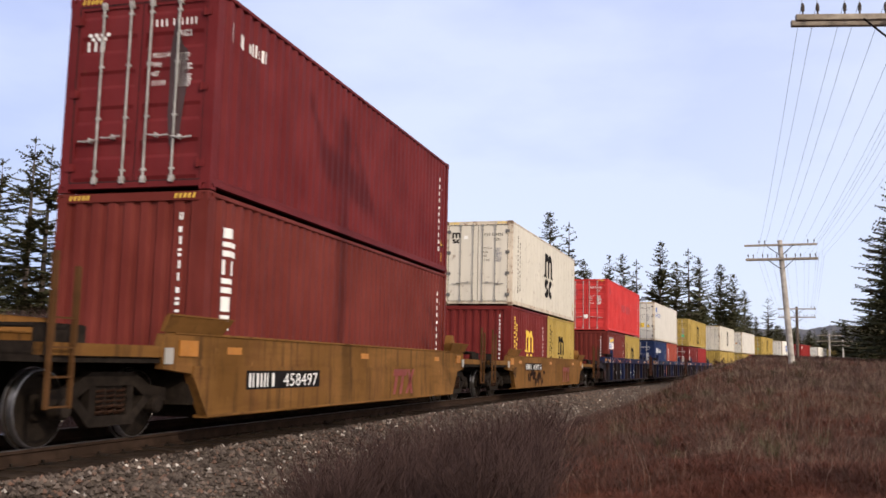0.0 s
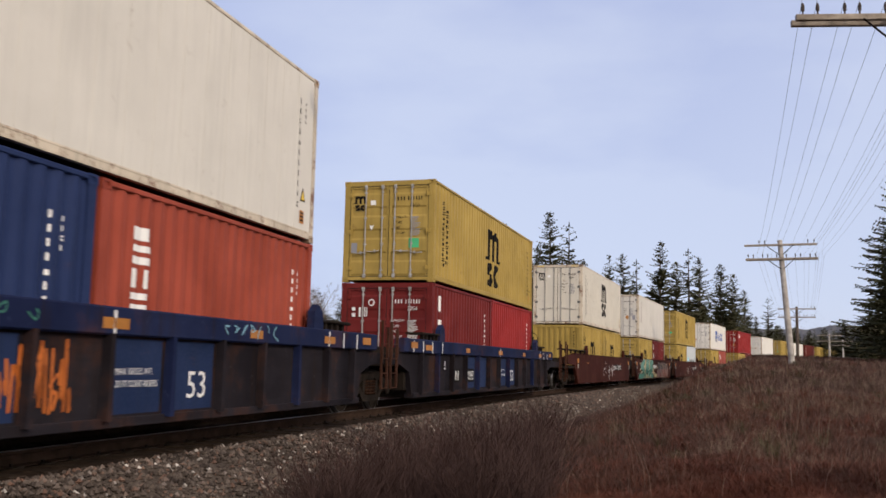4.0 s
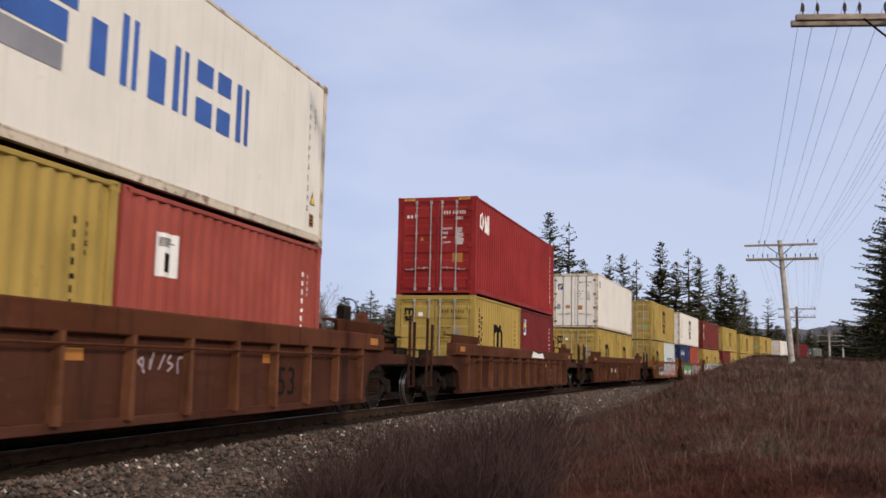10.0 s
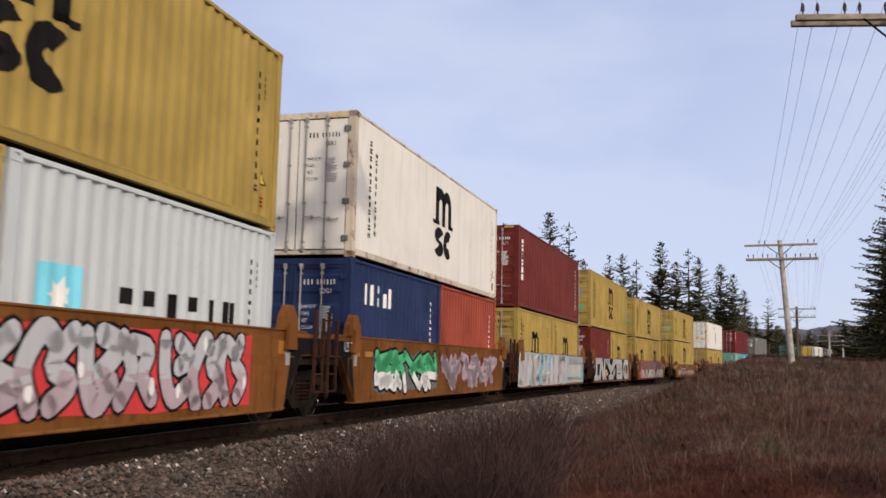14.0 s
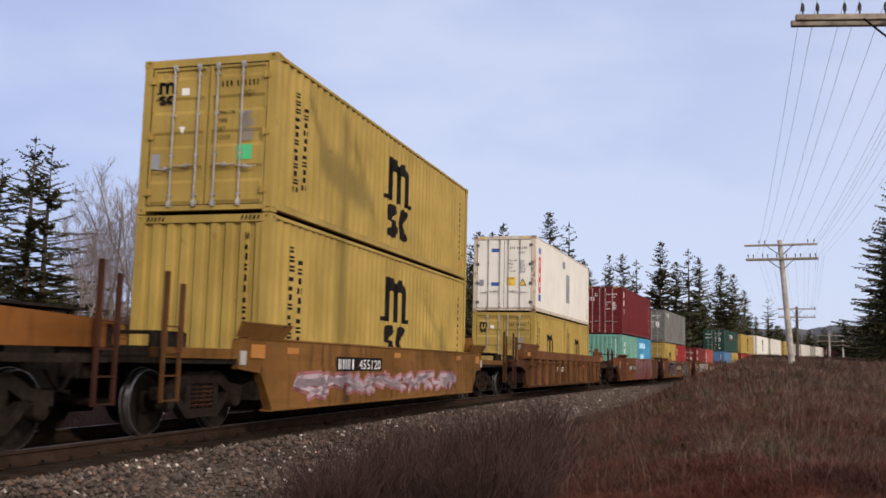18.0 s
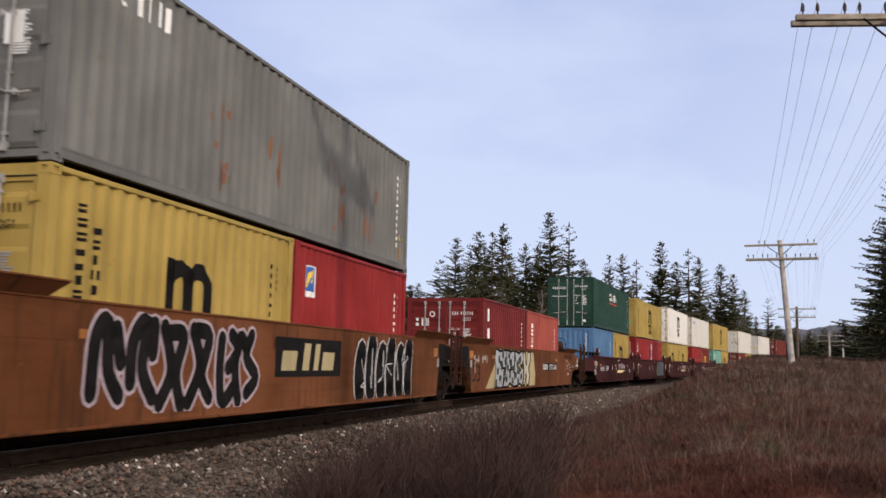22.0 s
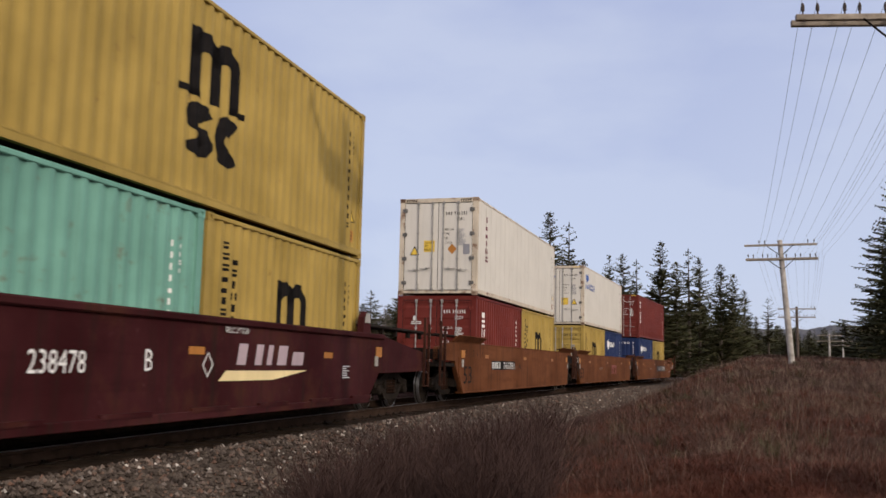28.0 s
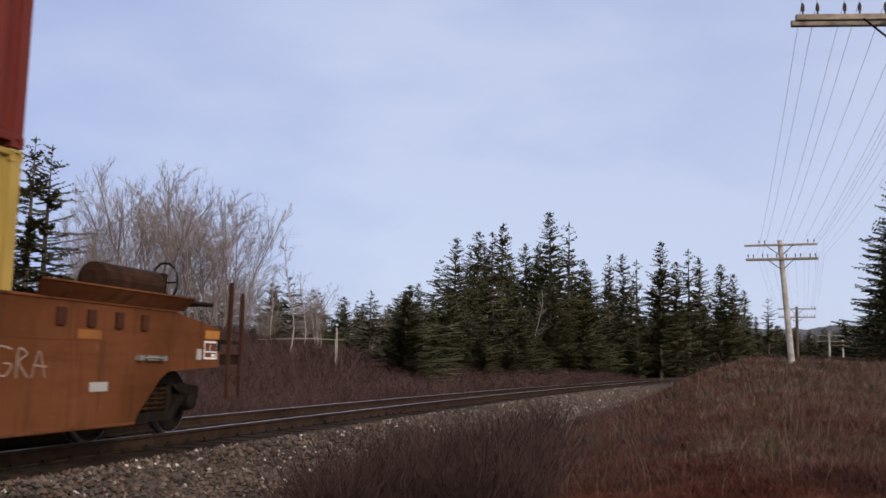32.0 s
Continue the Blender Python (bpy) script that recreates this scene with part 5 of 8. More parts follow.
    if style in ("trit_w", "cron", "seaco", "plain_w", "talw"):
        px, pz = (-0.44, 1.28) if style == "trit_w" else (0.1, 0.98)
        end([rect(px, pz, px + 0.34, pz + 0.34)], "y", "caution" + style)
        for word, up, h in (("CAUTION", 0.25, 0.055), ("9'-6", 0.145, 0.06), ("HIGH", 0.04, 0.06)):
            t = lettering(word, 0, 0, h)
            k = min(1.0, 0.28 / max(a for p in t for a, b in p))
            end([[(px + 0.03 + a * k, pz + up + b) for a, b in p] for p in t], "k", "caution_word" + word + style, 0.008)
        tx, tz = (-0.86, 1.2) if style == "trit_w" else (0.6, 1.0)
        end([[(tx - 0.02, tz - 0.015), (tx + 0.28, tz - 0.015), (tx + 0.13, tz + 0.27)]], "k", "warn_edge" + style)
        end([[(tx + 0.02, tz + 0.01), (tx + 0.24, tz + 0.01), (tx + 0.13, tz + 0.22)]], "y", "warn_" + style, 0.008)
        if style == "trit_w":
            end([[(0.3, 1.36), (0.44, 1.2), (0.58, 1.36), (0.44, 1.52)]], "o", "diamond")
            end([rect(0.78, 1.2, 0.98, 1.5)], "e", "data_plate")
        else:
            end([rect(-0.98, 0.98, -0.8, 1.22)], "e", "data_plate" + style)
    if style == "seaco":
        side([blob(random.Random(9), 0.9, H - 0.5, 0.2, 0.18, 8, 0.4)] + glyphs(5, 1.4, H - 0.62, 1.3, 0.22, 73), "b")
    if style == "tecon":
        side([rect(0.5, 1.6, 1.95, 2.28)], "e")
        side([rect(0.55, 1.64, 1.9, 1.95)], "w", lift=0.008)
        side([[(0.9, 2.0), (1.85, 2.08), (1.85, 2.22), (0.7, 2.14)]], "y", lift=0.008)
        side(glyphs(5, 0.62, 1.68, 1.2, 0.22, 75), "b", lift=0.012)
    if style == "maersk":
        side([rect(0.55, 0.9, 1.25, 1.55)], paint("sky_marking", (0.15, 0.5, 0.62), 0.02, 0.1), "mae_sq")
        side([[(0.9 + 0.22 * (1 if i % 2 else 0.45) * math.cos(i * math.pi / 7), 1.22 + 0.22 * (1 if i % 2 else 0.45) * math.sin(i * math.pi / 7)) for i in range(14)]], "w", "mae_star", 0.008)
        side(glyphs(6, 2.0, 0.85, 3.0, 0.55, 81), "k", "mae_word")
    if style == "capital":
        side(glyphs(7, 4.95, H - 0.88, 2.5, 0.4, 83), "w")
        side([rect(4.95, H - 1.06, 7.5, H - 1.0)], "r")
        end(glyphs(7, -0.95, H - 0.62, 0.75, 0.12, 84) + [rect(-0.95, H - 1.0, -0.2, H - 0.97)], "w")
        end([rect(0.62, 0.28, 0.8, 0.4)], "w")
    if style == "flor":
        side([rect(0.46, 1.68, 0.92, 2.22)], "w", "flor_w")
        side([rect(0.485, 1.78, 0.895, 2.2)], "b", "flor_a", 0.008)
        side([[(0.52, 1.84), (0.6, 1.84), (0.66, 2.0), (0.86, 2.1), (0.86, 2.17), (0.62, 2.1)], [(0.68, 1.9), (0.82, 2.0), (0.82, 2.05), (0.66, 1.96)]], "y", "flor_b", 0.012)
    if style == "card":
        side([rect(0.55, 0.35, 0.85, 2.2)], "b")
        side([rect(0.5, 1.85, 0.92, 2.3)] + glyphs(4, 0.62, 0.42, 0.16, 1.3, 86, True), "w", lift=0.008)
    if style == "panel":
        side([rect(0.8, 1.6, 1.28, 2.15)], "w")
        side(bars(3, 0.86, 1.98, 0.36, 0.12, 88) + [rect(0.96, 1.66, 1.12, 1.9)], "k", lift=0.008)
    if style == "docn":
        side(glyphs(5, 0.75, H - 0.85, 1.9, 0.42, 89), "w")
    if style == "tal":
        end([rect(-0.7, 1.55, -0.25, 2.0)], "r")
        end(glyphs(3, -0.66, 1.78, 0.36, 0.14, 90), "w", lift=0.008)
    if style == "tealw":
        side([rect(0.75, 0.5, 1.05, 2.15)], "w", "teal_w")
        side(glyphs(3, 0.8, 0.6, 0.2, 1.4, 91, True), "k", "teal_k", 0.008)
    if style == "aqua":
        pale = paint("pale_patch", (0.35, 0.58, 0.72), 0.1, 0.3)
        side([rect(0.9, 1.9, 3.2, 2.25), rect(1.2, 0.9, 2.6, 1.5), rect(1.2, 0.5, 5.2, 0.95)], pale)
    if style == "greyb":
        side(band(1.1, H - 0.35, 0.16, 0.16, 0.05, 60, 300) + [rect(1.4 + i * 0.2, H - 0.52, 1.48 + i * 0.2, H - 0.2) for i in range(4)], "w")
        rr = random.Random(3)
        streaks = [(rr.choice((3.3, 3.6, 3.9, 5.2, 7.9, 8.1, 9.6)) + rr.gauss(0, 0.22), rr.uniform(0.3, 1.4), rr.uniform(0.1, 0.55)) for _ in range(34)]
        side([[(sx, sz), (sx + 0.03, sz - 0.02), (sx + 0.05, sz + sl * 0.6), (sx + 0.02, sz + sl), (sx - 0.03, sz + sl * 0.5)] for sx, sz, sl in streaks], paint("rust_streak", (0.16, 0.065, 0.03), 0.3, 0.4), lift=0.006)
        end([rect(-0.95 + i * 0.16, H - 0.55, -0.85 + i * 0.16, H - 0.38) for i in range(5)], "w")
        end([rect(-0.5, H - 1.15, -0.38, H - 1.03), rect(0.5, H - 1.3, 0.75, H - 0.95)], "w")


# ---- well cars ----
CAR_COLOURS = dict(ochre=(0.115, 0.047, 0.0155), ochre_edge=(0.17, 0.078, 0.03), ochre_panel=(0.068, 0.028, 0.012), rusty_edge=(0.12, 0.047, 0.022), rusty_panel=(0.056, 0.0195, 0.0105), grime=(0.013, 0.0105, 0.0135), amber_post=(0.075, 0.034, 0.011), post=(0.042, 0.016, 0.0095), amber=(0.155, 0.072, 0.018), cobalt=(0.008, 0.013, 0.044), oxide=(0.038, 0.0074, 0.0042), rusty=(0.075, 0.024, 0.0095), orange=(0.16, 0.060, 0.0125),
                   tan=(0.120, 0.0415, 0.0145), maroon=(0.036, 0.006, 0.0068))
CAR_WORDS = dict(amber="yellow", cobalt="dark blue", oxide="dark oxide-brown", rusty="rusty orange-brown", ochre="weathered ochre", orange="orange", tan="weathered orange", maroon="maroon")


def car_paint(colour):
    key = "car_" + colour
    if key not in PAINTS:
        PAINTS[key] = worn_steel(key, CAR_COLOURS[colour], amount=0.35 if colour in ("amber", "orange", "tan", "ochre", "ochre_edge") else 0.55)
    return PAINTS[key]


def truck_parts(car, x, steel, turning):
    """A two-axle truck at x on the car: side frames, springs, bolster and two wheelsets."""
    tr = part("truck", stored("bolster", lambda: Geo().box(-0.25, 0.25, -1.05, 1.05, 0.42, 0.72).mesh("truck")), GRIME, car, "grimy cast-steel truck", pose(x, 0, 0))
    def frame_mesh():
        g = Geo()
        g.prism([(-1.12, 0.46), (-1.12, 0.62), (-0.75, 0.66), (-0.42, 0.82), (0.42, 0.82), (0.75, 0.66), (1.12, 0.62), (1.12, 0.46), (0.7, 0.5), (0.4, 0.66), (-0.4, 0.66), (-0.7, 0.5)], -1.09, -0.97)
        g.prism([(-0.8, 0.52), (-0.42, 0.2), (0.42, 0.2), (0.8, 0.52), (0.68, 0.56), (0.36, 0.32), (-0.36, 0.32), (-0.68, 0.56)], -1.09, -0.97)
        for s in (-1, 1):
            g.prism([(s * 0.42, 0.3), (s * 0.3, 0.3), (s * 0.3, 0.7), (s * 0.42, 0.7)], -1.08, -0.98)
        return g.mesh("side_frame")
    sf = stored("side_frame", frame_mesh)
    def spring():
        g = Geo()
        for cx in (-0.2, 0.0, 0.2):
            coil = [(cx + 0.07 * math.cos(k * 0.785), -1.03 + 0.07 * math.sin(k * 0.785), 0.325 + k * 0.0074) for k in range(45)]
            g.tube(coil, 0.017, 5, False)
        return g.mesh("spring")
    sp = stored("spring", spring)
    for s in (1, -1):
        part("side_frame", sf, GRIME, tr, at=Matrix.Diagonal((1, s, 1, 1)))
        part("spring", sp, RUSTY, tr, at=Matrix.Diagonal((1, s, 1, 1)))
    def wheel():
        r = 0.42
        g = Geo()
        for s in (-1, 1):
            g.disc(0, 0, [(0.1, s * 0.67), (r + 0.028, s * 0.685), (r + 0.028, s * 0.705), (r, s * 0.725), (r - 0.004, s * 0.805), (r - 0.05, s * 0.81), (r - 0.07, s * 0.76), (0.16, s * 0.745), (0.13, s * 0.8), (0.04, s * 0.8)], 28)
        g.tube([(0, -0.98, 0), (0, 0.98, 0)], 0.075, 10)
        return g.mesh("wheelset", False)
    wm = stored("wheelset", wheel)
    cap = stored("bearing", lambda: Geo().disc(0, 0, [(0.03, -1.16), (0.09, -1.15), (0.115, -1.12), (0.115, -0.98), (0.05, -0.97)], 12).mesh("bearing"))
    tread = stored("tread", lambda: Geo().hoop(0, 0, [(0.41, -0.735), (0.4235, -0.735), (0.4215, -0.806), (0.413, -0.808), (0.408, -0.80)], 36).hoop(0, 0, [(0.43, -0.682), (0.4495, -0.683), (0.4495, -0.707), (0.43, -0.707)], 36).mesh("tread"))
    for dx in (-0.89, 0.89):
        w = part("wheelset", wm, GRIME, tr, "grimy steel wheels on an axle", pose(dx, 0, 0.42))
        part("tread", tread, STEEL, w, "bright worn wheel tread")
        part("bearing", cap, GRIME, w)
        turning.append((w, x, dx))
    return tr


def graffiti(car, x0, x1, z0, z1, y, fill, edge, back, seed, n=6, shade=None):
    """Painted scrawl: a background, fat rounded shapes with an outline, highlights."""
    rnd = random.Random(seed)
    w = x1 - x0
    if back:
        pts = [(x0 + w * i / 12, z0 + 0.02 + rnd.uniform(0, 0.12)) for i in range(13)] + [(x1 - w * i / 12, z1 - 0.02 - rnd.uniform(0, 0.14)) for i in range(13)]
        part("graffiti", marking_mesh([pts], 0.004, y=y), MARKS.get(back, back) if isinstance(back, str) else back, car, "spray-painted background")
    outer, inner = [], []
    step = w / n
    zb, zh = z0 + 0.1, (z1 - z0) - 0.2
    for i in range(n):
        cx = x0 + step * (i + 0.5)
        t = min(step * 0.26, zh * 0.26) * rnd.uniform(0.7, 1.3)
        r = step * 0.62
        paths = []
        for k in range(3):
            hi = rnd.random() < 0.5
            paths.append([(cx + rnd.uniform(-r, r), zb + zh * (rnd.uniform(0.75, 1.0) if hi else rnd.uniform(0.0, 0.25))), (cx + rnd.uniform(-r, r), zb + zh * rnd.uniform(0.3, 0.7)),
                          (cx + rnd.uniform(-r, r), zb + zh * rnd.uniform(0.3, 0.9)), (cx + rnd.uniform(-r, r) * 1.3, zb + zh * (rnd.uniform(0.0, 0.2) if hi else rnd.uniform(0.8, 1.0)))])
        for q in paths:
            inner += ribbon(q, t)
            outer += ribbon(q, t + 0.11)
    part("graffiti", marking_mesh(outer, 0.008, y=y), MARKS[edge] if isinstance(edge, str) else edge, car, "outlines of the graffiti")
    part("graffiti", marking_mesh(inner, 0.012, y=y), MARKS[fill] if isinstance(fill, str) else fill, car, "spray-painted graffiti shapes")
    if shade:
        low = [p for p in inner if sum(c for a_, c in p) / len(p) < z0 + 0.42 * (z1 - z0)]
        part("graffiti", marking_mesh(low, 0.016, y=y), MARKS[shade] if isinstance(shade, str) else shade, car, "second colour of the graffiti")


def below(poly, z):
    """The part of a polygon under a level."""
    out = []
    for (a, b), (c, d) in zip(poly, poly[1:] + poly[:1]):
        if b <= z:
            out.append((a, b))
        if (b - z) * (d - z) < 0:
            f = (z - b) / (d - b)
            out.append((a + (c - a) * f, z))
    return out


def slab_graffiti(car, x0, x1, z0, z1, y, fill, edge, back, seed, n=6, shade=None, accent=None, heavy=0.3):
    """Tall painted block shapes that lean and overlap, outlined, on a painted ground."""
    rnd = random.Random(seed)

    def ink(v):
        return MARKS[v] if isinstance(v, str) else v
    w, h = x1 - x0, z1 - z0
    step = w / n
    if back:
        pts = [(x0 - 0.1 + (w + 0.2) * i / 16, z0 + rnd.uniform(0, 0.06)) for i in range(17)] + [(x1 + 0.1 - (w + 0.2) * i / 16, z1 - rnd.uniform(0, 0.08)) for i in range(17)]
        part("graffiti", marking_mesh([pts], 0.004, y=y), ink(back), car, "spray-painted ground of the graffiti")
    inner, outer, spots = [], [], []
    for i in range(n):
        a, b = x0 + step * (i + 0.04), x0 + step * (i + 0.98)
        lean = rnd.uniform(-0.12, 0.14) * h
        t = heavy * step
        zl, zh = z0 + rnd.uniform(0.03, 0.12) * h, z1 - rnd.uniform(0.02, 0.12) * h
        m = (a + b) / 2
        wd, ht = b - a, zh - zl
        t = min(0.8 * t, 0.3 * ht)

        def at(u, v):
            return (a + wd * (u + rnd.uniform(-0.08, 0.08)) + lean * v, zl + ht * min(1.0, max(0.0, v + rnd.uniform(-0.06, 0.06))))
        strokes = rnd.choice(([[at(0.2, 0.05), at(0.05, 0.5), at(0.3, 0.95), at(0.6, 0.8)], [at(0.55, 0.1), at(0.95, 0.35), at(0.6, 0.6), at(0.9, 0.95)]],
                              [[at(0.1, 0.9), at(0.2, 0.4), at(0.5, 0.08), at(0.9, 0.3)], [at(0.5, 0.95), at(0.9, 0.75), at(0.5, 0.5)]],
                              [[at(0.15, 0.1), at(0.5, 0.45), at(0.2, 0.9)], [at(0.45, 0.9), at(0.95, 0.8), at(0.7, 0.4), at(0.95, 0.05)]],
                              [[at(0.1, 0.2), at(0.1, 0.8), at(0.5, 0.95), at(0.55, 0.4), at(0.9, 0.1)], [at(0.8, 0.95), at(0.85, 0.6)]]))
        for q in strokes:
            inner += ribbon(q, t)
            outer += ribbon(q, t + 0.09)
        spots.append(blob(rnd, rnd.uniform(a, b), rnd.uniform(z0 + 0.15, z1 - 0.15), 0.07 * step, 0.09 * h, 9, 0.3))

    def clip(polys):
        return [[(a, min(z1 + 0.02, max(z0, c))) for a, c in p] for p in polys]
    part("graffiti", marking_mesh(clip(outer), 0.007, y=y), ink(edge), car, "outlines of the graffiti")
    part("graffiti", marking_mesh(clip(inner), 0.010, y=y), ink(fill), car, "spray-painted block shapes")
    if shade:
        low = [p for p in (below(p, z0 + rnd.uniform(0.35, 0.55) * h) for p in clip(inner)) if len(p) > 2]
        part("graffiti", marking_mesh(low, 0.013, y=y), ink(shade), car, "second colour of the graffiti")
    if accent:
        part("graffiti", marking_mesh(spots, 0.016, y=y), ink(accent), car, "small accents of the graffiti")


def scrawl(car, x0, x1, z0, z1, y, ink, seed, n=5, t=0.022):
    """A thin sprayed line that loops along a panel."""
    rnd = random.Random(seed)
    step = (x1 - x0) / n
    polys = []
    for i in range(n):
        a = x0 + i * step
        pts = [(a + rnd.uniform(0, 0.75) * step, rnd.uniform(z0, z1)) for _ in range(rnd.choice((3, 4, 5)))]
        polys += ribbon(pts, t)
    part("graffiti", marking_mesh(polys, 0.006, y=y), MARKS[ink] if isinstance(ink, str) else ink, car, "thin sprayed scrawl")


def ribbon(pts, t):
    """Quads of a fat rounded stroke through the points."""
    q = []
    for i in range(len(pts) - 1):
        p0, p1, p2, p3 = (Vector(pts[max(0, min(len(pts) - 1, i + k))]) for k in (-1, 0, 1, 2))
        for u in (0, 0.2, 0.4, 0.6, 0.8):
            q.append(0.5 * ((2 * p1) + (p2 - p0) * u + (2 * p0 - 5 * p1 + 4 * p2 - p3) * u * u + (3 * p1 - p0 - 3 * p2 + p3) * u ** 3))
    q.append(Vector(pts[-1]))
    out, last = [], None
    for i, c in enumerate(q):
        d = (q[min(i + 1, len(q) - 1)] - q[max(i - 1, 0)]).normalized()
        n = Vector((-d.y, d.x)) * (t / 2)
        if last:
            out.append([tuple(last[0]), tuple(last[1]), tuple(c - n), tuple(c + n)])
        last = (c + n, c - n)
    for c in (q[0], q[-1]):
        out.append([(c.x + t / 2 * math.cos(k * 0.7854), c.y + t / 2 * math.sin(k * 0.7854)) for k in range(8)])
    return out


def well_car(label, style, colour, long_well, xf, xr, front_truck, rear_truck, turning):
    """A well car on the rails: z = 0 is the rail top, x = 0 the middle of the load; -y is its near side."""
    car = thing("well_car", label, "rail car", "well cars of the train")
    mat = car_paint(colour)
    xw = 8.15 if long_well else 6.3
    zt = {"smooth40": 1.31, "smooth53": 1.58, "rib": 1.53, "maroon": 1.55, "five": 1.47}[style]
    yo = 1.42
    deep = colour == "tan" and rear_truck == "end"      # a deeper end arm, with notices, at the tail of the set

    def side():
        g = Geo()
        pts = [(-xw + 0.1, 0.25), (xw - 0.1, 0.25), (xw + 0.55, 0.78), (xr, 0.82), (xr, 1.22), (xw + 0.6, zt), (-xw - 0.6, zt), (xf, 1.22), (xf, 0.82), (-xw - 0.55, 0.78)]
        if style == "smooth40":
            pts = [(-xw + 0.1, 0.25), (xw - 0.1, 0.25), (xw + 0.3, 0.8), (xw + 0.95, 0.86), (xw + 1.0, 1.0), (xr, 1.0), (xr, 1.13), (xw + 1.0, 1.14), (xw + 0.95, 1.29), (xw + 0.6, zt), (-xw - 0.6, zt), (-xw - 0.95, 1.29), (-xw - 1.0, 1.14), (xf, 1.13), (xf, 1.0), (-xw - 1.0, 1.0), (-xw - 0.95, 0.86), (-xw - 0.3, 0.8)]
        elif style in ("smooth53", "five"):
            tail = [(xw + 0.44, 0.74), (xw + 0.62, 0.83), (xr, 0.89)] if deep else [(xw + 0.4, 0.8), (xw + 0.62, 1.08), (xr, 1.1)]
            pts = [(-xw + 0.1, 0.25), (xw - 0.1, 0.25)] + tail + [(xr, 1.4), (xw + 0.6, zt), (-xw - 0.6, zt), (xf, 1.4), (xf, 1.1), (-xw - 0.62, 1.08), (-xw - 0.4, 0.8)]
        elif style == "rib":
            pts = [(-xw + 0.1, 0.25), (xw - 0.1, 0.25), (xw + 0.12, 0.8), (xw + 0.75, 0.96), (xr, 0.98), (xr, 1.17), (xw + 0.78, 1.2), (xw + 0.7, zt), (-xw - 0.7, zt), (-xw - 0.78, 1.2), (xf, 1.17), (xf, 0.98), (-xw - 0.75, 0.96), (-xw - 0.12, 0.8)]
        g.prism(pts, -yo + 0.02, -yo + 0.14)
        if style in ("smooth40", "smooth53", "five"):
            # lower half stands out, folded along a line
            g.prism([(-xw + 0.1, 0.26), (xw - 0.1, 0.26), (xw + 0.28, 0.76), (xw + 0.28, zt - 0.42), (-xw - 0.28, zt - 0.42), (-xw - 0.28, 0.76)], -yo, -yo + 0.05)
            g.prism([(-xw - 0.28, zt - 0.42), (xw + 0.28, zt - 0.42), (xw + 0.28, zt - 0.412), (-xw - 0.28, zt - 0.412)], -yo - 0.004, -yo + 0.05)
        return g.mesh("side_sill")
    me = side()
    at2 = Matrix.Diagonal((1, -1, 1, 1))
    # ribbed cars: recessed panels and bottom sill take a darker tone than the chord
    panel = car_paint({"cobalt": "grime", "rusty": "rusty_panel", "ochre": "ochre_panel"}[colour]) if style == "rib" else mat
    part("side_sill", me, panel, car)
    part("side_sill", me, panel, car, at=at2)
    if style in ("smooth53", "five"):
        # black-painted ends beside the shared trucks
        for s, e, own in ((-1, xf, front_truck), (1, xr, rear_truck)):
            if own == "end":
                continue
            part("end_patch", marking_mesh([[(s * (xw + 0.12), zt - 0.4), (s * (xw + 0.28), zt - 0.4), (s * (xw + 0.28), 0.66), (s * (xw + 0.39), 0.8), (s * (xw + 0.61), 1.09), (e - s * 0.02, 1.11), (e - s * 0.02, 1.38), (s * (xw + 0.62), zt - 0.1), (s * (xw + 0.12), zt - 0.1)]], 0.003, y=-yo + 0.02), BLACK, car, "black-painted end of the side")
            part("end_patch", marking_mesh([[(s * (xw - 0.08), 0.3), (s * (xw + 0.27), 0.76), (s * (xw + 0.27), zt - 0.42), (s * (xw + 0.12), zt - 0.42)]], 0.003, y=-yo), BLACK, car, "black-painted end of the side")
    flush = style in ("smooth40", "smooth53", "five")
    band_lo = zt - (0.3 if style == "rib" else 0.02 if flush else 0.09)
    chord = Geo().slab(-xw - 0.75, xw + 0.75, -yo - (0.075 if style == "rib" else -0.004 if flush else 0.03), -yo + 0.16, band_lo, zt + 0.012, 0.006 if flush else 0.02).mesh("top_chord")
    foot = Geo().slab(-xw + 0.1, xw - 0.1, -yo - (0.006 if flush else 0.03), -yo + 0.2, 0.22, 0.262 if flush else 0.33, 0.01).mesh("bottom_sill")
    for at in (None, at2):
        part("top_chord", chord, mat, car, at=at)
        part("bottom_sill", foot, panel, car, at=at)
    if style in ("rib", "maroon"):
        rib = stored(("rib", style), lambda: Geo().prism([(-0.05, 0.3), (0.05, 0.3), (0.032, zt - 0.28), (-0.032, zt - 0.28)], -yo - 0.1, -yo + 0.03).mesh("rib")
                     if style == "rib" else Geo().box(-0.5, 0.5, -yo - 0.03, -yo + 0.03, 0.3, 0.37).mesh("rib"))
        k = 13 if long_well else 7
        for i in range(k):
            # rusty and ochre ribs take the lighter _edge tone
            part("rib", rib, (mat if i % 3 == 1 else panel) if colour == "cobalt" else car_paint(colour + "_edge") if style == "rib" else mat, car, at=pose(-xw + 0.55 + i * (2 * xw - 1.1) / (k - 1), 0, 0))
    # guides at the ends of the load: planks on posts with a bell, bells alone, or flared plates
    corners = ((1, 1), (-1, 1), (1, -1), (-1, -1))
    bell = stored(("bell", style), lambda: Geo().prism([(0, zt), (0.62, zt), (0.58, zt + 0.2), (0.42, zt + 0.4), (0.22, zt + 0.4), (0.05, zt + 0.2)], -yo - 0.02, -yo + 0.1).prism([(0.12, zt - 0.3), (0.5, zt - 0.3), (0.42, zt + 0.12), (0.2, zt + 0.12)], -yo - 0.07, -yo).mesh("guide"))
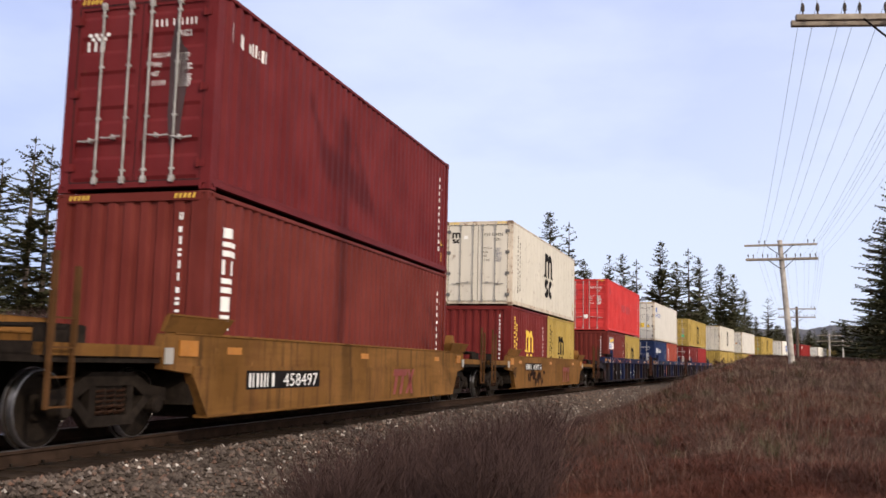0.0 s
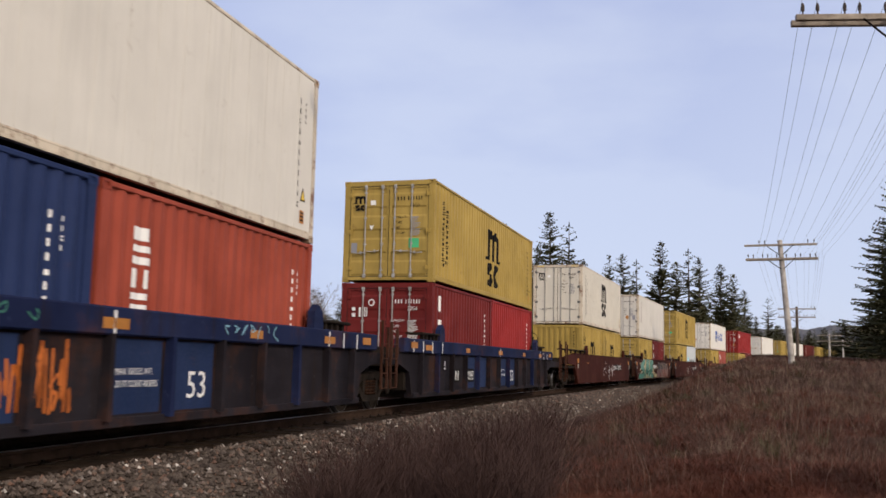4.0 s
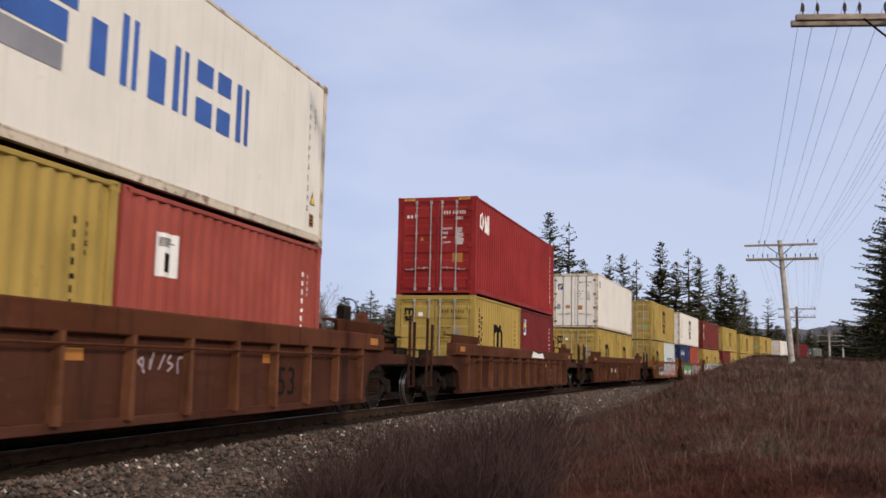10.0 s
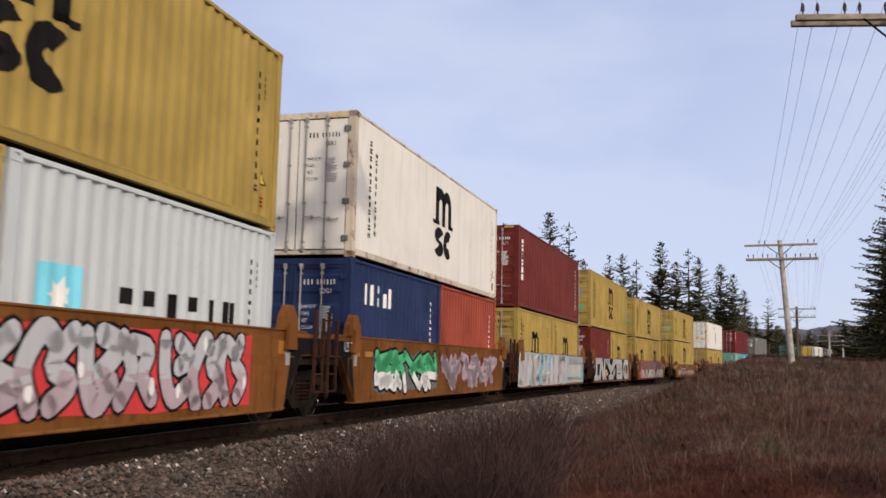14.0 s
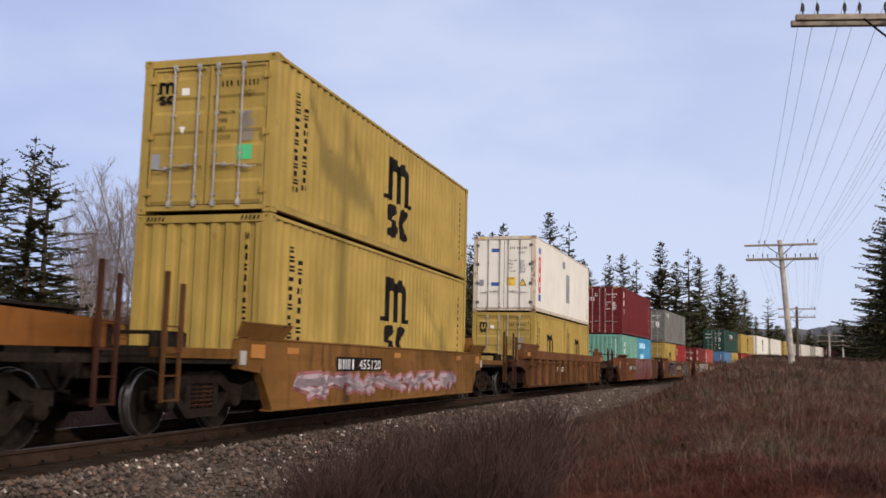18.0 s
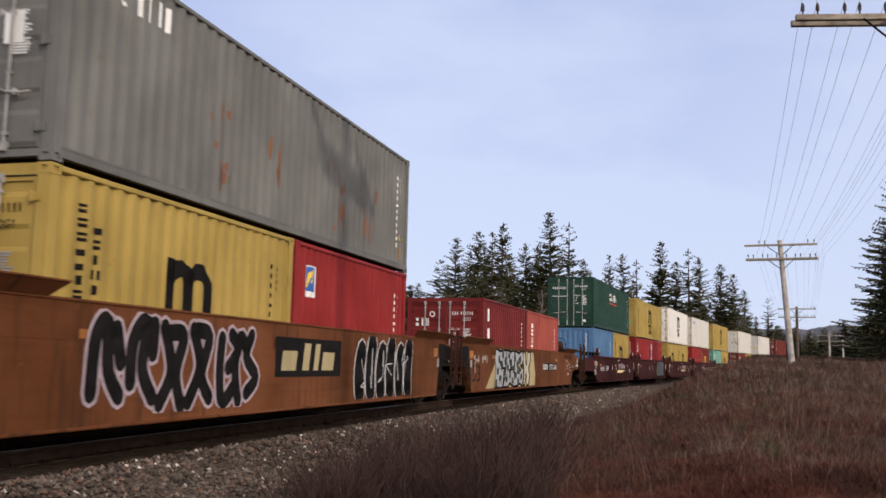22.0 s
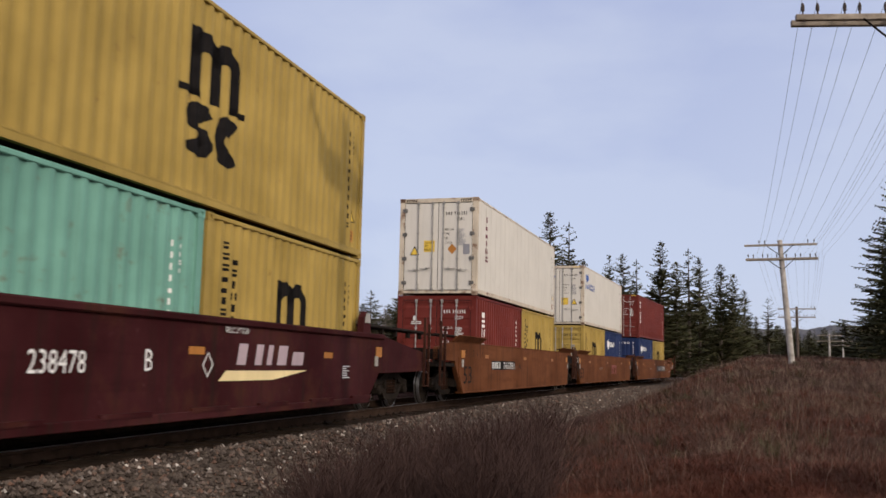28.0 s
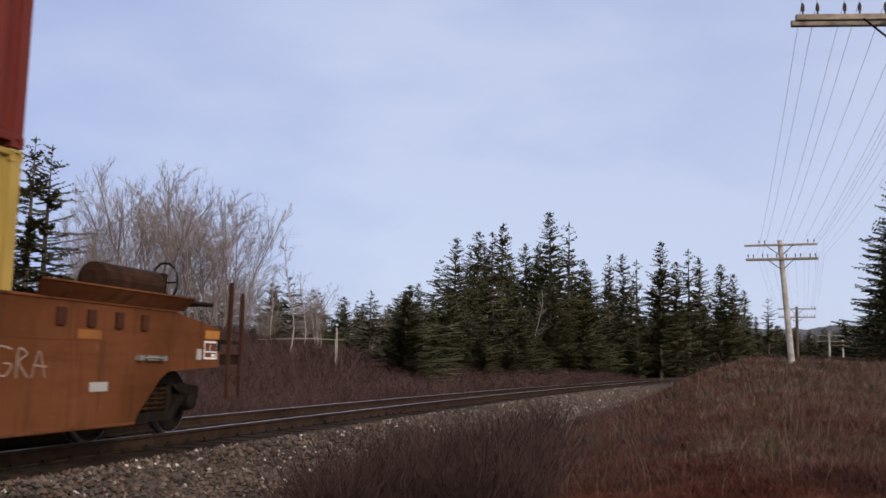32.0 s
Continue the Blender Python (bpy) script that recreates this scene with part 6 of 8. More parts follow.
    if colour in ("oxide", "cobalt", "maroon"):
        for sx, sy in corners:
            a = {"oxide": abs(xf if sx > 0 else xr) - 0.25, "cobalt": 7.5, "maroon": abs(xf if sx > 0 else xr) - 0.2}[colour]
            flip = Matrix.Diagonal((sx, sy, 1, 1))
            plank = Geo().slab(-a, -5.95, -yo - 0.02, -yo + 0.4, zt + 0.13, zt + 0.185, 0.015)
            part("walkway", plank.mesh("walkway"), GRIME, car, "dark steel plank on short posts", flip)
            for k in range(5):
                x = -a + 0.25 + k * (a - 6.4) / 4
                post = stored(("stub", style), lambda: Geo().box(-0.05, 0.05, -yo + 0.03, -yo + 0.11, zt, zt + 0.135).mesh("stub_post"))
                part("stub_post", post, GRIME, car, at=flip @ pose(x, 0, 0))
            part("guide", stored(("horn", style), lambda: Geo().prism([(0, zt), (0.42, zt), (0.40, zt + 0.3), (0.24, zt + 0.42), (0.05, zt + 0.3)], -yo - 0.03, -yo + 0.1).mesh("guide")), mat, car, "triangular steel guide", flip @ pose(-6.15, 0, 0))
            if colour == "maroon":
                part("placard", stored("horn_plate", lambda: Geo().prism([(0.06, zt + 0.2), (0.36, zt + 0.2), (0.3, zt + 0.38), (0.1, zt + 0.38)], -yo - 0.042, -yo - 0.031).mesh("placard")), paint("notice_grey", (0.30, 0.285, 0.26), 0.4, 0.5), car, "small pale plate on the guide", flip @ pose(-6.15, 0, 0))
    elif style == "five":
        for sx, sy in corners:
            part("guide", bell, mat, car, at=Matrix.Diagonal((sx, sy, 1, 1)) @ pose(-xw - 0.35, 0, 0))
    else:
        start, ln = {"rib": (-8.95, 2.6), "smooth40": (-7.35, 1.6), "smooth53": (-9.05, 2.95)}[style]

        def flared():
            g = Geo()
            out = {"rib": -0.04, "smooth40": -0.09, "smooth53": -0.15}[style]
            foot = [(x, y, zt + 0.005) for x, y in ((0.03, -yo + 0.0), (ln - 0.14, -yo + 0.0), (ln - 0.14, -yo + 0.06), (0.03, -yo + 0.06))]
            tip = 0.2 if style != "smooth53" else 0.15
            head = [(x, y, zt + tip) for x, y in ((0.0, -yo + out), (ln, -yo + out), (ln, -yo + out + 0.06), (0.0, -yo + out + 0.06))]
            g.add(foot + head, [(0, 1, 2, 3), (4, 7, 6, 5), (0, 4, 5, 1), (1, 5, 6, 2), (2, 6, 7, 3), (3, 7, 4, 0)])
            if style == "rib":
                g.box(0.0, ln, -yo - 0.02, -yo + 0.26, zt + 0.203, zt + 0.235)
            else:
                g.box(0.0, ln, -yo + out - 0.012, -yo + out + 0.03, zt + tip + 0.003, zt + tip + 0.022)
            return g.mesh("guide")
        flare = stored(("flare", style), flared)
        for sx, sy in corners:
            part("guide", flare, mat, car, "outward-leaning steel guide plate", at=Matrix.Diagonal((sx, sy, 1, 1)) @ pose(start, 0, 0))
            if colour == "tan":
                e = abs(xf if sx > 0 else xr)
                part("walkway", Geo().slab(-e + 0.1, -8.2, -yo + 0.1, -yo + 0.5, zt + 0.12, zt + 0.17, 0.015).mesh("walkway"), GRIME, car, "dark steel plank walkway", Matrix.Diagonal((sx, sy, 1, 1)))
    if style == "rib" and colour != "cobalt":
        for sy in (1, -1):
            part("pipe", stored("brake_pipe", lambda: Geo().tube([(-xw + 0.1, -yo - 0.1, 1.02), (-xw + 0.9, -yo - 0.1, 1.02), (-xw + 1.1, -yo - 0.1, 1.12), (xw - 0.4, -yo - 0.1, 1.12)], 0.018, 6).mesh("pipe")), mat, car, "thin pipe along the side", Matrix.Diagonal((1, sy, 1, 1)))
    floor = stored(("floor", long_well), lambda: Geo().box(-xw + 0.2, xw - 0.2, -0.25, 0.25, 0.2, 0.38).mesh("floor_beam"))
    part("floor_beam", floor, GRIME, car)
    cross = stored("cross", lambda: Geo().box(-0.15, 0.15, -1.38, 1.38, 0.2, 0.39).mesh("cross_beam"))
    for i in range(6):
        part("cross_beam", cross, GRIME, car, at=pose(-xw + 0.6 + i * (2 * xw - 1.2) / 5, 0, 0))
    for s, xe, own in ((-1, xf, front_truck), (1, xr, rear_truck)):
        e = abs(xe)
        # dark GRIME here also paints in the shade inside the truck bay
        deck = Geo().box(xw + 0.15, e, -1.36, 1.36, 0.93, 1.02)
        deck.box(xw + 0.05, xw + 0.2, -1.3, 1.3, 0.4, 1.05).box(e - 0.12, e, -1.405, 1.405, 1.0 if style in ("rib", "smooth40") else 1.1, 1.14 if style in ("rib", "smooth40") else 1.36).box(xw, e + 0.12, -0.33, 0.33, 0.72, 0.98)
        if deep and s > 0:
            deck.box(e, e + 0.52, -1.43, 1.43, 0.92, 1.06).box(e + 0.1, e + 0.2, -1.42, -1.34, 1.2, 1.26).box(e, e + 0.5, -1.44, -1.4, 1.2, 1.25)
        part("end_platform", deck.mesh("end_platform"), GRIME, car, at=Matrix.Diagonal((s, 1, 1, 1)))
        grate = Geo()
        for i in range(6):
            grate.box(e - 0.75 + i * 0.12, e - 0.69 + i * 0.12, -1.3, 1.3, 1.3, 1.33)
        grate.box(e - 0.8, e, -1.3, -1.26, 1.02, 1.32).box(e - 0.8, e, 1.26, 1.3, 1.02, 1.32).box(e - 0.8, e, -0.02, 0.02, 1.02, 1.32)
        part("walkway", grate.mesh("walkway"), GRIME, car, "dark steel end walkway", Matrix.Diagonal((s, 1, 1, 1)))
        rail_h = 2.05 if own == "end" else 1.85
        def ladder():
            g = Geo()
            for dx in (0.0, 0.36):
                g.box(dx - 0.018, dx + 0.018, -0.045, 0.0, 0.46, 1.1).box(dx - 0.025, dx + 0.025, -0.055, 0.0, 1.1, rail_h - dx * 0.35)
            for k in range(4):
                g.box(0.0, 0.36, -0.04, -0.02, 0.47 + k * 0.3, 0.49 + k * 0.3)
            return g.mesh("ladder")
        lm = stored(("ladder", rail_h), ladder)
        for sy in (1, -1):
            part("ladder", lm, car_paint("amber_post" if style == "smooth40" else "post"), car, "corner ladder and grab posts", Matrix.Diagonal((1, sy, 1, 1)) @ pose(s * (e + (0.3 if deep and s > 0 else -0.2)) - 0.18, -1.44, 0))
        if style == "rib":
            strip = stored("strip", lambda: Geo().box(0, 0.42, -0.02, 0.0, 0, 0.13).mesh("placard"))
            part("placard", strip, ORANGE_MARK, car, "orange reflective strip", pose(s * (xw + 0.1) - 0.2, -yo - 0.07, 1.33))
        elif style == "smooth40":
            part("placard", stored("plate_w", lambda: Geo().box(-0.22, 0.22, -0.012, 0.0, 0, 0.2).mesh("placard")), ORANGE_MARK, car, "orange reflective patch", pose(s * (xw + 0.42), -yo + 0.012, 1.02))
            part("placard", stored("plate_b", lambda: Geo().box(-0.09, 0.09, -0.02, 0.0, 0, 0.2).mesh("placard")), paint("notice_grey", (0.30, 0.285, 0.26), 0.4, 0.5), car, "small dirty white notice plate", pose(s * (xw + 0.88), -yo + 0.014, 0.92))
        elif deep and s > 0:
            lines = [(0, 0, 0.36, 0.025), (0, 0.215, 0.36, 0.24), (0, 0.025, 0.025, 0.215), (0.335, 0.025, 0.36, 0.215), (0.025, 0.09, 0.335, 0.105), (0.16, 0.105, 0.175, 0.215), (0.21, 0.035, 0.31, 0.07)]
            part("marking", marking_mesh([rect(e - 0.46 + a, 0.99 + b, e - 0.46 + c, 0.99 + d) for a, b, c, d in lines], 0.004, y=-yo + 0.02), MARKS["w"], car, "white-outlined notice square")
            part("placard", stored("plate_e", lambda: Geo().box(-0.2, 0.2, -0.006, 0.0, 0, 0.11).mesh("placard")), ORANGE_MARK, car, "orange reflective patch", pose(e - 0.25, -yo + 0.018, 1.26))
            part("placard", stored("plate_n", lambda: Geo().box(-0.06, 0.06, -0.012, 0.0, 0, 0.14).mesh("placard")), paint("notice_grey", (0.30, 0.285, 0.26), 0.4, 0.5), car, "small dirty white notice plate", pose(e - 0.6, -yo + 0.018, 0.98))
            part("placard", stored("plate_l", lambda: Geo().box(-0.16, 0.16, -0.008, 0.0, 0, 0.1).mesh("placard")), paint("notice_grey", (0.30, 0.285, 0.26), 0.4, 0.5), car, "small dirty white notice plate", pose(xw - 0.85, -yo - 0.002, 0.62))
            part("bracket", stored("grab", lambda: Geo().box(-0.3, -0.22, -0.06, 0.0, -0.03, 0.03).box(0.22, 0.3, -0.06, 0.0, -0.03, 0.03).box(-0.12, 0.12, -0.05, 0.0, -0.03, 0.03).tube([(-0.3, -0.05, 0.0), (0.3, -0.05, 0.0)], 0.012, 5).mesh("bracket")), paint("bare_steel_grey", (0.16, 0.15, 0.14), 0.3, 0.4), car, "worn grey steel grab iron", pose(xw + 0.15, -yo, 0.99))
            for k in range(4):
                part("bracket", stored("slot", lambda: Geo().box(-0.07, 0.07, -0.03, 0.0, -0.09, 0.09).mesh("bracket")), car_paint("rusty_panel"), car, "small rusty stake pocket", pose(xw - 1.55 + k * 0.52, -yo + 0.02, 1.4))
        else:
            inset = style in ("smooth53", "five")
            part("placard", stored("plate_t", lambda: Geo().box(-0.17, 0.17, -0.008, 0.0, 0, 0.2).mesh("placard")), ORANGE_MARK, car, "orange reflective patch", pose(s * (xw - 0.15 if inset else xw + 0.5), -yo + (0.02 if inset else 0.014), 1.17 if style == "smooth53" else 1.1))
        if style not in ("rib", "smooth40") and not (deep and s > 0):
            part("placard", stored("plate_s", lambda: Geo().box(0, 0.13, -0.03, 0, 0, 0.2).mesh("placard")), paint("notice_grey", (0.30, 0.285, 0.26), 0.4, 0.5), car, "small dirty white notice plate", pose(s * (xw + (-0.02 if style in ("smooth53", "five") else 0.32)) - 0.06, -yo + 0.014, 0.92))
        if own == "end":
            truck_parts(car, s * (e - (1.1 if deep and s > 0 else 1.65)), mat, turning)
            cp = stored("coupler", lambda: Geo().box(-0.1, 0.55, -0.11, 0.11, 0.66, 0.9).box(0.45, 0.72, -0.2, 0.16, 0.6, 0.95).tube([(0.2, -0.4, 0.85), (0.45, -0.42, 0.6), (0.75, -0.36, 0.55)], 0.03, 6).mesh("coupler"))
            part("coupler", cp, GRIME, car, "knuckle coupler and air hose", Matrix.Translation((xe, 0, 0)) @ Matrix.Diagonal((s, 1, 1, 1)))
            if s > 0:
                if colour not in ("tan", "oxide", "cobalt", "maroon"):
                    cover = Geo().box(xw + 0.25, e - 0.25, -1.25, -0.78, zt + 0.02, zt + 0.05).box(xw + 0.4, xw + 0.46, -1.2, -1.14, 1.02, zt + 0.02).box(e - 0.5, e - 0.44, -1.2, -1.14, 1.02, zt + 0.02).box(xw + 0.25, e - 0.25, 0.78, 1.25, zt + 0.02, zt + 0.05)
                    part("walkway", cover.mesh("walkway"), GRIME, car, "dark steel plank walkway")
                    hump = stored(("hump", style), lambda: Geo().prism([(0, zt), (0.55, zt), (0.52, zt + 0.22), (0.36, zt + 0.42), (0.2, zt + 0.42), (0.04, zt + 0.22)], -1.36, -1.2).mesh("bracket"))
                    part("bracket", hump, mat, car, "", pose(xw - 0.3, 0, 0))
                tank = stored("tank", lambda: Geo().tube([(-0.9, -0.3, 1.3), (-0.84, -0.3, 1.3), (0.5, -0.3, 1.3), (0.56, -0.3, 1.3)], [0.1, 0.21, 0.21, 0.1], 14).box(-0.8, -0.7, -0.52, -0.08, 1.02, 1.2).box(0.3, 0.4, -0.52, -0.08, 1.02, 1.2).mesh("air_tank"))
                if colour == "tan":
                    part("air_tank", tank, RUSTY, car, "cylindrical air reservoir", pose(xw + 0.95, -0.3, 0.64))
                wheel = Geo()
                ring = [(math.cos(k * math.pi / 8) * 0.28, 0, math.sin(k * math.pi / 8) * 0.28) for k in range(17)]
                wheel.tube(ring, 0.016, 5, False)
                for k in range(4):
                    wheel.tube([(0, 0, 0), (math.cos(k * math.pi / 2) * 0.28, 0, math.sin(k * math.pi / 2) * 0.28)], 0.012, 4)
                wheel.box(-0.1, 0.1, 0.02, 0.25, -0.6, 0.12)
                part("brake_wheel", stored("brake", lambda: wheel.mesh("brake_wheel")), GRIME, car, "hand brake wheel", pose(xw + (1.72 if deep else 0.95), -0.62, 2.02 if long_well else 1.75, 0, 0, 70))
        elif own == "joint":
            truck_parts(car, xe - 0.12, mat, turning)
    return car


def write(car, polys, ink, y, lift=0.006, label=""):
    part("marking", marking_mesh(polys, lift, y=y), MARKS[ink] if isinstance(ink, str) else ink, car, label)
# ---- the consist: place of the load's front end along the train, car, top box, lower boxes ----
SPEED = 17.465
G20, G40, HC = 6.058, 12.192, 2.896
LOW = 2.591
CONSIST = [
    # front end, car style, colour, group of coupled wells, top (style, colour, end, height), lower
    (-6.4, "smooth40", "amber", "a", None, None),
    (13.51, "smooth40", "amber", "b", ("zim", "maroon", "D", HC), [("trit", "brown", "C", G40, HC)]),
    (33.46, "smooth40", "amber", "c", ("white_msc", "offwhite", "R", HC), [("maroon_msc", "darkred", "C", G20, LOW), ("msc", "yellow", "C", G20, LOW)]),
    (55.43, "rib", "cobalt", "d", ("redbars", "red", "D", HC), [("tecon", "brown", "C", G20, LOW), ("msc", "yellow", "C", G20, LOW)]),
    (74.79, "rib", "cobalt", "d", ("cron", "white", "R", HC), [("cronn", "navy", "D", G20, LOW), ("trit", "rust", "C", G20, LOW)]),
    (94.38, "rib", "cobalt", "d", ("msc", "yellow", "D", LOW), [("tex", "darkred", "D", G20, LOW), ("plain", "carmine", "C", G20, LOW)]),
    (117.57, "smooth53", "oxide", "e", ("white_msc", "offwhite", "R", HC), [("msc", "yellow", "C", G20, LOW), ("msc", "yellow", "C", G20, LOW)]),
    (137.18, "smooth53", "oxide", "e", ("trit_w", "white", "R", HC), [("msc", "yellow", "D", G20, LOW), ("tex", "darkred", "C", G20, LOW)]),
    (156.66, "smooth53", "oxide", "e", ("msc", "yellow", "D", HC), [("msc", "yellow", "D", G20, LOW), ("maersk", "pale", "C", G20, LOW)]),
    (179.99, "rib", "rusty", "f", ("eim", "snow", "R", HC), [("msc", "yellow", "D", G20, LOW), ("panel", "salmon", "C", G20, LOW)]),
    (203.32, "rib", "rusty", "g", ("cai", "carmine", "D", HC), [("msc", "yellow", "D", G20, LOW), ("flor", "darkred", "C", G20, LOW)]),
    (226.82, "rib", "rusty", "h", ("fs", "snow", "R", HC), [("msc", "yellow", "D", G20, LOW), ("msc", "yellow", "C", G20, LOW)]),
    (247.95, "five", "orange", "i", ("msc", "yellow", "D", HC), [("msc", "yellow", "D", G20, LOW), ("maersk", "pale", "C", G20, LOW)]),
    (263.54, "five", "orange", "i", ("white_msc", "snow", "R", HC), [("docn", "navy", "D", G20, LOW), ("plain", "rust", "C", G20, LOW)]),
    (278.97, "five", "orange", "i", ("trit", "brown", "D", HC), [("msc", "yellow", "D", G20, LOW), ("msc", "yellow", "C", G20, LOW)]),
    (294.63, "five", "orange", "i", ("msc", "yellow", "D", HC), [("tal", "brown", "D", G20, LOW), ("msc", "yellow", "C", G20, LOW)]),
    (310.21, "five", "orange", "i", ("msc", "yellow", "D", LOW), [("msc", "yellow", "D", G20, LOW), ("msc", "yellow", "C", G20, LOW)]),
    (329.85, "smooth40", "amber", "j", ("msc", "yellow", "D", LOW), [("msc", "yellow", "C", G40, HC)]),
    (351.64, "rib", "ochre", "k", ("talw", "snow", "R", HC), [("msc", "yellow", "D", G20, LOW), ("msc", "yellow", "C", G20, LOW)]),
    (374.98, "smooth53", "tan", "l", ("tex", "maroon", "D", HC), [("tealw", "teal", "C", G20, LOW), ("aqua", "aqua", "C", G20, LOW)]),
    (394.46, "smooth53", "tan", "l", ("greyb", "grey", "D", LOW), [("msc", "yellow", "D", G20, LOW), ("flor", "carmine", "C", G20, LOW)]),
    (413.95, "smooth53", "tan", "l", None, [("tex", "darkred", "D", G20, LOW), ("trit", "salmon", "C", G20, LOW)]),
    (435.23, "maroon", "maroon", "m", ("capital", "green", "D", LOW), [("plain", "blue", "C", G20, LOW), ("msc", "yellow", "C", G20, LOW)]),
    (450.4, "maroon", "maroon", "m", ("msc", "yellow", "D", LOW), [("flor", "carmine", "C", G20, LOW), ("card", "carmine", "C", G20, LOW)]),
    (465.82, "maroon", "maroon", "m", ("white_msc", "snow", "R", HC), [("msc", "yellow", "D", G20, LOW), ("msc", "yellow", "C", G20, LOW)]),
    (480.84, "maroon", "maroon", "m", ("seaco", "white", "R", HC), [("plain", "carmine", "D", G20, LOW), ("maroon_msc", "darkred", "C", G20, LOW)]),
    (496.33, "maroon", "maroon", "m", ("msc", "yellow", "D", HC), [("tealw", "teal", "D", G20, LOW), ("msc", "yellow", "C", G20, LOW)]),
    (517.87, "smooth53", "tan", "n", ("trit_w", "white", "R", HC), [("trit", "brown", "D", G20, LOW), ("msc", "yellow", "C", G20, LOW)]),
    (537.19, "smooth53", "tan", "n", ("cron", "white", "R", HC), [("msc", "yellow", "D", G20, LOW), ("cronn", "navy", "C", G20, LOW)]),
    (556.47, "smooth53", "tan", "n", ("trit", "brown", "D", HC), [("cronn", "navy", "C", G20, LOW), ("msc", "yellow", "C", G20, LOW)]),
]
STYLE_WORDS = dict(msc="black emblem", white_msc="a black emblem", maroon_msc="pale yellow emblem", trit="white column of lettering", zim="white lettering",
                   trit_w="dark column of lettering", redbars="painted-out name", cron="blue emblem", cronn="white beast emblem", tecon="white name board",
                   tex="white upright lettering", eim="large blue lettering", cai="white lettering", fs="a two-colour badge", talw="red name panel",
                   greyb="rust patches", capital="white name", seaco="small blue emblem", maersk="blue star", panel="white notice panel",
                   flor="blue and yellow badge", docn="white name", tal="red name plate", tealw="white upright panel", aqua="pale patches", card="blue name strip",
                   plain="few markings")
MOVING, TURNING = [], []      # (thing, middle along the train, height, offset along the car), (wheelset, middle, truck, axle)
CARS = []
mids = [row[0] + G40 / 2 for row in CONSIST]
for i, (q, style, colour, group, top, lower) in enumerate(CONSIST):
    m = mids[i]
    joint_f = i > 0 and CONSIST[i - 1][3] == group
    joint_r = i + 1 < len(CONSIST) and CONSIST[i + 1][3] == group
    xf = -((m - mids[i - 1]) / 2 - (0.12 if joint_f else 0.5)) if i else -9.4
    xr = (mids[i + 1] - m) / 2 - (0.12 if joint_r else 0.5) if i + 1 < len(mids) else 11.0 - 0.9
    turn = []
    words = "%s %s well car, %s" % (CAR_WORDS[colour], "ribbed steel" if style == "rib" else "smooth-sided steel", "empty" if not lower else "loaded with containers, on the rails")
    car = well_car(words, style, colour, style in ("rib", "smooth53"), xf, xr, "joint" if joint_f else "end", "shared" if joint_r else "end", turn)
    CARS.append(car)
    MOVING.append((car, m, 0.0, 0.0))
    TURNING += [(w, m, x, dx) for w, x, dx in turn]
    z = 0.40
    h = 0
    x = -G40 / 2
    for n, (st, co, end, ln, ht) in enumerate(lower or []):
        b = container("container", co, ln, ht, end, "%s %s container with %s, in the well" % (WORDS[co], "twenty-foot" if ln < 10 else "forty-foot", STYLE_WORDS[st]))
        dress(b, st, ln, ht, end, i)
        MOVING.append((b, m, z, x + ln / 2))
        x = G40 / 2 - G20
        h = ht
    if top:
        st, co, end, ht = top
        b = container("container", co, G40, ht, end, "%s forty-foot %s with %s, stacked on top" % (WORDS[co], "reefer container" if end == "R" else "container", STYLE_WORDS[st]))
        dress(b, st, G40, ht, end, i)
        MOVING.append((b, m, z + h + 0.02, 0.0))

# ---- lettering, numbers and graffiti on the cars ----
SILVER = paint("silver_spray", (0.42, 0.42, 0.43), 0.02, 0.25)
PINK = paint("pink_spray", (0.31, 0.115, 0.115), 0.02, 0.2)
BRICK_RED = paint("brick_spray", (0.17, 0.032, 0.024), 0.02, 0.2)
SEA_GREEN = paint("sea_green_spray", (0.03, 0.13, 0.095), 0.02, 0.2)
PALE_BLUE = paint("pale_blue_spray", (0.17, 0.33, 0.40), 0.02, 0.2)
MILK = paint("milky_spray", (0.52, 0.56, 0.48), 0.02, 0.2)
UMBER = paint("umber_spray", (0.10, 0.06, 0.04), 0.02, 0.2)
LILAC = paint("lilac_spray", (0.36, 0.28, 0.30), 0.02, 0.3)
FLAT_GREY = paint("flat_grey_patch", (0.10, 0.105, 0.11), 0.05, 0.3)
PALE_SILVER = paint("pale_silver_spray", (0.43, 0.42, 0.41), 0.02, 0.25)
DRAB = paint("drab_brown_spray", (0.15, 0.11, 0.085), 0.02, 0.2)
DULL_SILVER = paint("dull_silver_spray", (0.33, 0.32, 0.33), 0.02, 0.25)
FAINT = paint("faint_chalky_spray", (0.24, 0.17, 0.13), 0.05, 0.4)
CREAM_PALE = paint("pale_cream_spray", (0.42, 0.38, 0.28), 0.02, 0.25)
CREAM_SPRAY = paint("cream_spray", (0.36, 0.29, 0.145), 0.1, 0.45)
UMBER_DARK = paint("dark_umber_spray", (0.035, 0.024, 0.022), 0.02, 0.2)
PINK_DARK = paint("smoky_pink_spray", (0.2, 0.075, 0.07), 0.02, 0.3)
PALE_TEAL = paint("pale_teal_spray", (0.105, 0.26, 0.205), 0.02, 0.2)
LILAC_GREY = paint("lilac_grey_spray", (0.40, 0.37, 0.37), 0.02, 0.25)
GOLD_SPRAY = paint("gold_spray", (0.36, 0.22, 0.05), 0.02, 0.2)
RED_SPRAY = paint("red_spray", (0.33, 0.025, 0.025), 0.02, 0.2)
PINK_PALE = paint("pale_pink_spray", (0.6, 0.36, 0.38), 0.02, 0.2)
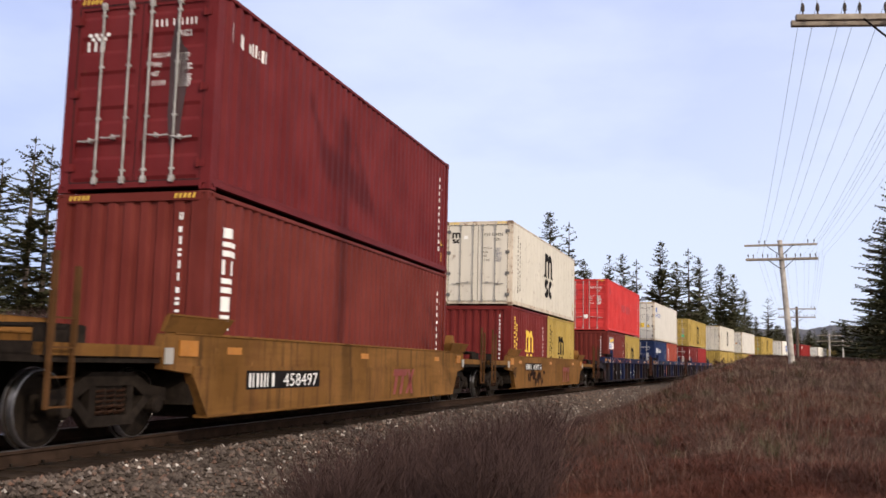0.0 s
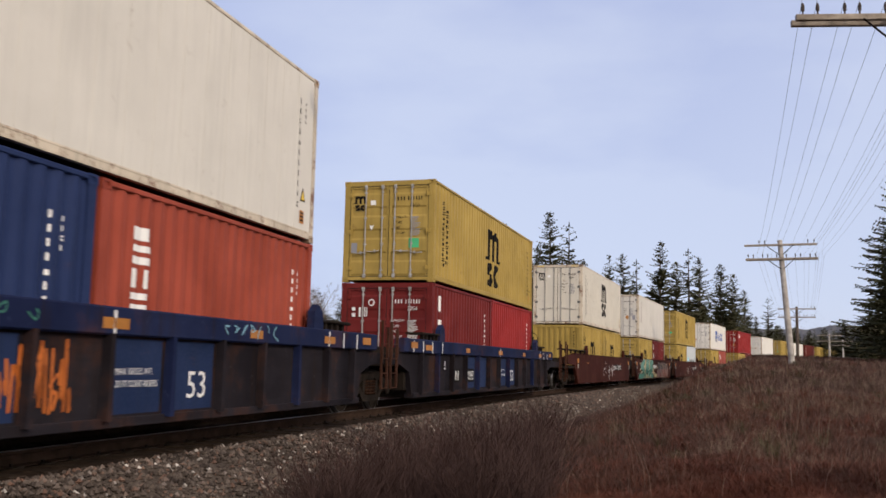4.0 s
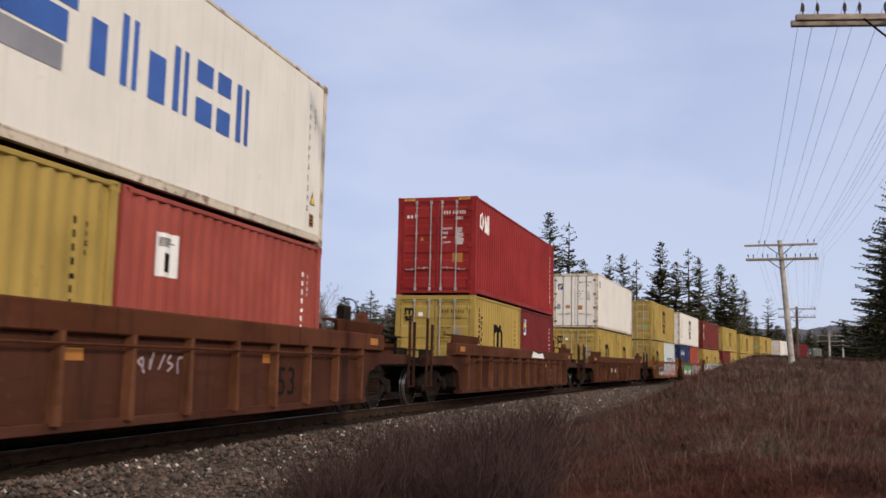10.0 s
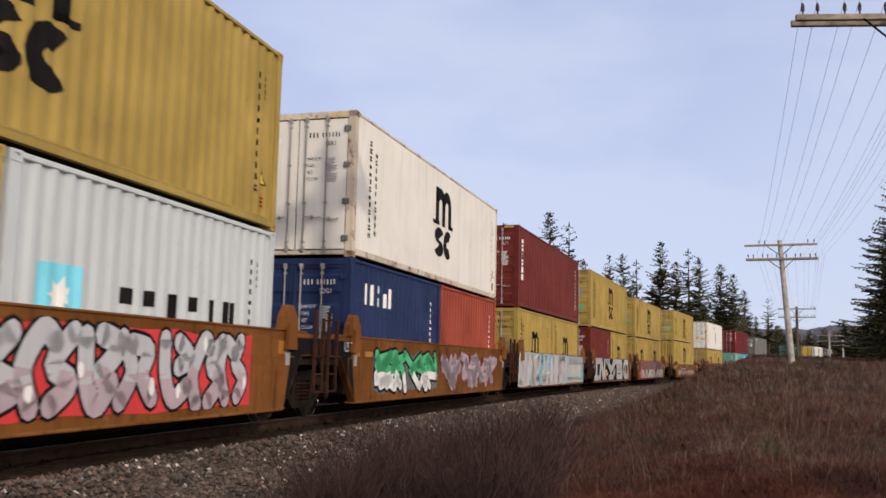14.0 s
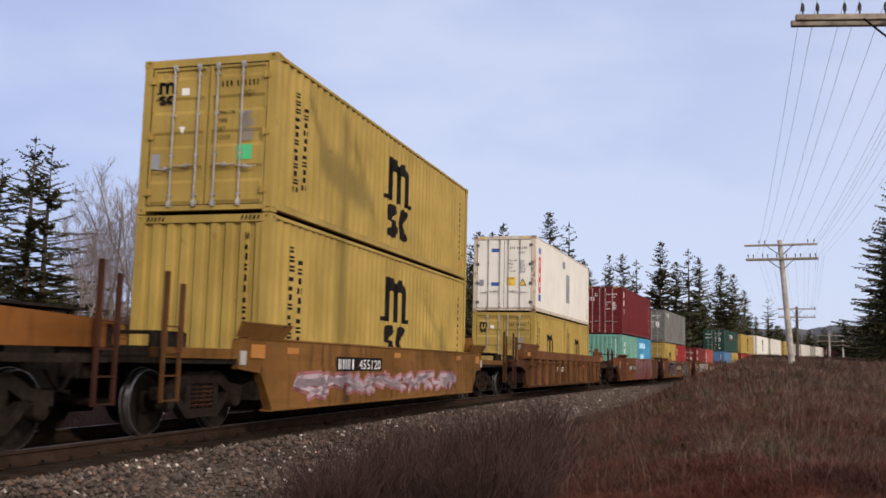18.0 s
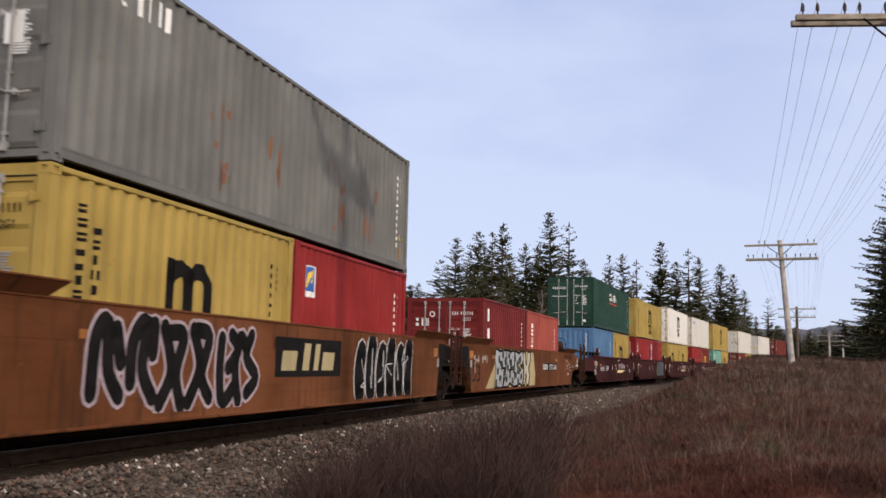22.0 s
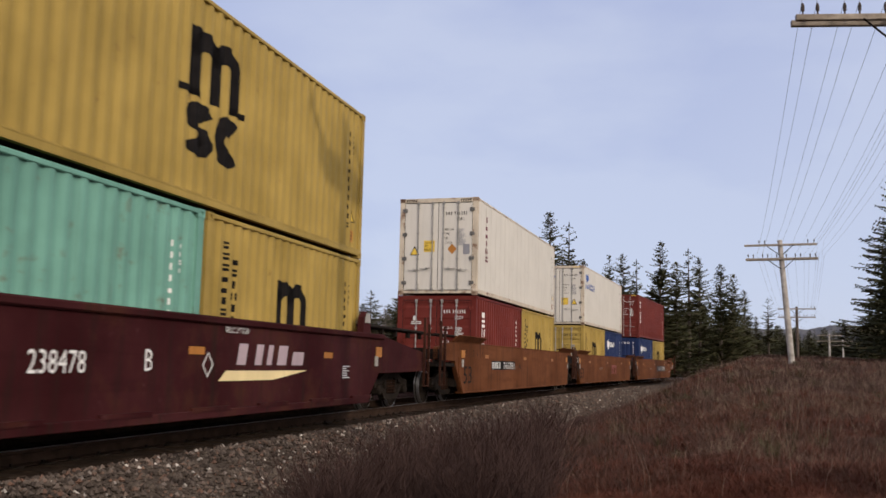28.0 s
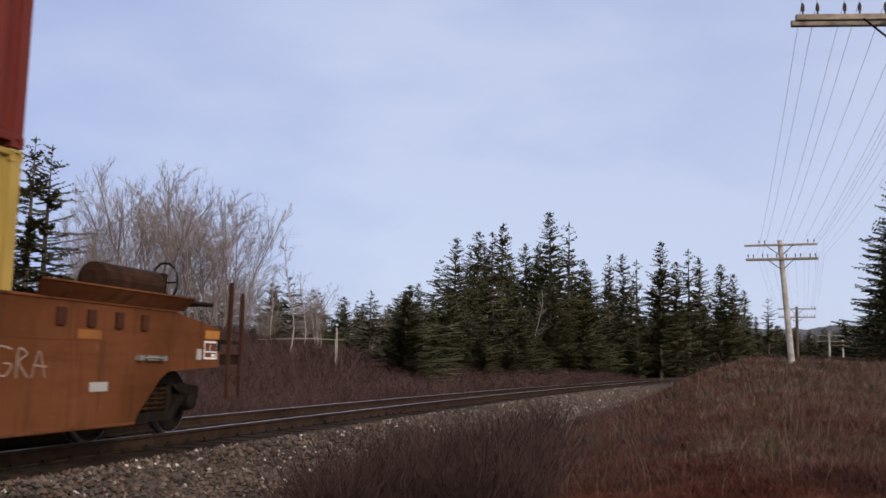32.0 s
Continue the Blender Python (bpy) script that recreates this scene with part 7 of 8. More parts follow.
GREEN_DEEP = paint("deep_green_spray", (0.007, 0.026, 0.014), 0.02, 0.2)
ORANGE_DULL = paint("dull_orange_strip", (0.23, 0.085, 0.012), 0.2, 0.4)
F0 = -G40 / 2


def number(i, x0, x1, z0, z1, digits, y, plate="k"):
    """A car's number on its dark plate; the owner's mark before it is plain blocks."""
    car = CARS[i]
    if plate:
        write(car, [rect(F0 + x0, z0 - 0.03, F0 + x1, z1 + 0.04)], plate, y, 0.004, "dark number plate")
    h = z1 - z0
    w = x1 - x0
    write(car, glyphs(4, F0 + x0 + 0.08, z0, w * 0.36, h, 17, False, 0.22), "w", y, 0.008)
    t = lettering(digits, 0, 0, h)
    wide = max(a for p in t for a, c in p)
    k = w * 0.5 / wide
    write(car, [[(F0 + x0 + w * 0.46 + a * k, z0 + c) for a, c in p] for p in t], "w", y, 0.008, "white painted car number " + digits)


def sign(i, text, x, z, h, ink, y, lift=0.006, wide=1.0):
    t = lettering(text, 0, 0, h)
    write(CARS[i], [[(F0 + x + a * wide, z + c) for a, c in p] for p in t], ink, y, lift, "painted " + text)


def red_mark(i, x0, x1, z0, z1, y):
    w, h = x1 - x0, z1 - z0
    polys = [[(x0 + 0.06 * w, z1 - 0.26 * h), (x0 + 0.66 * w, z1 - 0.26 * h), (x0 + 0.70 * w, z1), (x0 + 0.08 * w, z1)]]
    for u, lean in ((0.10, 0.10), (0.38, 0.10), (0.66, 0.30), (0.90, -0.16)):
        polys.append([(x0 + u * w - 0.05 * w, z0), (x0 + u * w + 0.07 * w, z0), (x0 + (u + lean) * w + 0.07 * w, z1 - 0.24 * h if lean == 0.10 else z1), (x0 + (u + lean) * w - 0.05 * w, z1 - 0.24 * h if lean == 0.10 else z1)])
    write(CARS[i], [[(F0 + a, c) for a, c in p] for p in polys], BRICK_RED, y, 0.006, "red owner's mark in plain shapes")


def strokes(i, x0, x1, z0, z1, y, lines, t, coats, shade=None, split=0.45, lift=0.006):
    """Sprayed shapes on a car's side: each coat is (paint, how much wider than the stroke), the widest first."""
    def place(q):
        return [(F0 + x0 + (x1 - x0) * u, z0 + (z1 - z0) * v) for u, v in q]

    def clipped(polys):
        return [[(a, min(z1, max(z0, c))) for a, c in p] for p in polys]
    for k, (ink, more) in enumerate(coats):
        polys = clipped([p for q in lines for p in ribbon(place(q), t + more)])
        part("graffiti", marking_mesh(polys, lift + 0.002 * k, y=y), MARKS[ink] if isinstance(ink, str) else ink, CARS[i], "outline of the graffiti" if k < len(coats) - 1 else "spray-painted shapes")
    if shade:
        low = [p for p in (below(p, z0 + split * (z1 - z0)) for p in polys) if len(p) > 2]
        part("graffiti", marking_mesh(low, lift + 0.002 * len(coats), y=y), MARKS[shade] if isinstance(shade, str) else shade, CARS[i], "second colour of the graffiti")


def ground_coat(i, pts, ink, y, lift=0.003, label="spray-painted ground of the graffiti"):
    part("graffiti", marking_mesh([[(F0 + a, c) for a, c in p] for p in pts], lift, y=y), MARKS[ink] if isinstance(ink, str) else ink, CARS[i], label)


YF = -1.42          # face of the smooth sides
YR = -1.40          # recessed panels of ribbed cars
YB = -1.495         # their upper band
number(1, 0.95, 3.6, 0.60, 0.80, "458497", YF)
red_mark(1, 7.4, 8.9, 0.34, 0.86, YF)
number(2, 1.3, 4.05, 0.86, 1.04, "458016", YF)
sign(2, "40", -0.5, 0.58, 0.38, "k", YF)
red_mark(2, 8.2, 9.8, 0.36, 0.95, YF)
rb = random.Random(5)
write(CARS[2], [blob(rb, F0 + rb.uniform(1.8, 4.6), rb.uniform(0.36, 0.78), rb.uniform(0.05, 0.2), rb.uniform(0.04, 0.14), 8, 0.45) for _ in range(34)], RUSTY, YF, 0.004, "rust splashes")
for i, letter in ((3, "A"), (4, "C"), (5, "B")):
    CAR_BLUE = paint("car_blue_panel", (0.012, 0.022, 0.062), 0.3, 0.4, gloss=0.06)
    for k in (1, 2, 4, 5):
        a = -8.15 + 0.55 + (k + 2) * (2 * 8.15 - 1.1) / 12
        write(CARS[i], [rect(a + 0.08, 0.36, a + 1.16, 1.2)], CAR_BLUE, YR, 0.002, "repainted blue panel")
    for x0, x1, dg in ((1.0, 1.95, None), (2.3, 3.35, "890093")):
        write(CARS[i], [rect(F0 + x0, 0.52, F0 + x1, 0.88)], "k", YR, 0.006)
        if dg:
            t = lettering(dg, 0, 0, 0.24)
            k = 0.9 / max(a for p in t for a, c in p)
            write(CARS[i], [[(F0 + x0 + 0.07 + a * k, 0.58 + c) for a, c in p] for p in t], "w", YR, 0.010, "white car number " + dg)
        else:
            write(CARS[i], glyphs(4, F0 + x0 + 0.07, 0.58, 0.85, 0.24, 17), "w", YR, 0.010)
    sign(i, "53", 7.85, 0.5, 0.34, "w", YR, 0.006, 1.2)
    sign(i, letter, 0.25, 0.86, 0.2, "w", YR - 0.07)
    sign(i, "LBS. MAX. GROSS WT.", 6.12, 0.8, 0.075, "w", YR, 0.006)
    sign(i, "FOR 20 FT CONTAINERS", 6.12, 0.66, 0.075, "w", YR, 0.006)
    write(CARS[i], [rect(F0 + a, 1.3, F0 + a + w, 1.42) for a, w in ((5.9, 0.5), (2.2, 0.4), (9.4, 0.4), (-1.3, 0.5), (12.2, 0.5))], "o", YB, 0.004, "orange reflector strips")
    write(CARS[i], [rect(F0 + a, 1.24, F0 + a + 0.05, 1.5) for a in (-2.2, -1.5, -0.8, 0.0, 6.1, 12.4, 13.1, 13.8)], "w", YB, 0.004, "white loading marks")
scrawl(CARS[4], F0 + 0.6, F0 + 5.0, 1.27, 1.5, YB, SEA_GREEN, 71, 11)
scrawl(CARS[4], F0 + 8.6, F0 + 10.4, 1.27, 1.5, YB, PALE_BLUE, 72, 7)
scrawl(CARS[4], F0 + 3.5, F0 + 5.6, 0.42, 1.15, YR - 0.002, paint("orange_spray", (0.5, 0.13, 0.02), 0.02, 0.2), 73, 26, 0.045)
scrawl(CARS[4], F0 + 3.6, F0 + 5.4, 0.45, 1.1, YR - 0.004, paint("orange_spray", (0.5, 0.13, 0.02), 0.02, 0.2), 75, 7, 0.03)
scrawl(CARS[3], F0 + 0.2, F0 + 6.0, 1.27, 1.5, YB, BRICK_RED, 74, 12, 0.035)
for i in (6, 8):
    rs = random.Random(i)
    for k in range(7):
        x0, z0 = F0 + rs.uniform(4.5, 8.5), rs.uniform(0.45, 0.9)
        pts = [(x0 + rs.uniform(-0.12, 0.5) * j * 0.5, z0 + rs.uniform(-0.2, 0.45)) for j in range(6)]
        write(CARS[i], [[(a, b), (a + 0.03, b), (c + 0.03, d), (c, d)] for (a, b), (c, d) in zip(pts, pts[1:])], "w", YF, 0.006, "thin white scrawl")
for i, dg in ((6, "723497"), (8, "723497")):
    number(i, 8.3, 11.0, 0.88, 1.1, dg, YF)
rb = random.Random(77)
ground_coat(7, [rect(a, c, a + w, c + h) for a, c, w, h in [(rb.uniform(-1.3, 11.6), 0.3 + 0.13 * rb.randrange(8), rb.uniform(0.35, 1.3), 0.13) for _ in range(64)]], CREAM_SPRAY, YF, 0.003, "cream painted brick pattern")
ground_coat(7, [[(-0.8, 0.3), (5.2, 0.3), (5.3, 1.0), (4.9, 1.55), (0.4, 1.55), (-0.2, 0.8)]], CREAM_SPRAY, YF, 0.005)
TEAL_LINES = [[(0.36, 0.97), (0.22, 0.74), (0.09, 0.62), (0.24, 0.5), (0.32, 0.3), (0.18, 0.12), (-0.04, 0.1)], [(0.4, 0.06), (0.47, 0.55), (0.54, 0.95), (0.57, 0.5), (0.58, 0.06)], [(0.46, 0.42), (0.57, 0.42)],
              [(0.64, 0.92), (0.66, 0.45), (0.72, 0.14), (0.78, 0.5), (0.79, 0.92)], [(0.98, 0.86), (0.87, 0.8), (0.85, 0.45), (0.87, 0.14), (1.0, 0.1)], [(0.86, 0.5), (0.96, 0.52)]]
strokes(7, -0.9, 4.9, 0.27, 1.56, YF, TEAL_LINES, 0.34, (("w", 0.17), ("k", 0.14), (PALE_TEAL, 0.0)), SEA_GREEN, 0.5, 0.007)
graffiti(CARS[7], F0 + 5.0, F0 + 6.8, 0.85, 1.28, YF, "w", UMBER, None, 13, 4)
ground_coat(7, [[(7.0, 0.32), (12.6, 0.32), (12.9, 0.9), (12.4, 1.3), (7.4, 1.42), (7.2, 1.0), (6.9, 0.7)]], DRAB, YF, 0.005)
strokes(7, 7.2, 12.5, 0.34, 1.4, YF, [[(0.02, 0.1), (0.1, 0.9), (0.16, 0.3)], [(0.2, 0.9), (0.22, 0.1), (0.34, 0.2)], [(0.3, 0.9), (0.38, 0.5), (0.46, 0.95)], [(0.42, 0.1), (0.5, 0.6), (0.58, 0.1)], [(0.56, 0.9), (0.68, 0.85), (0.62, 0.1)],
                                     [(0.74, 0.9), (0.72, 0.15), (0.84, 0.1)], [(0.82, 0.92), (0.88, 0.5), (0.98, 0.8), (0.95, 0.2)]], 0.24, ((CREAM_SPRAY, 0.1), ("k", 0.07), (UMBER_DARK, 0.0)), BRICK_RED, 0.5, 0.007)
for i in (7, 8):
    sign(i, "125 T", -2.95, 1.26, 0.16, "w", YF, 0.012)
for i in (9, 10, 11, 18):
    sign(i, "53", 10.12, 0.46, 0.44, "k" if i != 10 else UMBER, YR, 0.006, 1.3)
    write(CARS[i], [rect(F0 + a, 0.95, F0 + a + 0.42, 1.08) for a in (4.9, 9.6)], "o", YR, 0.005, "orange reflector strips")
number(11, 2.75, 5.0, 0.72, 0.94, "620020", YR, None)
number(18, 3.3, 5.4, 0.78, 0.98, "620252", YR, None)
write(CARS[10], [[(F0 + 6.7, 1.28), (F0 + 8.9, 1.27), (F0 + 8.6, 1.46), (F0 + 7.9, 1.42), (F0 + 6.9, 1.5)]], "w", YB, 0.004, "white splash of paint")
scrawl(CARS[9], F0 + 6.1, F0 + 7.4, 0.8, 1.08, YR, LILAC, 31, 6, 0.03)
sign(12, "40", 0.02, 0.45, 0.4, "k", YF)
number(12, 1.9, 4.2, 0.88, 1.04, "743763", YF)
slab_graffiti(CARS[12], F0 + 4.6, F0 + 11.0, 0.34, 1.36, YF, SILVER, "k", RED_MARK, 21, 8, LILAC, "w", 0.42)
graffiti(CARS[12], F0 + 2.2, F0 + 4.4, 0.36, 0.8, YF, MILK, LILAC, None, 41, 4)
graffiti(CARS[13], F0 + 0.8, F0 + 5.2, 0.34, 1.3, YF, GREEN_MARK, "k", FLAT_GREY, 22, 4, "w")
graffiti(CARS[13], F0 + 5.6, F0 + 11.2, 0.34, 1.3, YF, LILAC, BRICK_RED, None, 23, 6)
ground_coat(14, [[(-0.5, 0.3), (12.4, 0.3), (12.4, 1.44), (-0.5, 1.46)]], PALE_BLUE, YF)
PALE_LINES = [[(0.0, 0.05), (0.02, 0.92), (0.07, 0.1), (0.09, 0.92)], [(0.145, 0.95), (0.15, 0.05)], [(0.23, 0.72), (0.155, 0.45), (0.2, 0.05)], [(0.33, 0.95), (0.325, 0.4), (0.29, 0.1), (0.39, 0.14)],
              [(0.45, 0.88), (0.425, 0.45), (0.45, 0.1), (0.48, 0.45), (0.45, 0.88)], [(0.565, 0.88), (0.525, 0.7), (0.56, 0.4), (0.52, 0.1)], [(0.62, 0.92), (0.6, 0.4), (0.63, 0.1), (0.66, 0.5), (0.63, 0.92)]]
strokes(14, -0.4, 12.3, 0.27, 1.46, YF, PALE_LINES, 0.56, ((MILK, 0.15), (LILAC_GREY, 0.0)), None, 0.4, 0.007)
strokes(14, -0.4, 12.3, 0.3, 1.4, YF, [[(0.72 + k * 0.045, 0.86), (0.715 + k * 0.045, 0.1)] for k in range(6)] + [[(0.71, 0.86), (0.95, 0.9)]], 0.36, ((MILK, 0.16), (LILAC_GREY, 0.0)), None, 0.4, 0.012)
scrawl(CARS[14], F0 + 2.3, F0 + 3.3, 1.05, 1.42, YF - 0.014, "k", 91, 4, 0.04)
scrawl(CARS[14], F0 + 2.1, F0 + 2.6, 0.4, 0.7, YF - 0.014, "k", 92, 3, 0.035)
scrawl(CARS[14], F0 + 6.6, F0 + 7.6, 1.2, 1.42, YF - 0.014, "k", 93, 4, 0.03)
ground_coat(15, [[(-0.5, 0.3), (11.3, 0.3), (11.5, 0.9), (11.5, 1.44), (-0.4, 1.46)]], "k", YF)
BLOCK_LINES = [[(0.01, 0.92), (0.12, 0.92)], [(0.065, 0.9), (0.055, 0.06)], [(0.02, 0.05), (0.1, 0.05)], [(0.14, 0.06), (0.18, 0.94)], [(0.18, 0.94), (0.235, 0.08)], [(0.235, 0.08), (0.275, 0.94)], [(0.13, 0.94), (0.19, 0.94)],
               [(0.34, 0.93), (0.45, 0.45)], [(0.57, 0.93), (0.45, 0.45)], [(0.45, 0.5), (0.44, 0.06)], [(0.32, 0.93), (0.39, 0.93)], [(0.52, 0.93), (0.6, 0.93)], [(0.39, 0.05), (0.5, 0.05)],
               [(0.63, 0.06), (0.63, 0.92)], [(0.63, 0.92), (0.73, 0.9), (0.775, 0.72), (0.73, 0.54), (0.64, 0.52)], [(0.64, 0.5), (0.75, 0.47), (0.79, 0.28), (0.74, 0.09), (0.63, 0.08)],
               [(0.985, 0.78), (0.93, 0.93), (0.87, 0.82), (0.845, 0.5), (0.87, 0.18), (0.93, 0.07), (0.99, 0.2)], [(0.99, 0.5), (0.98, 0.1)]]
strokes(15, -0.2, 11.3, 0.32, 1.45, YF, BLOCK_LINES, 0.35, (("w", 0.05), (PALE_SILVER, 0.0)), None, 0.4, 0.006)
ground_coat(15, [[(2.9, 0.35), (3.3, 0.35), (3.4, 0.55), (3.8, 0.62), (3.6, 0.85), (3.0, 0.9), (2.7, 0.6)], [(5.5, 0.35), (5.8, 0.55), (6.2, 0.62), (6.3, 0.9), (5.9, 0.85), (5.5, 0.6)], ell(10.25, 0.85, 0.22, 0.24, 0, 360, 12)], "w", YF, 0.012, "white edges of gold shapes")
ground_coat(15, [[(2.97, 0.38), (3.25, 0.38), (3.35, 0.6), (3.7, 0.65), (3.55, 0.81), (3.05, 0.86), (2.8, 0.62)], [(5.56, 0.42), (5.78, 0.6), (6.14, 0.66), (6.24, 0.85), (5.93, 0.81), (5.58, 0.62)], ell(10.25, 0.85, 0.17, 0.19, 0, 360, 12)], GOLD_SPRAY, YF, 0.016, "gold shapes of the graffiti")
ground_coat(16, [[(0.5, 0.3), (11.6, 0.3), (11.7, 1.2), (11.3, 1.45), (1.2, 1.45), (0.9, 0.9)]], RED_SPRAY, YF)
FAT_LINES = [[(0.07, 0.95), (0.06, 0.05)], [(0.17, 0.92), (0.1, 0.5), (0.165, 0.05)], [(0.215, 0.05), (0.25, 0.92), (0.29, 0.05)], [(0.225, 0.4), (0.285, 0.4)], [(0.4, 0.88), (0.345, 0.74), (0.39, 0.48), (0.4, 0.25), (0.335, 0.1)],
             [(0.5, 0.86), (0.45, 0.8), (0.445, 0.2), (0.51, 0.1)], [(0.445, 0.5), (0.49, 0.5)], [(0.555, 0.05), (0.555, 0.9), (0.62, 0.75), (0.57, 0.5), (0.63, 0.05)],
             [(0.74, 0.9), (0.745, 0.3), (0.695, 0.1)], [(0.79, 0.05), (0.795, 0.88), (0.84, 0.12), (0.85, 0.9)], [(0.905, 0.9), (0.905, 0.3), (0.875, 0.1)], [(0.935, 0.05), (0.945, 0.88), (0.965, 0.4), (0.985, 0.88), (0.995, 0.05)]]
strokes(16, 0.9, 11.3, 0.31, 1.44, YF, FAT_LINES, 0.4, ((CREAM_SPRAY, 0.13), ("k", 0.1), (DRAB, 0.0)), PALE_SILVER, 0.5, 0.006)
scrawl(CARS[16], F0 + 0.3, F0 + 1.3, 0.42, 0.75, YF - 0.016, PINK_PALE, 94, 4, 0.03)
scrawl(CARS[16], F0 + 7.2, F0 + 7.8, 0.9, 1.35, YF - 0.016, PINK_PALE, 95, 4, 0.025)
sign(16, "40", 0.0, 0.5, 0.38, "k", YF)
for i in (13, 14, 15, 16):
    sign(i, "125 T", -0.78, 1.18, 0.18, "w", YF, 0.016, 0.8)
number(17, 2.4, 4.8, 0.86, 1.04, "455120", YF)
graffiti(CARS[17], F0 + 0.7, F0 + 10.4, 0.32, 0.86, YF, LILAC, PINK, None, 27, 9)
number(19, 1.4, 4.05, 0.88, 1.08, "732188", YF)
strokes(19, 4.1, 11.2, 0.28, 1.54, YF, [[(0.02, 0.9), (0.18, 0.88), (0.06, 0.3), (0.0, 0.1), (0.2, 0.08)], [(0.3, 0.85), (0.25, 0.4), (0.32, 0.1), (0.4, 0.5), (0.32, 0.88)], [(0.6, 0.88), (0.5, 0.75), (0.58, 0.45), (0.48, 0.1)],
                                         [(0.7, 0.1), (0.72, 0.88), (0.84, 0.85)], [(0.72, 0.5), (0.82, 0.48)], [(0.7, 0.12), (0.86, 0.14), (0.97, 0.4), (0.92, 0.8)]], 0.42, (("w", 0.18), (UMBER_DARK, 0.15), (PINK_DARK, 0.0)), BRICK_RED, 0.5, 0.006)
scrawl(CARS[19], F0 + 4.4, F0 + 10.8, 0.4, 1.4, YF - 0.014, UMBER_DARK, 101, 8, 0.07)
slab_graffiti(CARS[20], F0 + 0.5, F0 + 4.5, 0.34, 1.5, YF, "k", LILAC, None, 29, 6, None, None, 0.4)
write(CARS[20], [rect(F0 + 5.1, 0.74, F0 + 7.8, 1.36)], "k", YF, 0.004, "black name board")
write(CARS[20], [[(a + (c - 0.84) * 0.2, c) for a, c in p] for p in glyphs(3, F0 + 5.3, 0.84, 2.4, 0.44, 33, False, 0.14)], CREAM_SPRAY, YF, 0.010, "cream owner's mark in plain shapes")
for k in range(6):
    u = 8.55 + k * 0.6
    strokes(20, 0.0, 1.0, 0.3, 1.5, YF, [[(u + 0.25, 0.08), (u + 0.2, 0.45), (u + 0.32, 0.72 + 0.16 * (k % 2))]], 0.52, (("w", 0.05), ("k", 0.0)), None, 0.4, 0.006 + 0.0022 * (k % 3))
scrawl(CARS[20], F0 + 8.7, F0 + 11.8, 0.5, 1.3, YF - 0.016, "w", 96, 6, 0.02)
ground_coat(21, [[(-0.4, 0.3), (6.5, 0.3), (6.6, 0.7), (6.2, 1.46), (1.0, 1.48), (0.6, 1.0)]], CREAM_SPRAY, YF)
SPOTTED = [[(0.0, 0.03), (0.02, 0.5), (0.0, 0.75), (0.03, 0.98), (0.12, 0.93), (0.28, 0.96), (0.29, 0.6), (0.25, 0.52), (0.2, 0.56), (0.19, 0.66), (0.14, 0.68), (0.13, 0.58), (0.18, 0.5), (0.25, 0.47), (0.22, 0.3), (0.18, 0.02)],
           [(0.21, 0.03), (0.26, 0.3), (0.28, 0.5), (0.3, 0.97), (0.4, 0.93), (0.49, 0.96), (0.5, 0.6), (0.43, 0.55), (0.42, 0.7), (0.37, 0.74), (0.37, 0.66), (0.4, 0.55), (0.36, 0.45), (0.38, 0.38), (0.42, 0.45), (0.49, 0.46), (0.5, 0.2), (0.45, 0.05), (0.38, 0.12), (0.33, 0.03)],
           [(0.47, 0.03), (0.52, 0.25), (0.515, 0.95), (0.62, 0.92), (0.74, 0.97), (0.755, 0.72), (0.7, 0.6), (0.66, 0.68), (0.66, 0.8), (0.63, 0.78), (0.59, 0.42), (0.62, 0.36), (0.68, 0.42), (0.76, 0.6), (0.775, 0.3), (0.74, 0.05), (0.66, 0.1), (0.58, 0.04)]]
CROSSED = [(0.77, 0.97), (0.82, 0.95), (0.84, 0.66), (0.88, 0.6), (0.9, 0.95), (0.98, 0.97), (0.97, 0.7), (0.93, 0.5), (0.96, 0.3), (0.93, 0.05), (0.88, 0.05), (0.87, 0.35), (0.85, 0.38), (0.81, 0.05), (0.775, 0.06), (0.8, 0.35), (0.79, 0.55), (0.765, 0.7)]


def on_panel(q):
    return [(F0 + 0.65 + 5.1 * u, 0.3 + 1.18 * v) for u, v in q]


for ink, fat, lift, words in (("k", 0.13, 0.006, "black outline of the graffiti"), (DULL_SILVER, 0, 0.008, "silver sprayed shapes"), ("k", 0.03, 0.010, "thin black outline of the graffiti")):
    for q in SPOTTED + [CROSSED]:
        p = on_panel(q)
        polys = ribbon([(a + (0.05 if fat > 0.1 else 0), c) for a, c in p + p[:1]], fat) if fat else [p]
        part("graffiti", marking_mesh([[(a, min(1.5, max(0.28, c))) for a, c in g_] for g_ in polys], lift, y=YF), CREAM_PALE if q is CROSSED and not fat else MARKS[ink] if isinstance(ink, str) else ink, CARS[21], words)
rs = random.Random(97)
dots = []
for k in range(23):
    u, v = (k + 0.5) / 23 * 0.74 + 0.02, ((k * 9) % 23 + 0.5) / 23 * 0.8 + 0.09
    cx, cz = on_panel([(u, v)])[0]
    dots.append(blob(rs, cx, cz, rs.uniform(0.10, 0.17), rs.uniform(0.10, 0.16), 12, 0.06))
    for _ in range(2):
        dots.append(blob(rs, cx + rs.uniform(-0.25, 0.25), min(1.44, max(0.34, cz + rs.uniform(-0.2, 0.2))), rs.uniform(0.03, 0.055), rs.uniform(0.025, 0.045), 7, 0.1))
part("graffiti", marking_mesh(dots, 0.012, y=YF), GREEN_DEEP, CARS[21], "dark green spots on the graffiti")
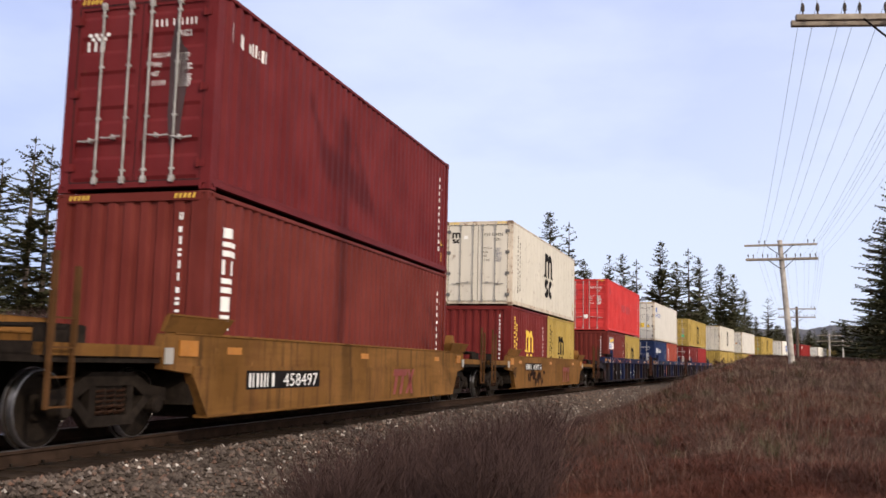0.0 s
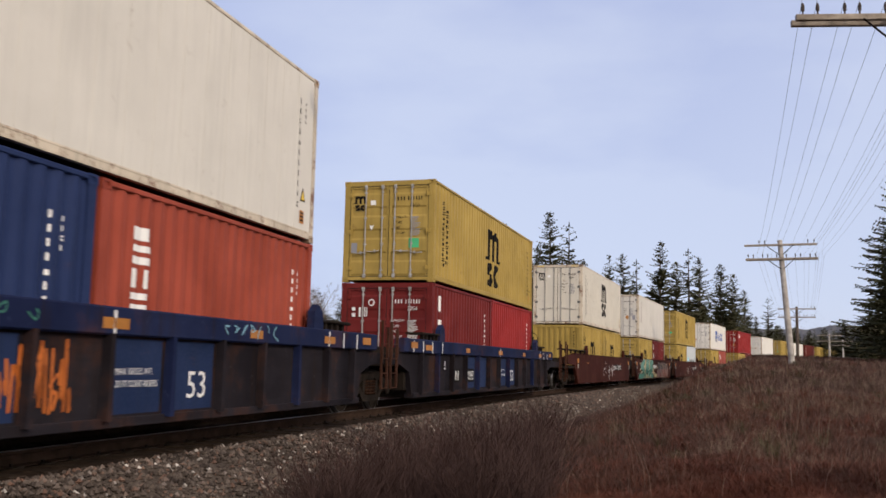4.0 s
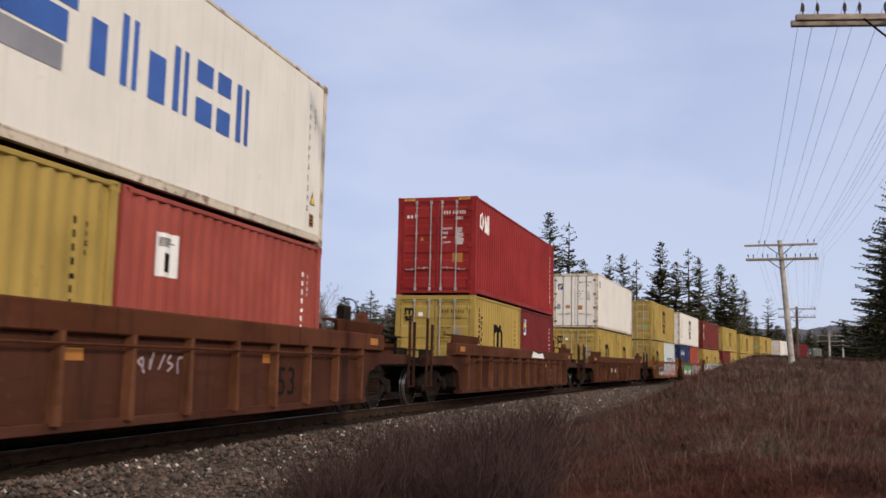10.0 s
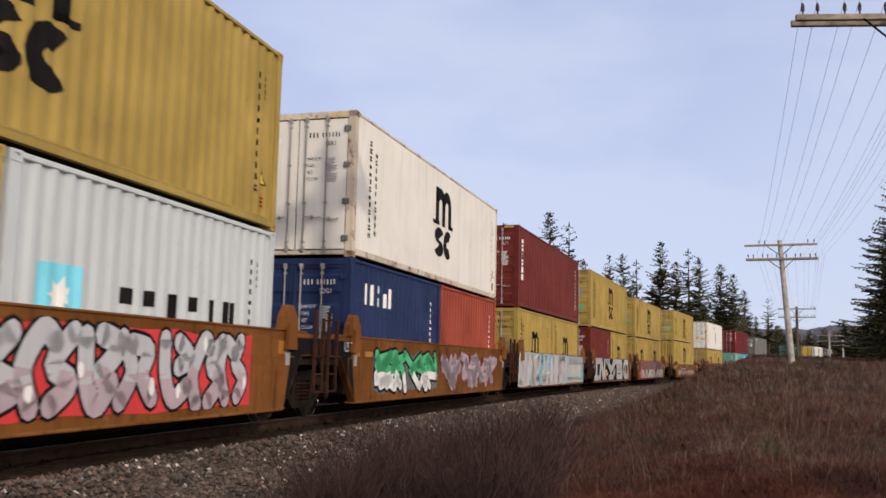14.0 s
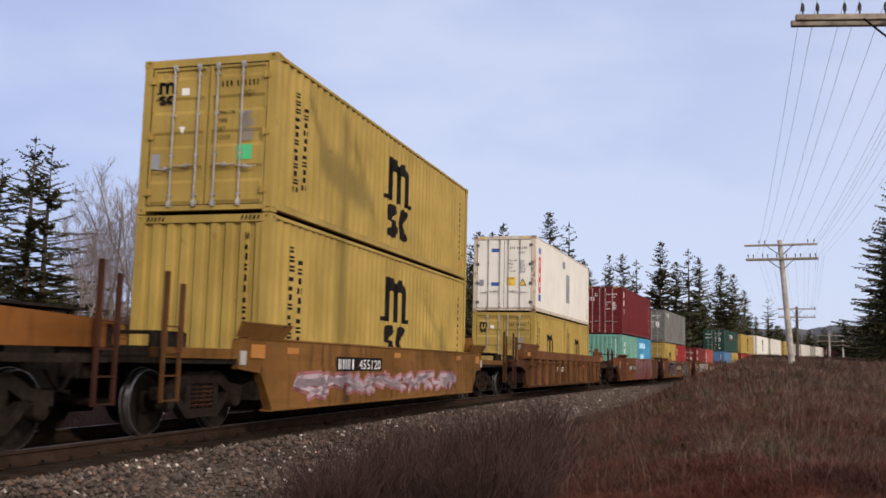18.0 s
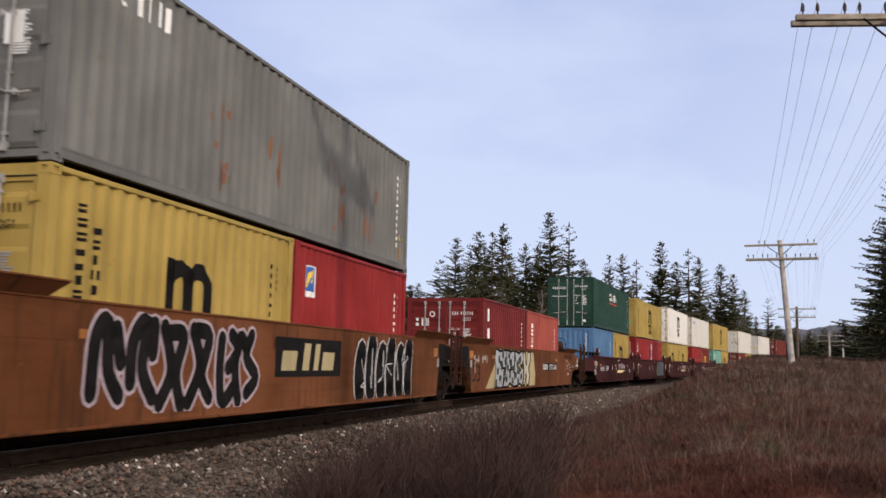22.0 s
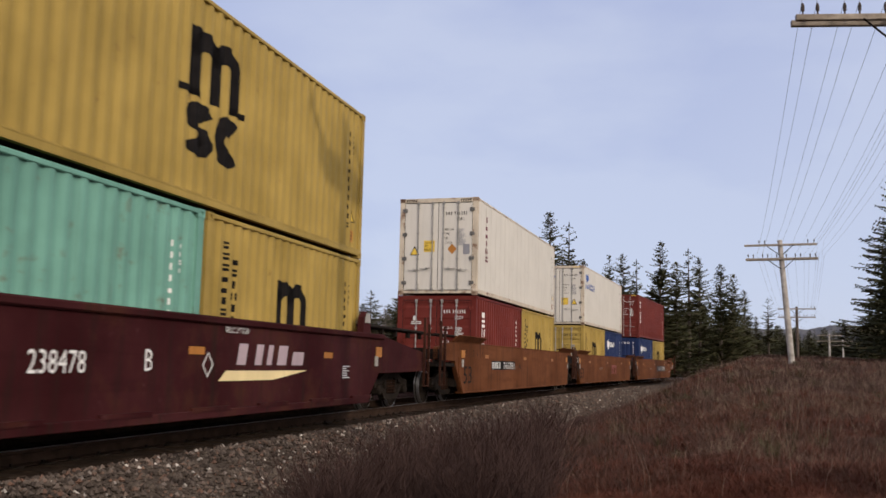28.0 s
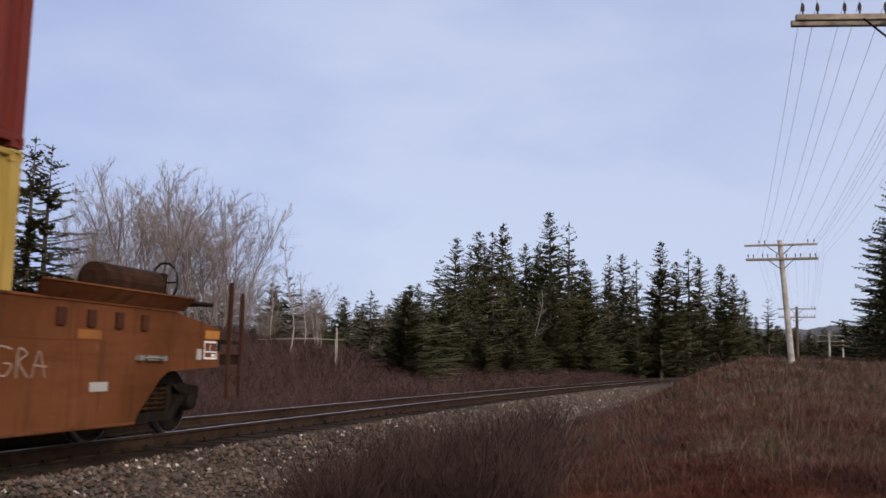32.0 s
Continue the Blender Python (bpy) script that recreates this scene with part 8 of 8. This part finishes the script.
scrawl(CARS[21], F0 - 1.7, F0 - 1.1, 0.7, 1.25, YF, "w", 98, 3, 0.03)
scrawl(CARS[21], F0 - 0.8, F0 - 0.2, 1.0, 1.3, YF, "w", 99, 4, 0.025)
number(21, 7.9, 10.8, 0.86, 1.06, "732188", YF)
for i, x in ((19, -2.0), (20, -2.0), (21, -1.95)):
    sign(i, "53", x + 0.05, 0.52, 0.47, "k", YF, 0.006, 1.55)
for i, letter in ((22, "A"), (23, "E"), (24, "D"), (25, "C"), (26, "B")):
    y = -1.40
    if i in (22, 26):
        write(CARS[i], glyphs(4, F0 + 1.0, 0.82, 1.15, 0.24, 35), "w", y)
        sign(i, "238478", 2.5, 0.82, 0.24, "w", y)
    sign(i, letter, 4.5, 0.84, 0.26, "w", y)
    if i in (22, 24, 26):
        write(CARS[i], [[(a + (c - 0.9) * 0.25, c) for a, c in p] for p in glyphs(4, F0 + 6.7, 0.92, 2.6, 0.3, 36, False, 0.12)], LILAC, y, 0.006, "pale slanted owner's mark")
        write(CARS[i], [[(F0 + 6.3, 0.7), (F0 + 8.0, 0.7), (F0 + 9.3, 0.84), (F0 + 6.5, 0.84)]], CREAM_MARK, y)
    sign(i, "WELL LD LMT 124,000", 6.4, 1.36, 0.08, "w", -1.42, 0.006, 0.7)
    write(CARS[i], bars(3, F0 - 0.6, 1.12, 0.75, 0.18, i) + bars(4, F0 - 0.8, 0.62, 0.6, 0.26, i + 2) + bars(3, F0 + 10.9, 0.7, 0.4, 0.24, i), "w", y)
    write(CARS[i], [rect(F0 + a, 1.05, F0 + a + 0.4, 1.15) for a in (0.7, 5.5, 10.0)], "o", y, 0.005, "orange reflector strips")
    write(CARS[i], band(F0 + 6.0, 0.92, 0.14, 0.17, 0.03, 0, 360, 4), "w", y)
write(CARS[23], [[(F0 + 8.3, 0.42), (F0 + 11.6, 0.42), (F0 + 11.5, 1.42), (F0 + 8.6, 1.46), (F0 + 8.1, 0.8)]], FLAT_GREY, -1.40, 0.006, "flat grey overpainted patch")
graffiti(CARS[23], F0 + 8.5, F0 + 11.4, 0.5, 1.36, -1.40 - 0.004, FLAT_GREY, paint("dark_grey_spray", (0.045, 0.047, 0.05), 0.02, 0.2), None, 37, 4)
write(CARS[23], band(F0 + 7.8, 1.2, 0.24, 0.2, 0.04, 0, 360) + [rect(F0 + 7.76, 0.55, F0 + 7.84, 1.1)], "y", -1.40, 0.006, "yellow sprayed scrawl")
rs = random.Random(8)
for k in range(8):
    x0 = F0 + 5.2 + k * 0.6
    write(CARS[25], band(x0, 0.7 + rs.uniform(-0.1, 0.2), 0.22, 0.32, 0.025, rs.uniform(0, 90), rs.uniform(220, 340)), "w", -1.40, 0.006, "thin white scrawl")
number(27, 1.1, 4.2, 0.88, 1.08, "765781", YF)
number(29, 7.7, 10.85, 0.84, 1.06, "765781", YF, None)
write(CARS[29], [rect(F0 + 6.7, 0.74, F0 + 11.15, 1.13)], paint("faded_number_patch", (0.034, 0.026, 0.019), 0.3, 0.5), YF, 0.003, "faded dark patch behind the number")
GRAB = [[(0.3, 0.9), (0.05, 0.95), (0.0, 0.3), (0.2, 0.05), (0.32, 0.4), (0.18, 0.45)], [(0.42, 0.0), (0.44, 0.9), (0.6, 0.75), (0.46, 0.5), (0.64, 0.0)], [(0.72, 0.0), (0.84, 0.85), (0.98, 0.0)], [(0.74, 0.4), (1.0, 0.35)]]
write(CARS[29], [p for q in GRAB for p in ribbon([(F0 + 11.75 + 0.75 * u, 0.78 + 0.3 * v) for u, v in q], 0.018)], FAINT, YF, 0.006, "thin pale sprayed scrawl")
write(CARS[29], bars(3, F0 + 11.3, 1.36, 0.4, 0.1, 5), FAINT, YF + 0.02, 0.004)
SCRIB = [[(0.12, 0.95), (0.2, 0.6), (0.14, 0.35)], [(0.12, 0.8), (0.28, 0.65), (0.3, 0.9), (0.27, 0.5)], [(0.4, 0.85), (0.34, 0.7), (0.46, 0.6), (0.38, 0.45)], [(0.5, 0.85), (0.72, 0.82)], [(0.6, 0.85), (0.62, 0.5), (0.8, 0.45), (0.95, 0.6)], [(0.0, 0.1), (0.08, 0.4), (0.2, 0.5)], [(0.25, 0.2), (0.3, 0.4), (0.36, 0.2), (0.44, 0.35)], [(0.55, 0.1), (0.62, 0.38), (0.7, 0.15), (0.86, 0.3), (0.84, 0.05)], [(0.4, 1.1), (0.46, 1.15), (0.44, 1.0), (0.4, 1.1)]]
write(CARS[21], [p for q in SCRIB for p in ribbon([(F0 + 12.9 + 1.35 * u, 0.78 + 0.36 * v) for u, v in q], 0.016)], LILAC_GREY, YF, 0.006, "thin pale sprayed scrawl")
red_mark(28, 6.9, 8.8, 0.62, 1.12, YF)
for i, letter, lx in ((27, "A", 4.8), (28, "C", 4.8), (29, "B", 6.8)):
    sign(i, "53", -1.98, 0.48, 0.47, "k", YF, 0.006, 1.55)
    sign(i, letter, lx, 0.86, 0.24, "k", YF, 0.006, 1.2)
    write(CARS[i], [rect(F0 + a, 1.22, F0 + a + 0.03, 1.4) for a in (-1.6, -0.9, -0.5, 0.1)], "k", YF + 0.02, 0.004, "black loading marks")
    write(CARS[i], bars(2, F0 + 3.2, 0.86, 1.3, 0.14, i), UMBER, YF)
for i in (28, 29):
    sign(i, "125 T", -2.82, 1.2, 0.2, "w", YF + 0.02, 0.012, 1.15)
for i in (6, 7, 8, 12, 13, 17, 19, 20, 21, 27, 28, 29, 1, 2):
    strip_z = 1.18 if i >= 19 else 1.06 if i < 3 else 1.1
    write(CARS[i], [rect(F0 + a, strip_z, F0 + a + 0.42, strip_z + 0.1) for a in (0.4, 5.6, 10.6) + ((13.0,) if i in (21, 29) else ())], ORANGE_DULL if i >= 19 else "o", YF + 0.02, 0.005, "orange reflector strips")


def motions():
    """The whole train runs by at one steady speed."""
    ticks = [k * 0.5 for k in range(65)]
    for ob, m, z, dx in MOVING:
        off = pose(dx, 0, z)
        walk(ob, [(t, line_pose(m - SPEED * t, 7.8) @ off) for t in ticks])
    for w, m, x, dx in TURNING:
        # wheels roll while they pass in front, one key a frame
        t0 = max(0.0, min(30.0, round((m + x - 48) / SPEED, 1)))
        t1 = max(t0 + 0.1, min(32.0, round((m + x + 2) / SPEED, 1)))
        first = [] if t0 == 0 else [(0.0, pose(dx, 0, 0.42))]
        rows = [(t0 + k / 30, pose(dx, 0, 0.42, 0, -math.degrees(SPEED * (k / 30) / 0.42), 0)) for k in range(int(round((t1 - t0) * 30)) + 1)]
        last = [] if t1 >= 32.0 else [(32.0, rows[-1][1])]
        walk(w, first + rows + last)


motions()
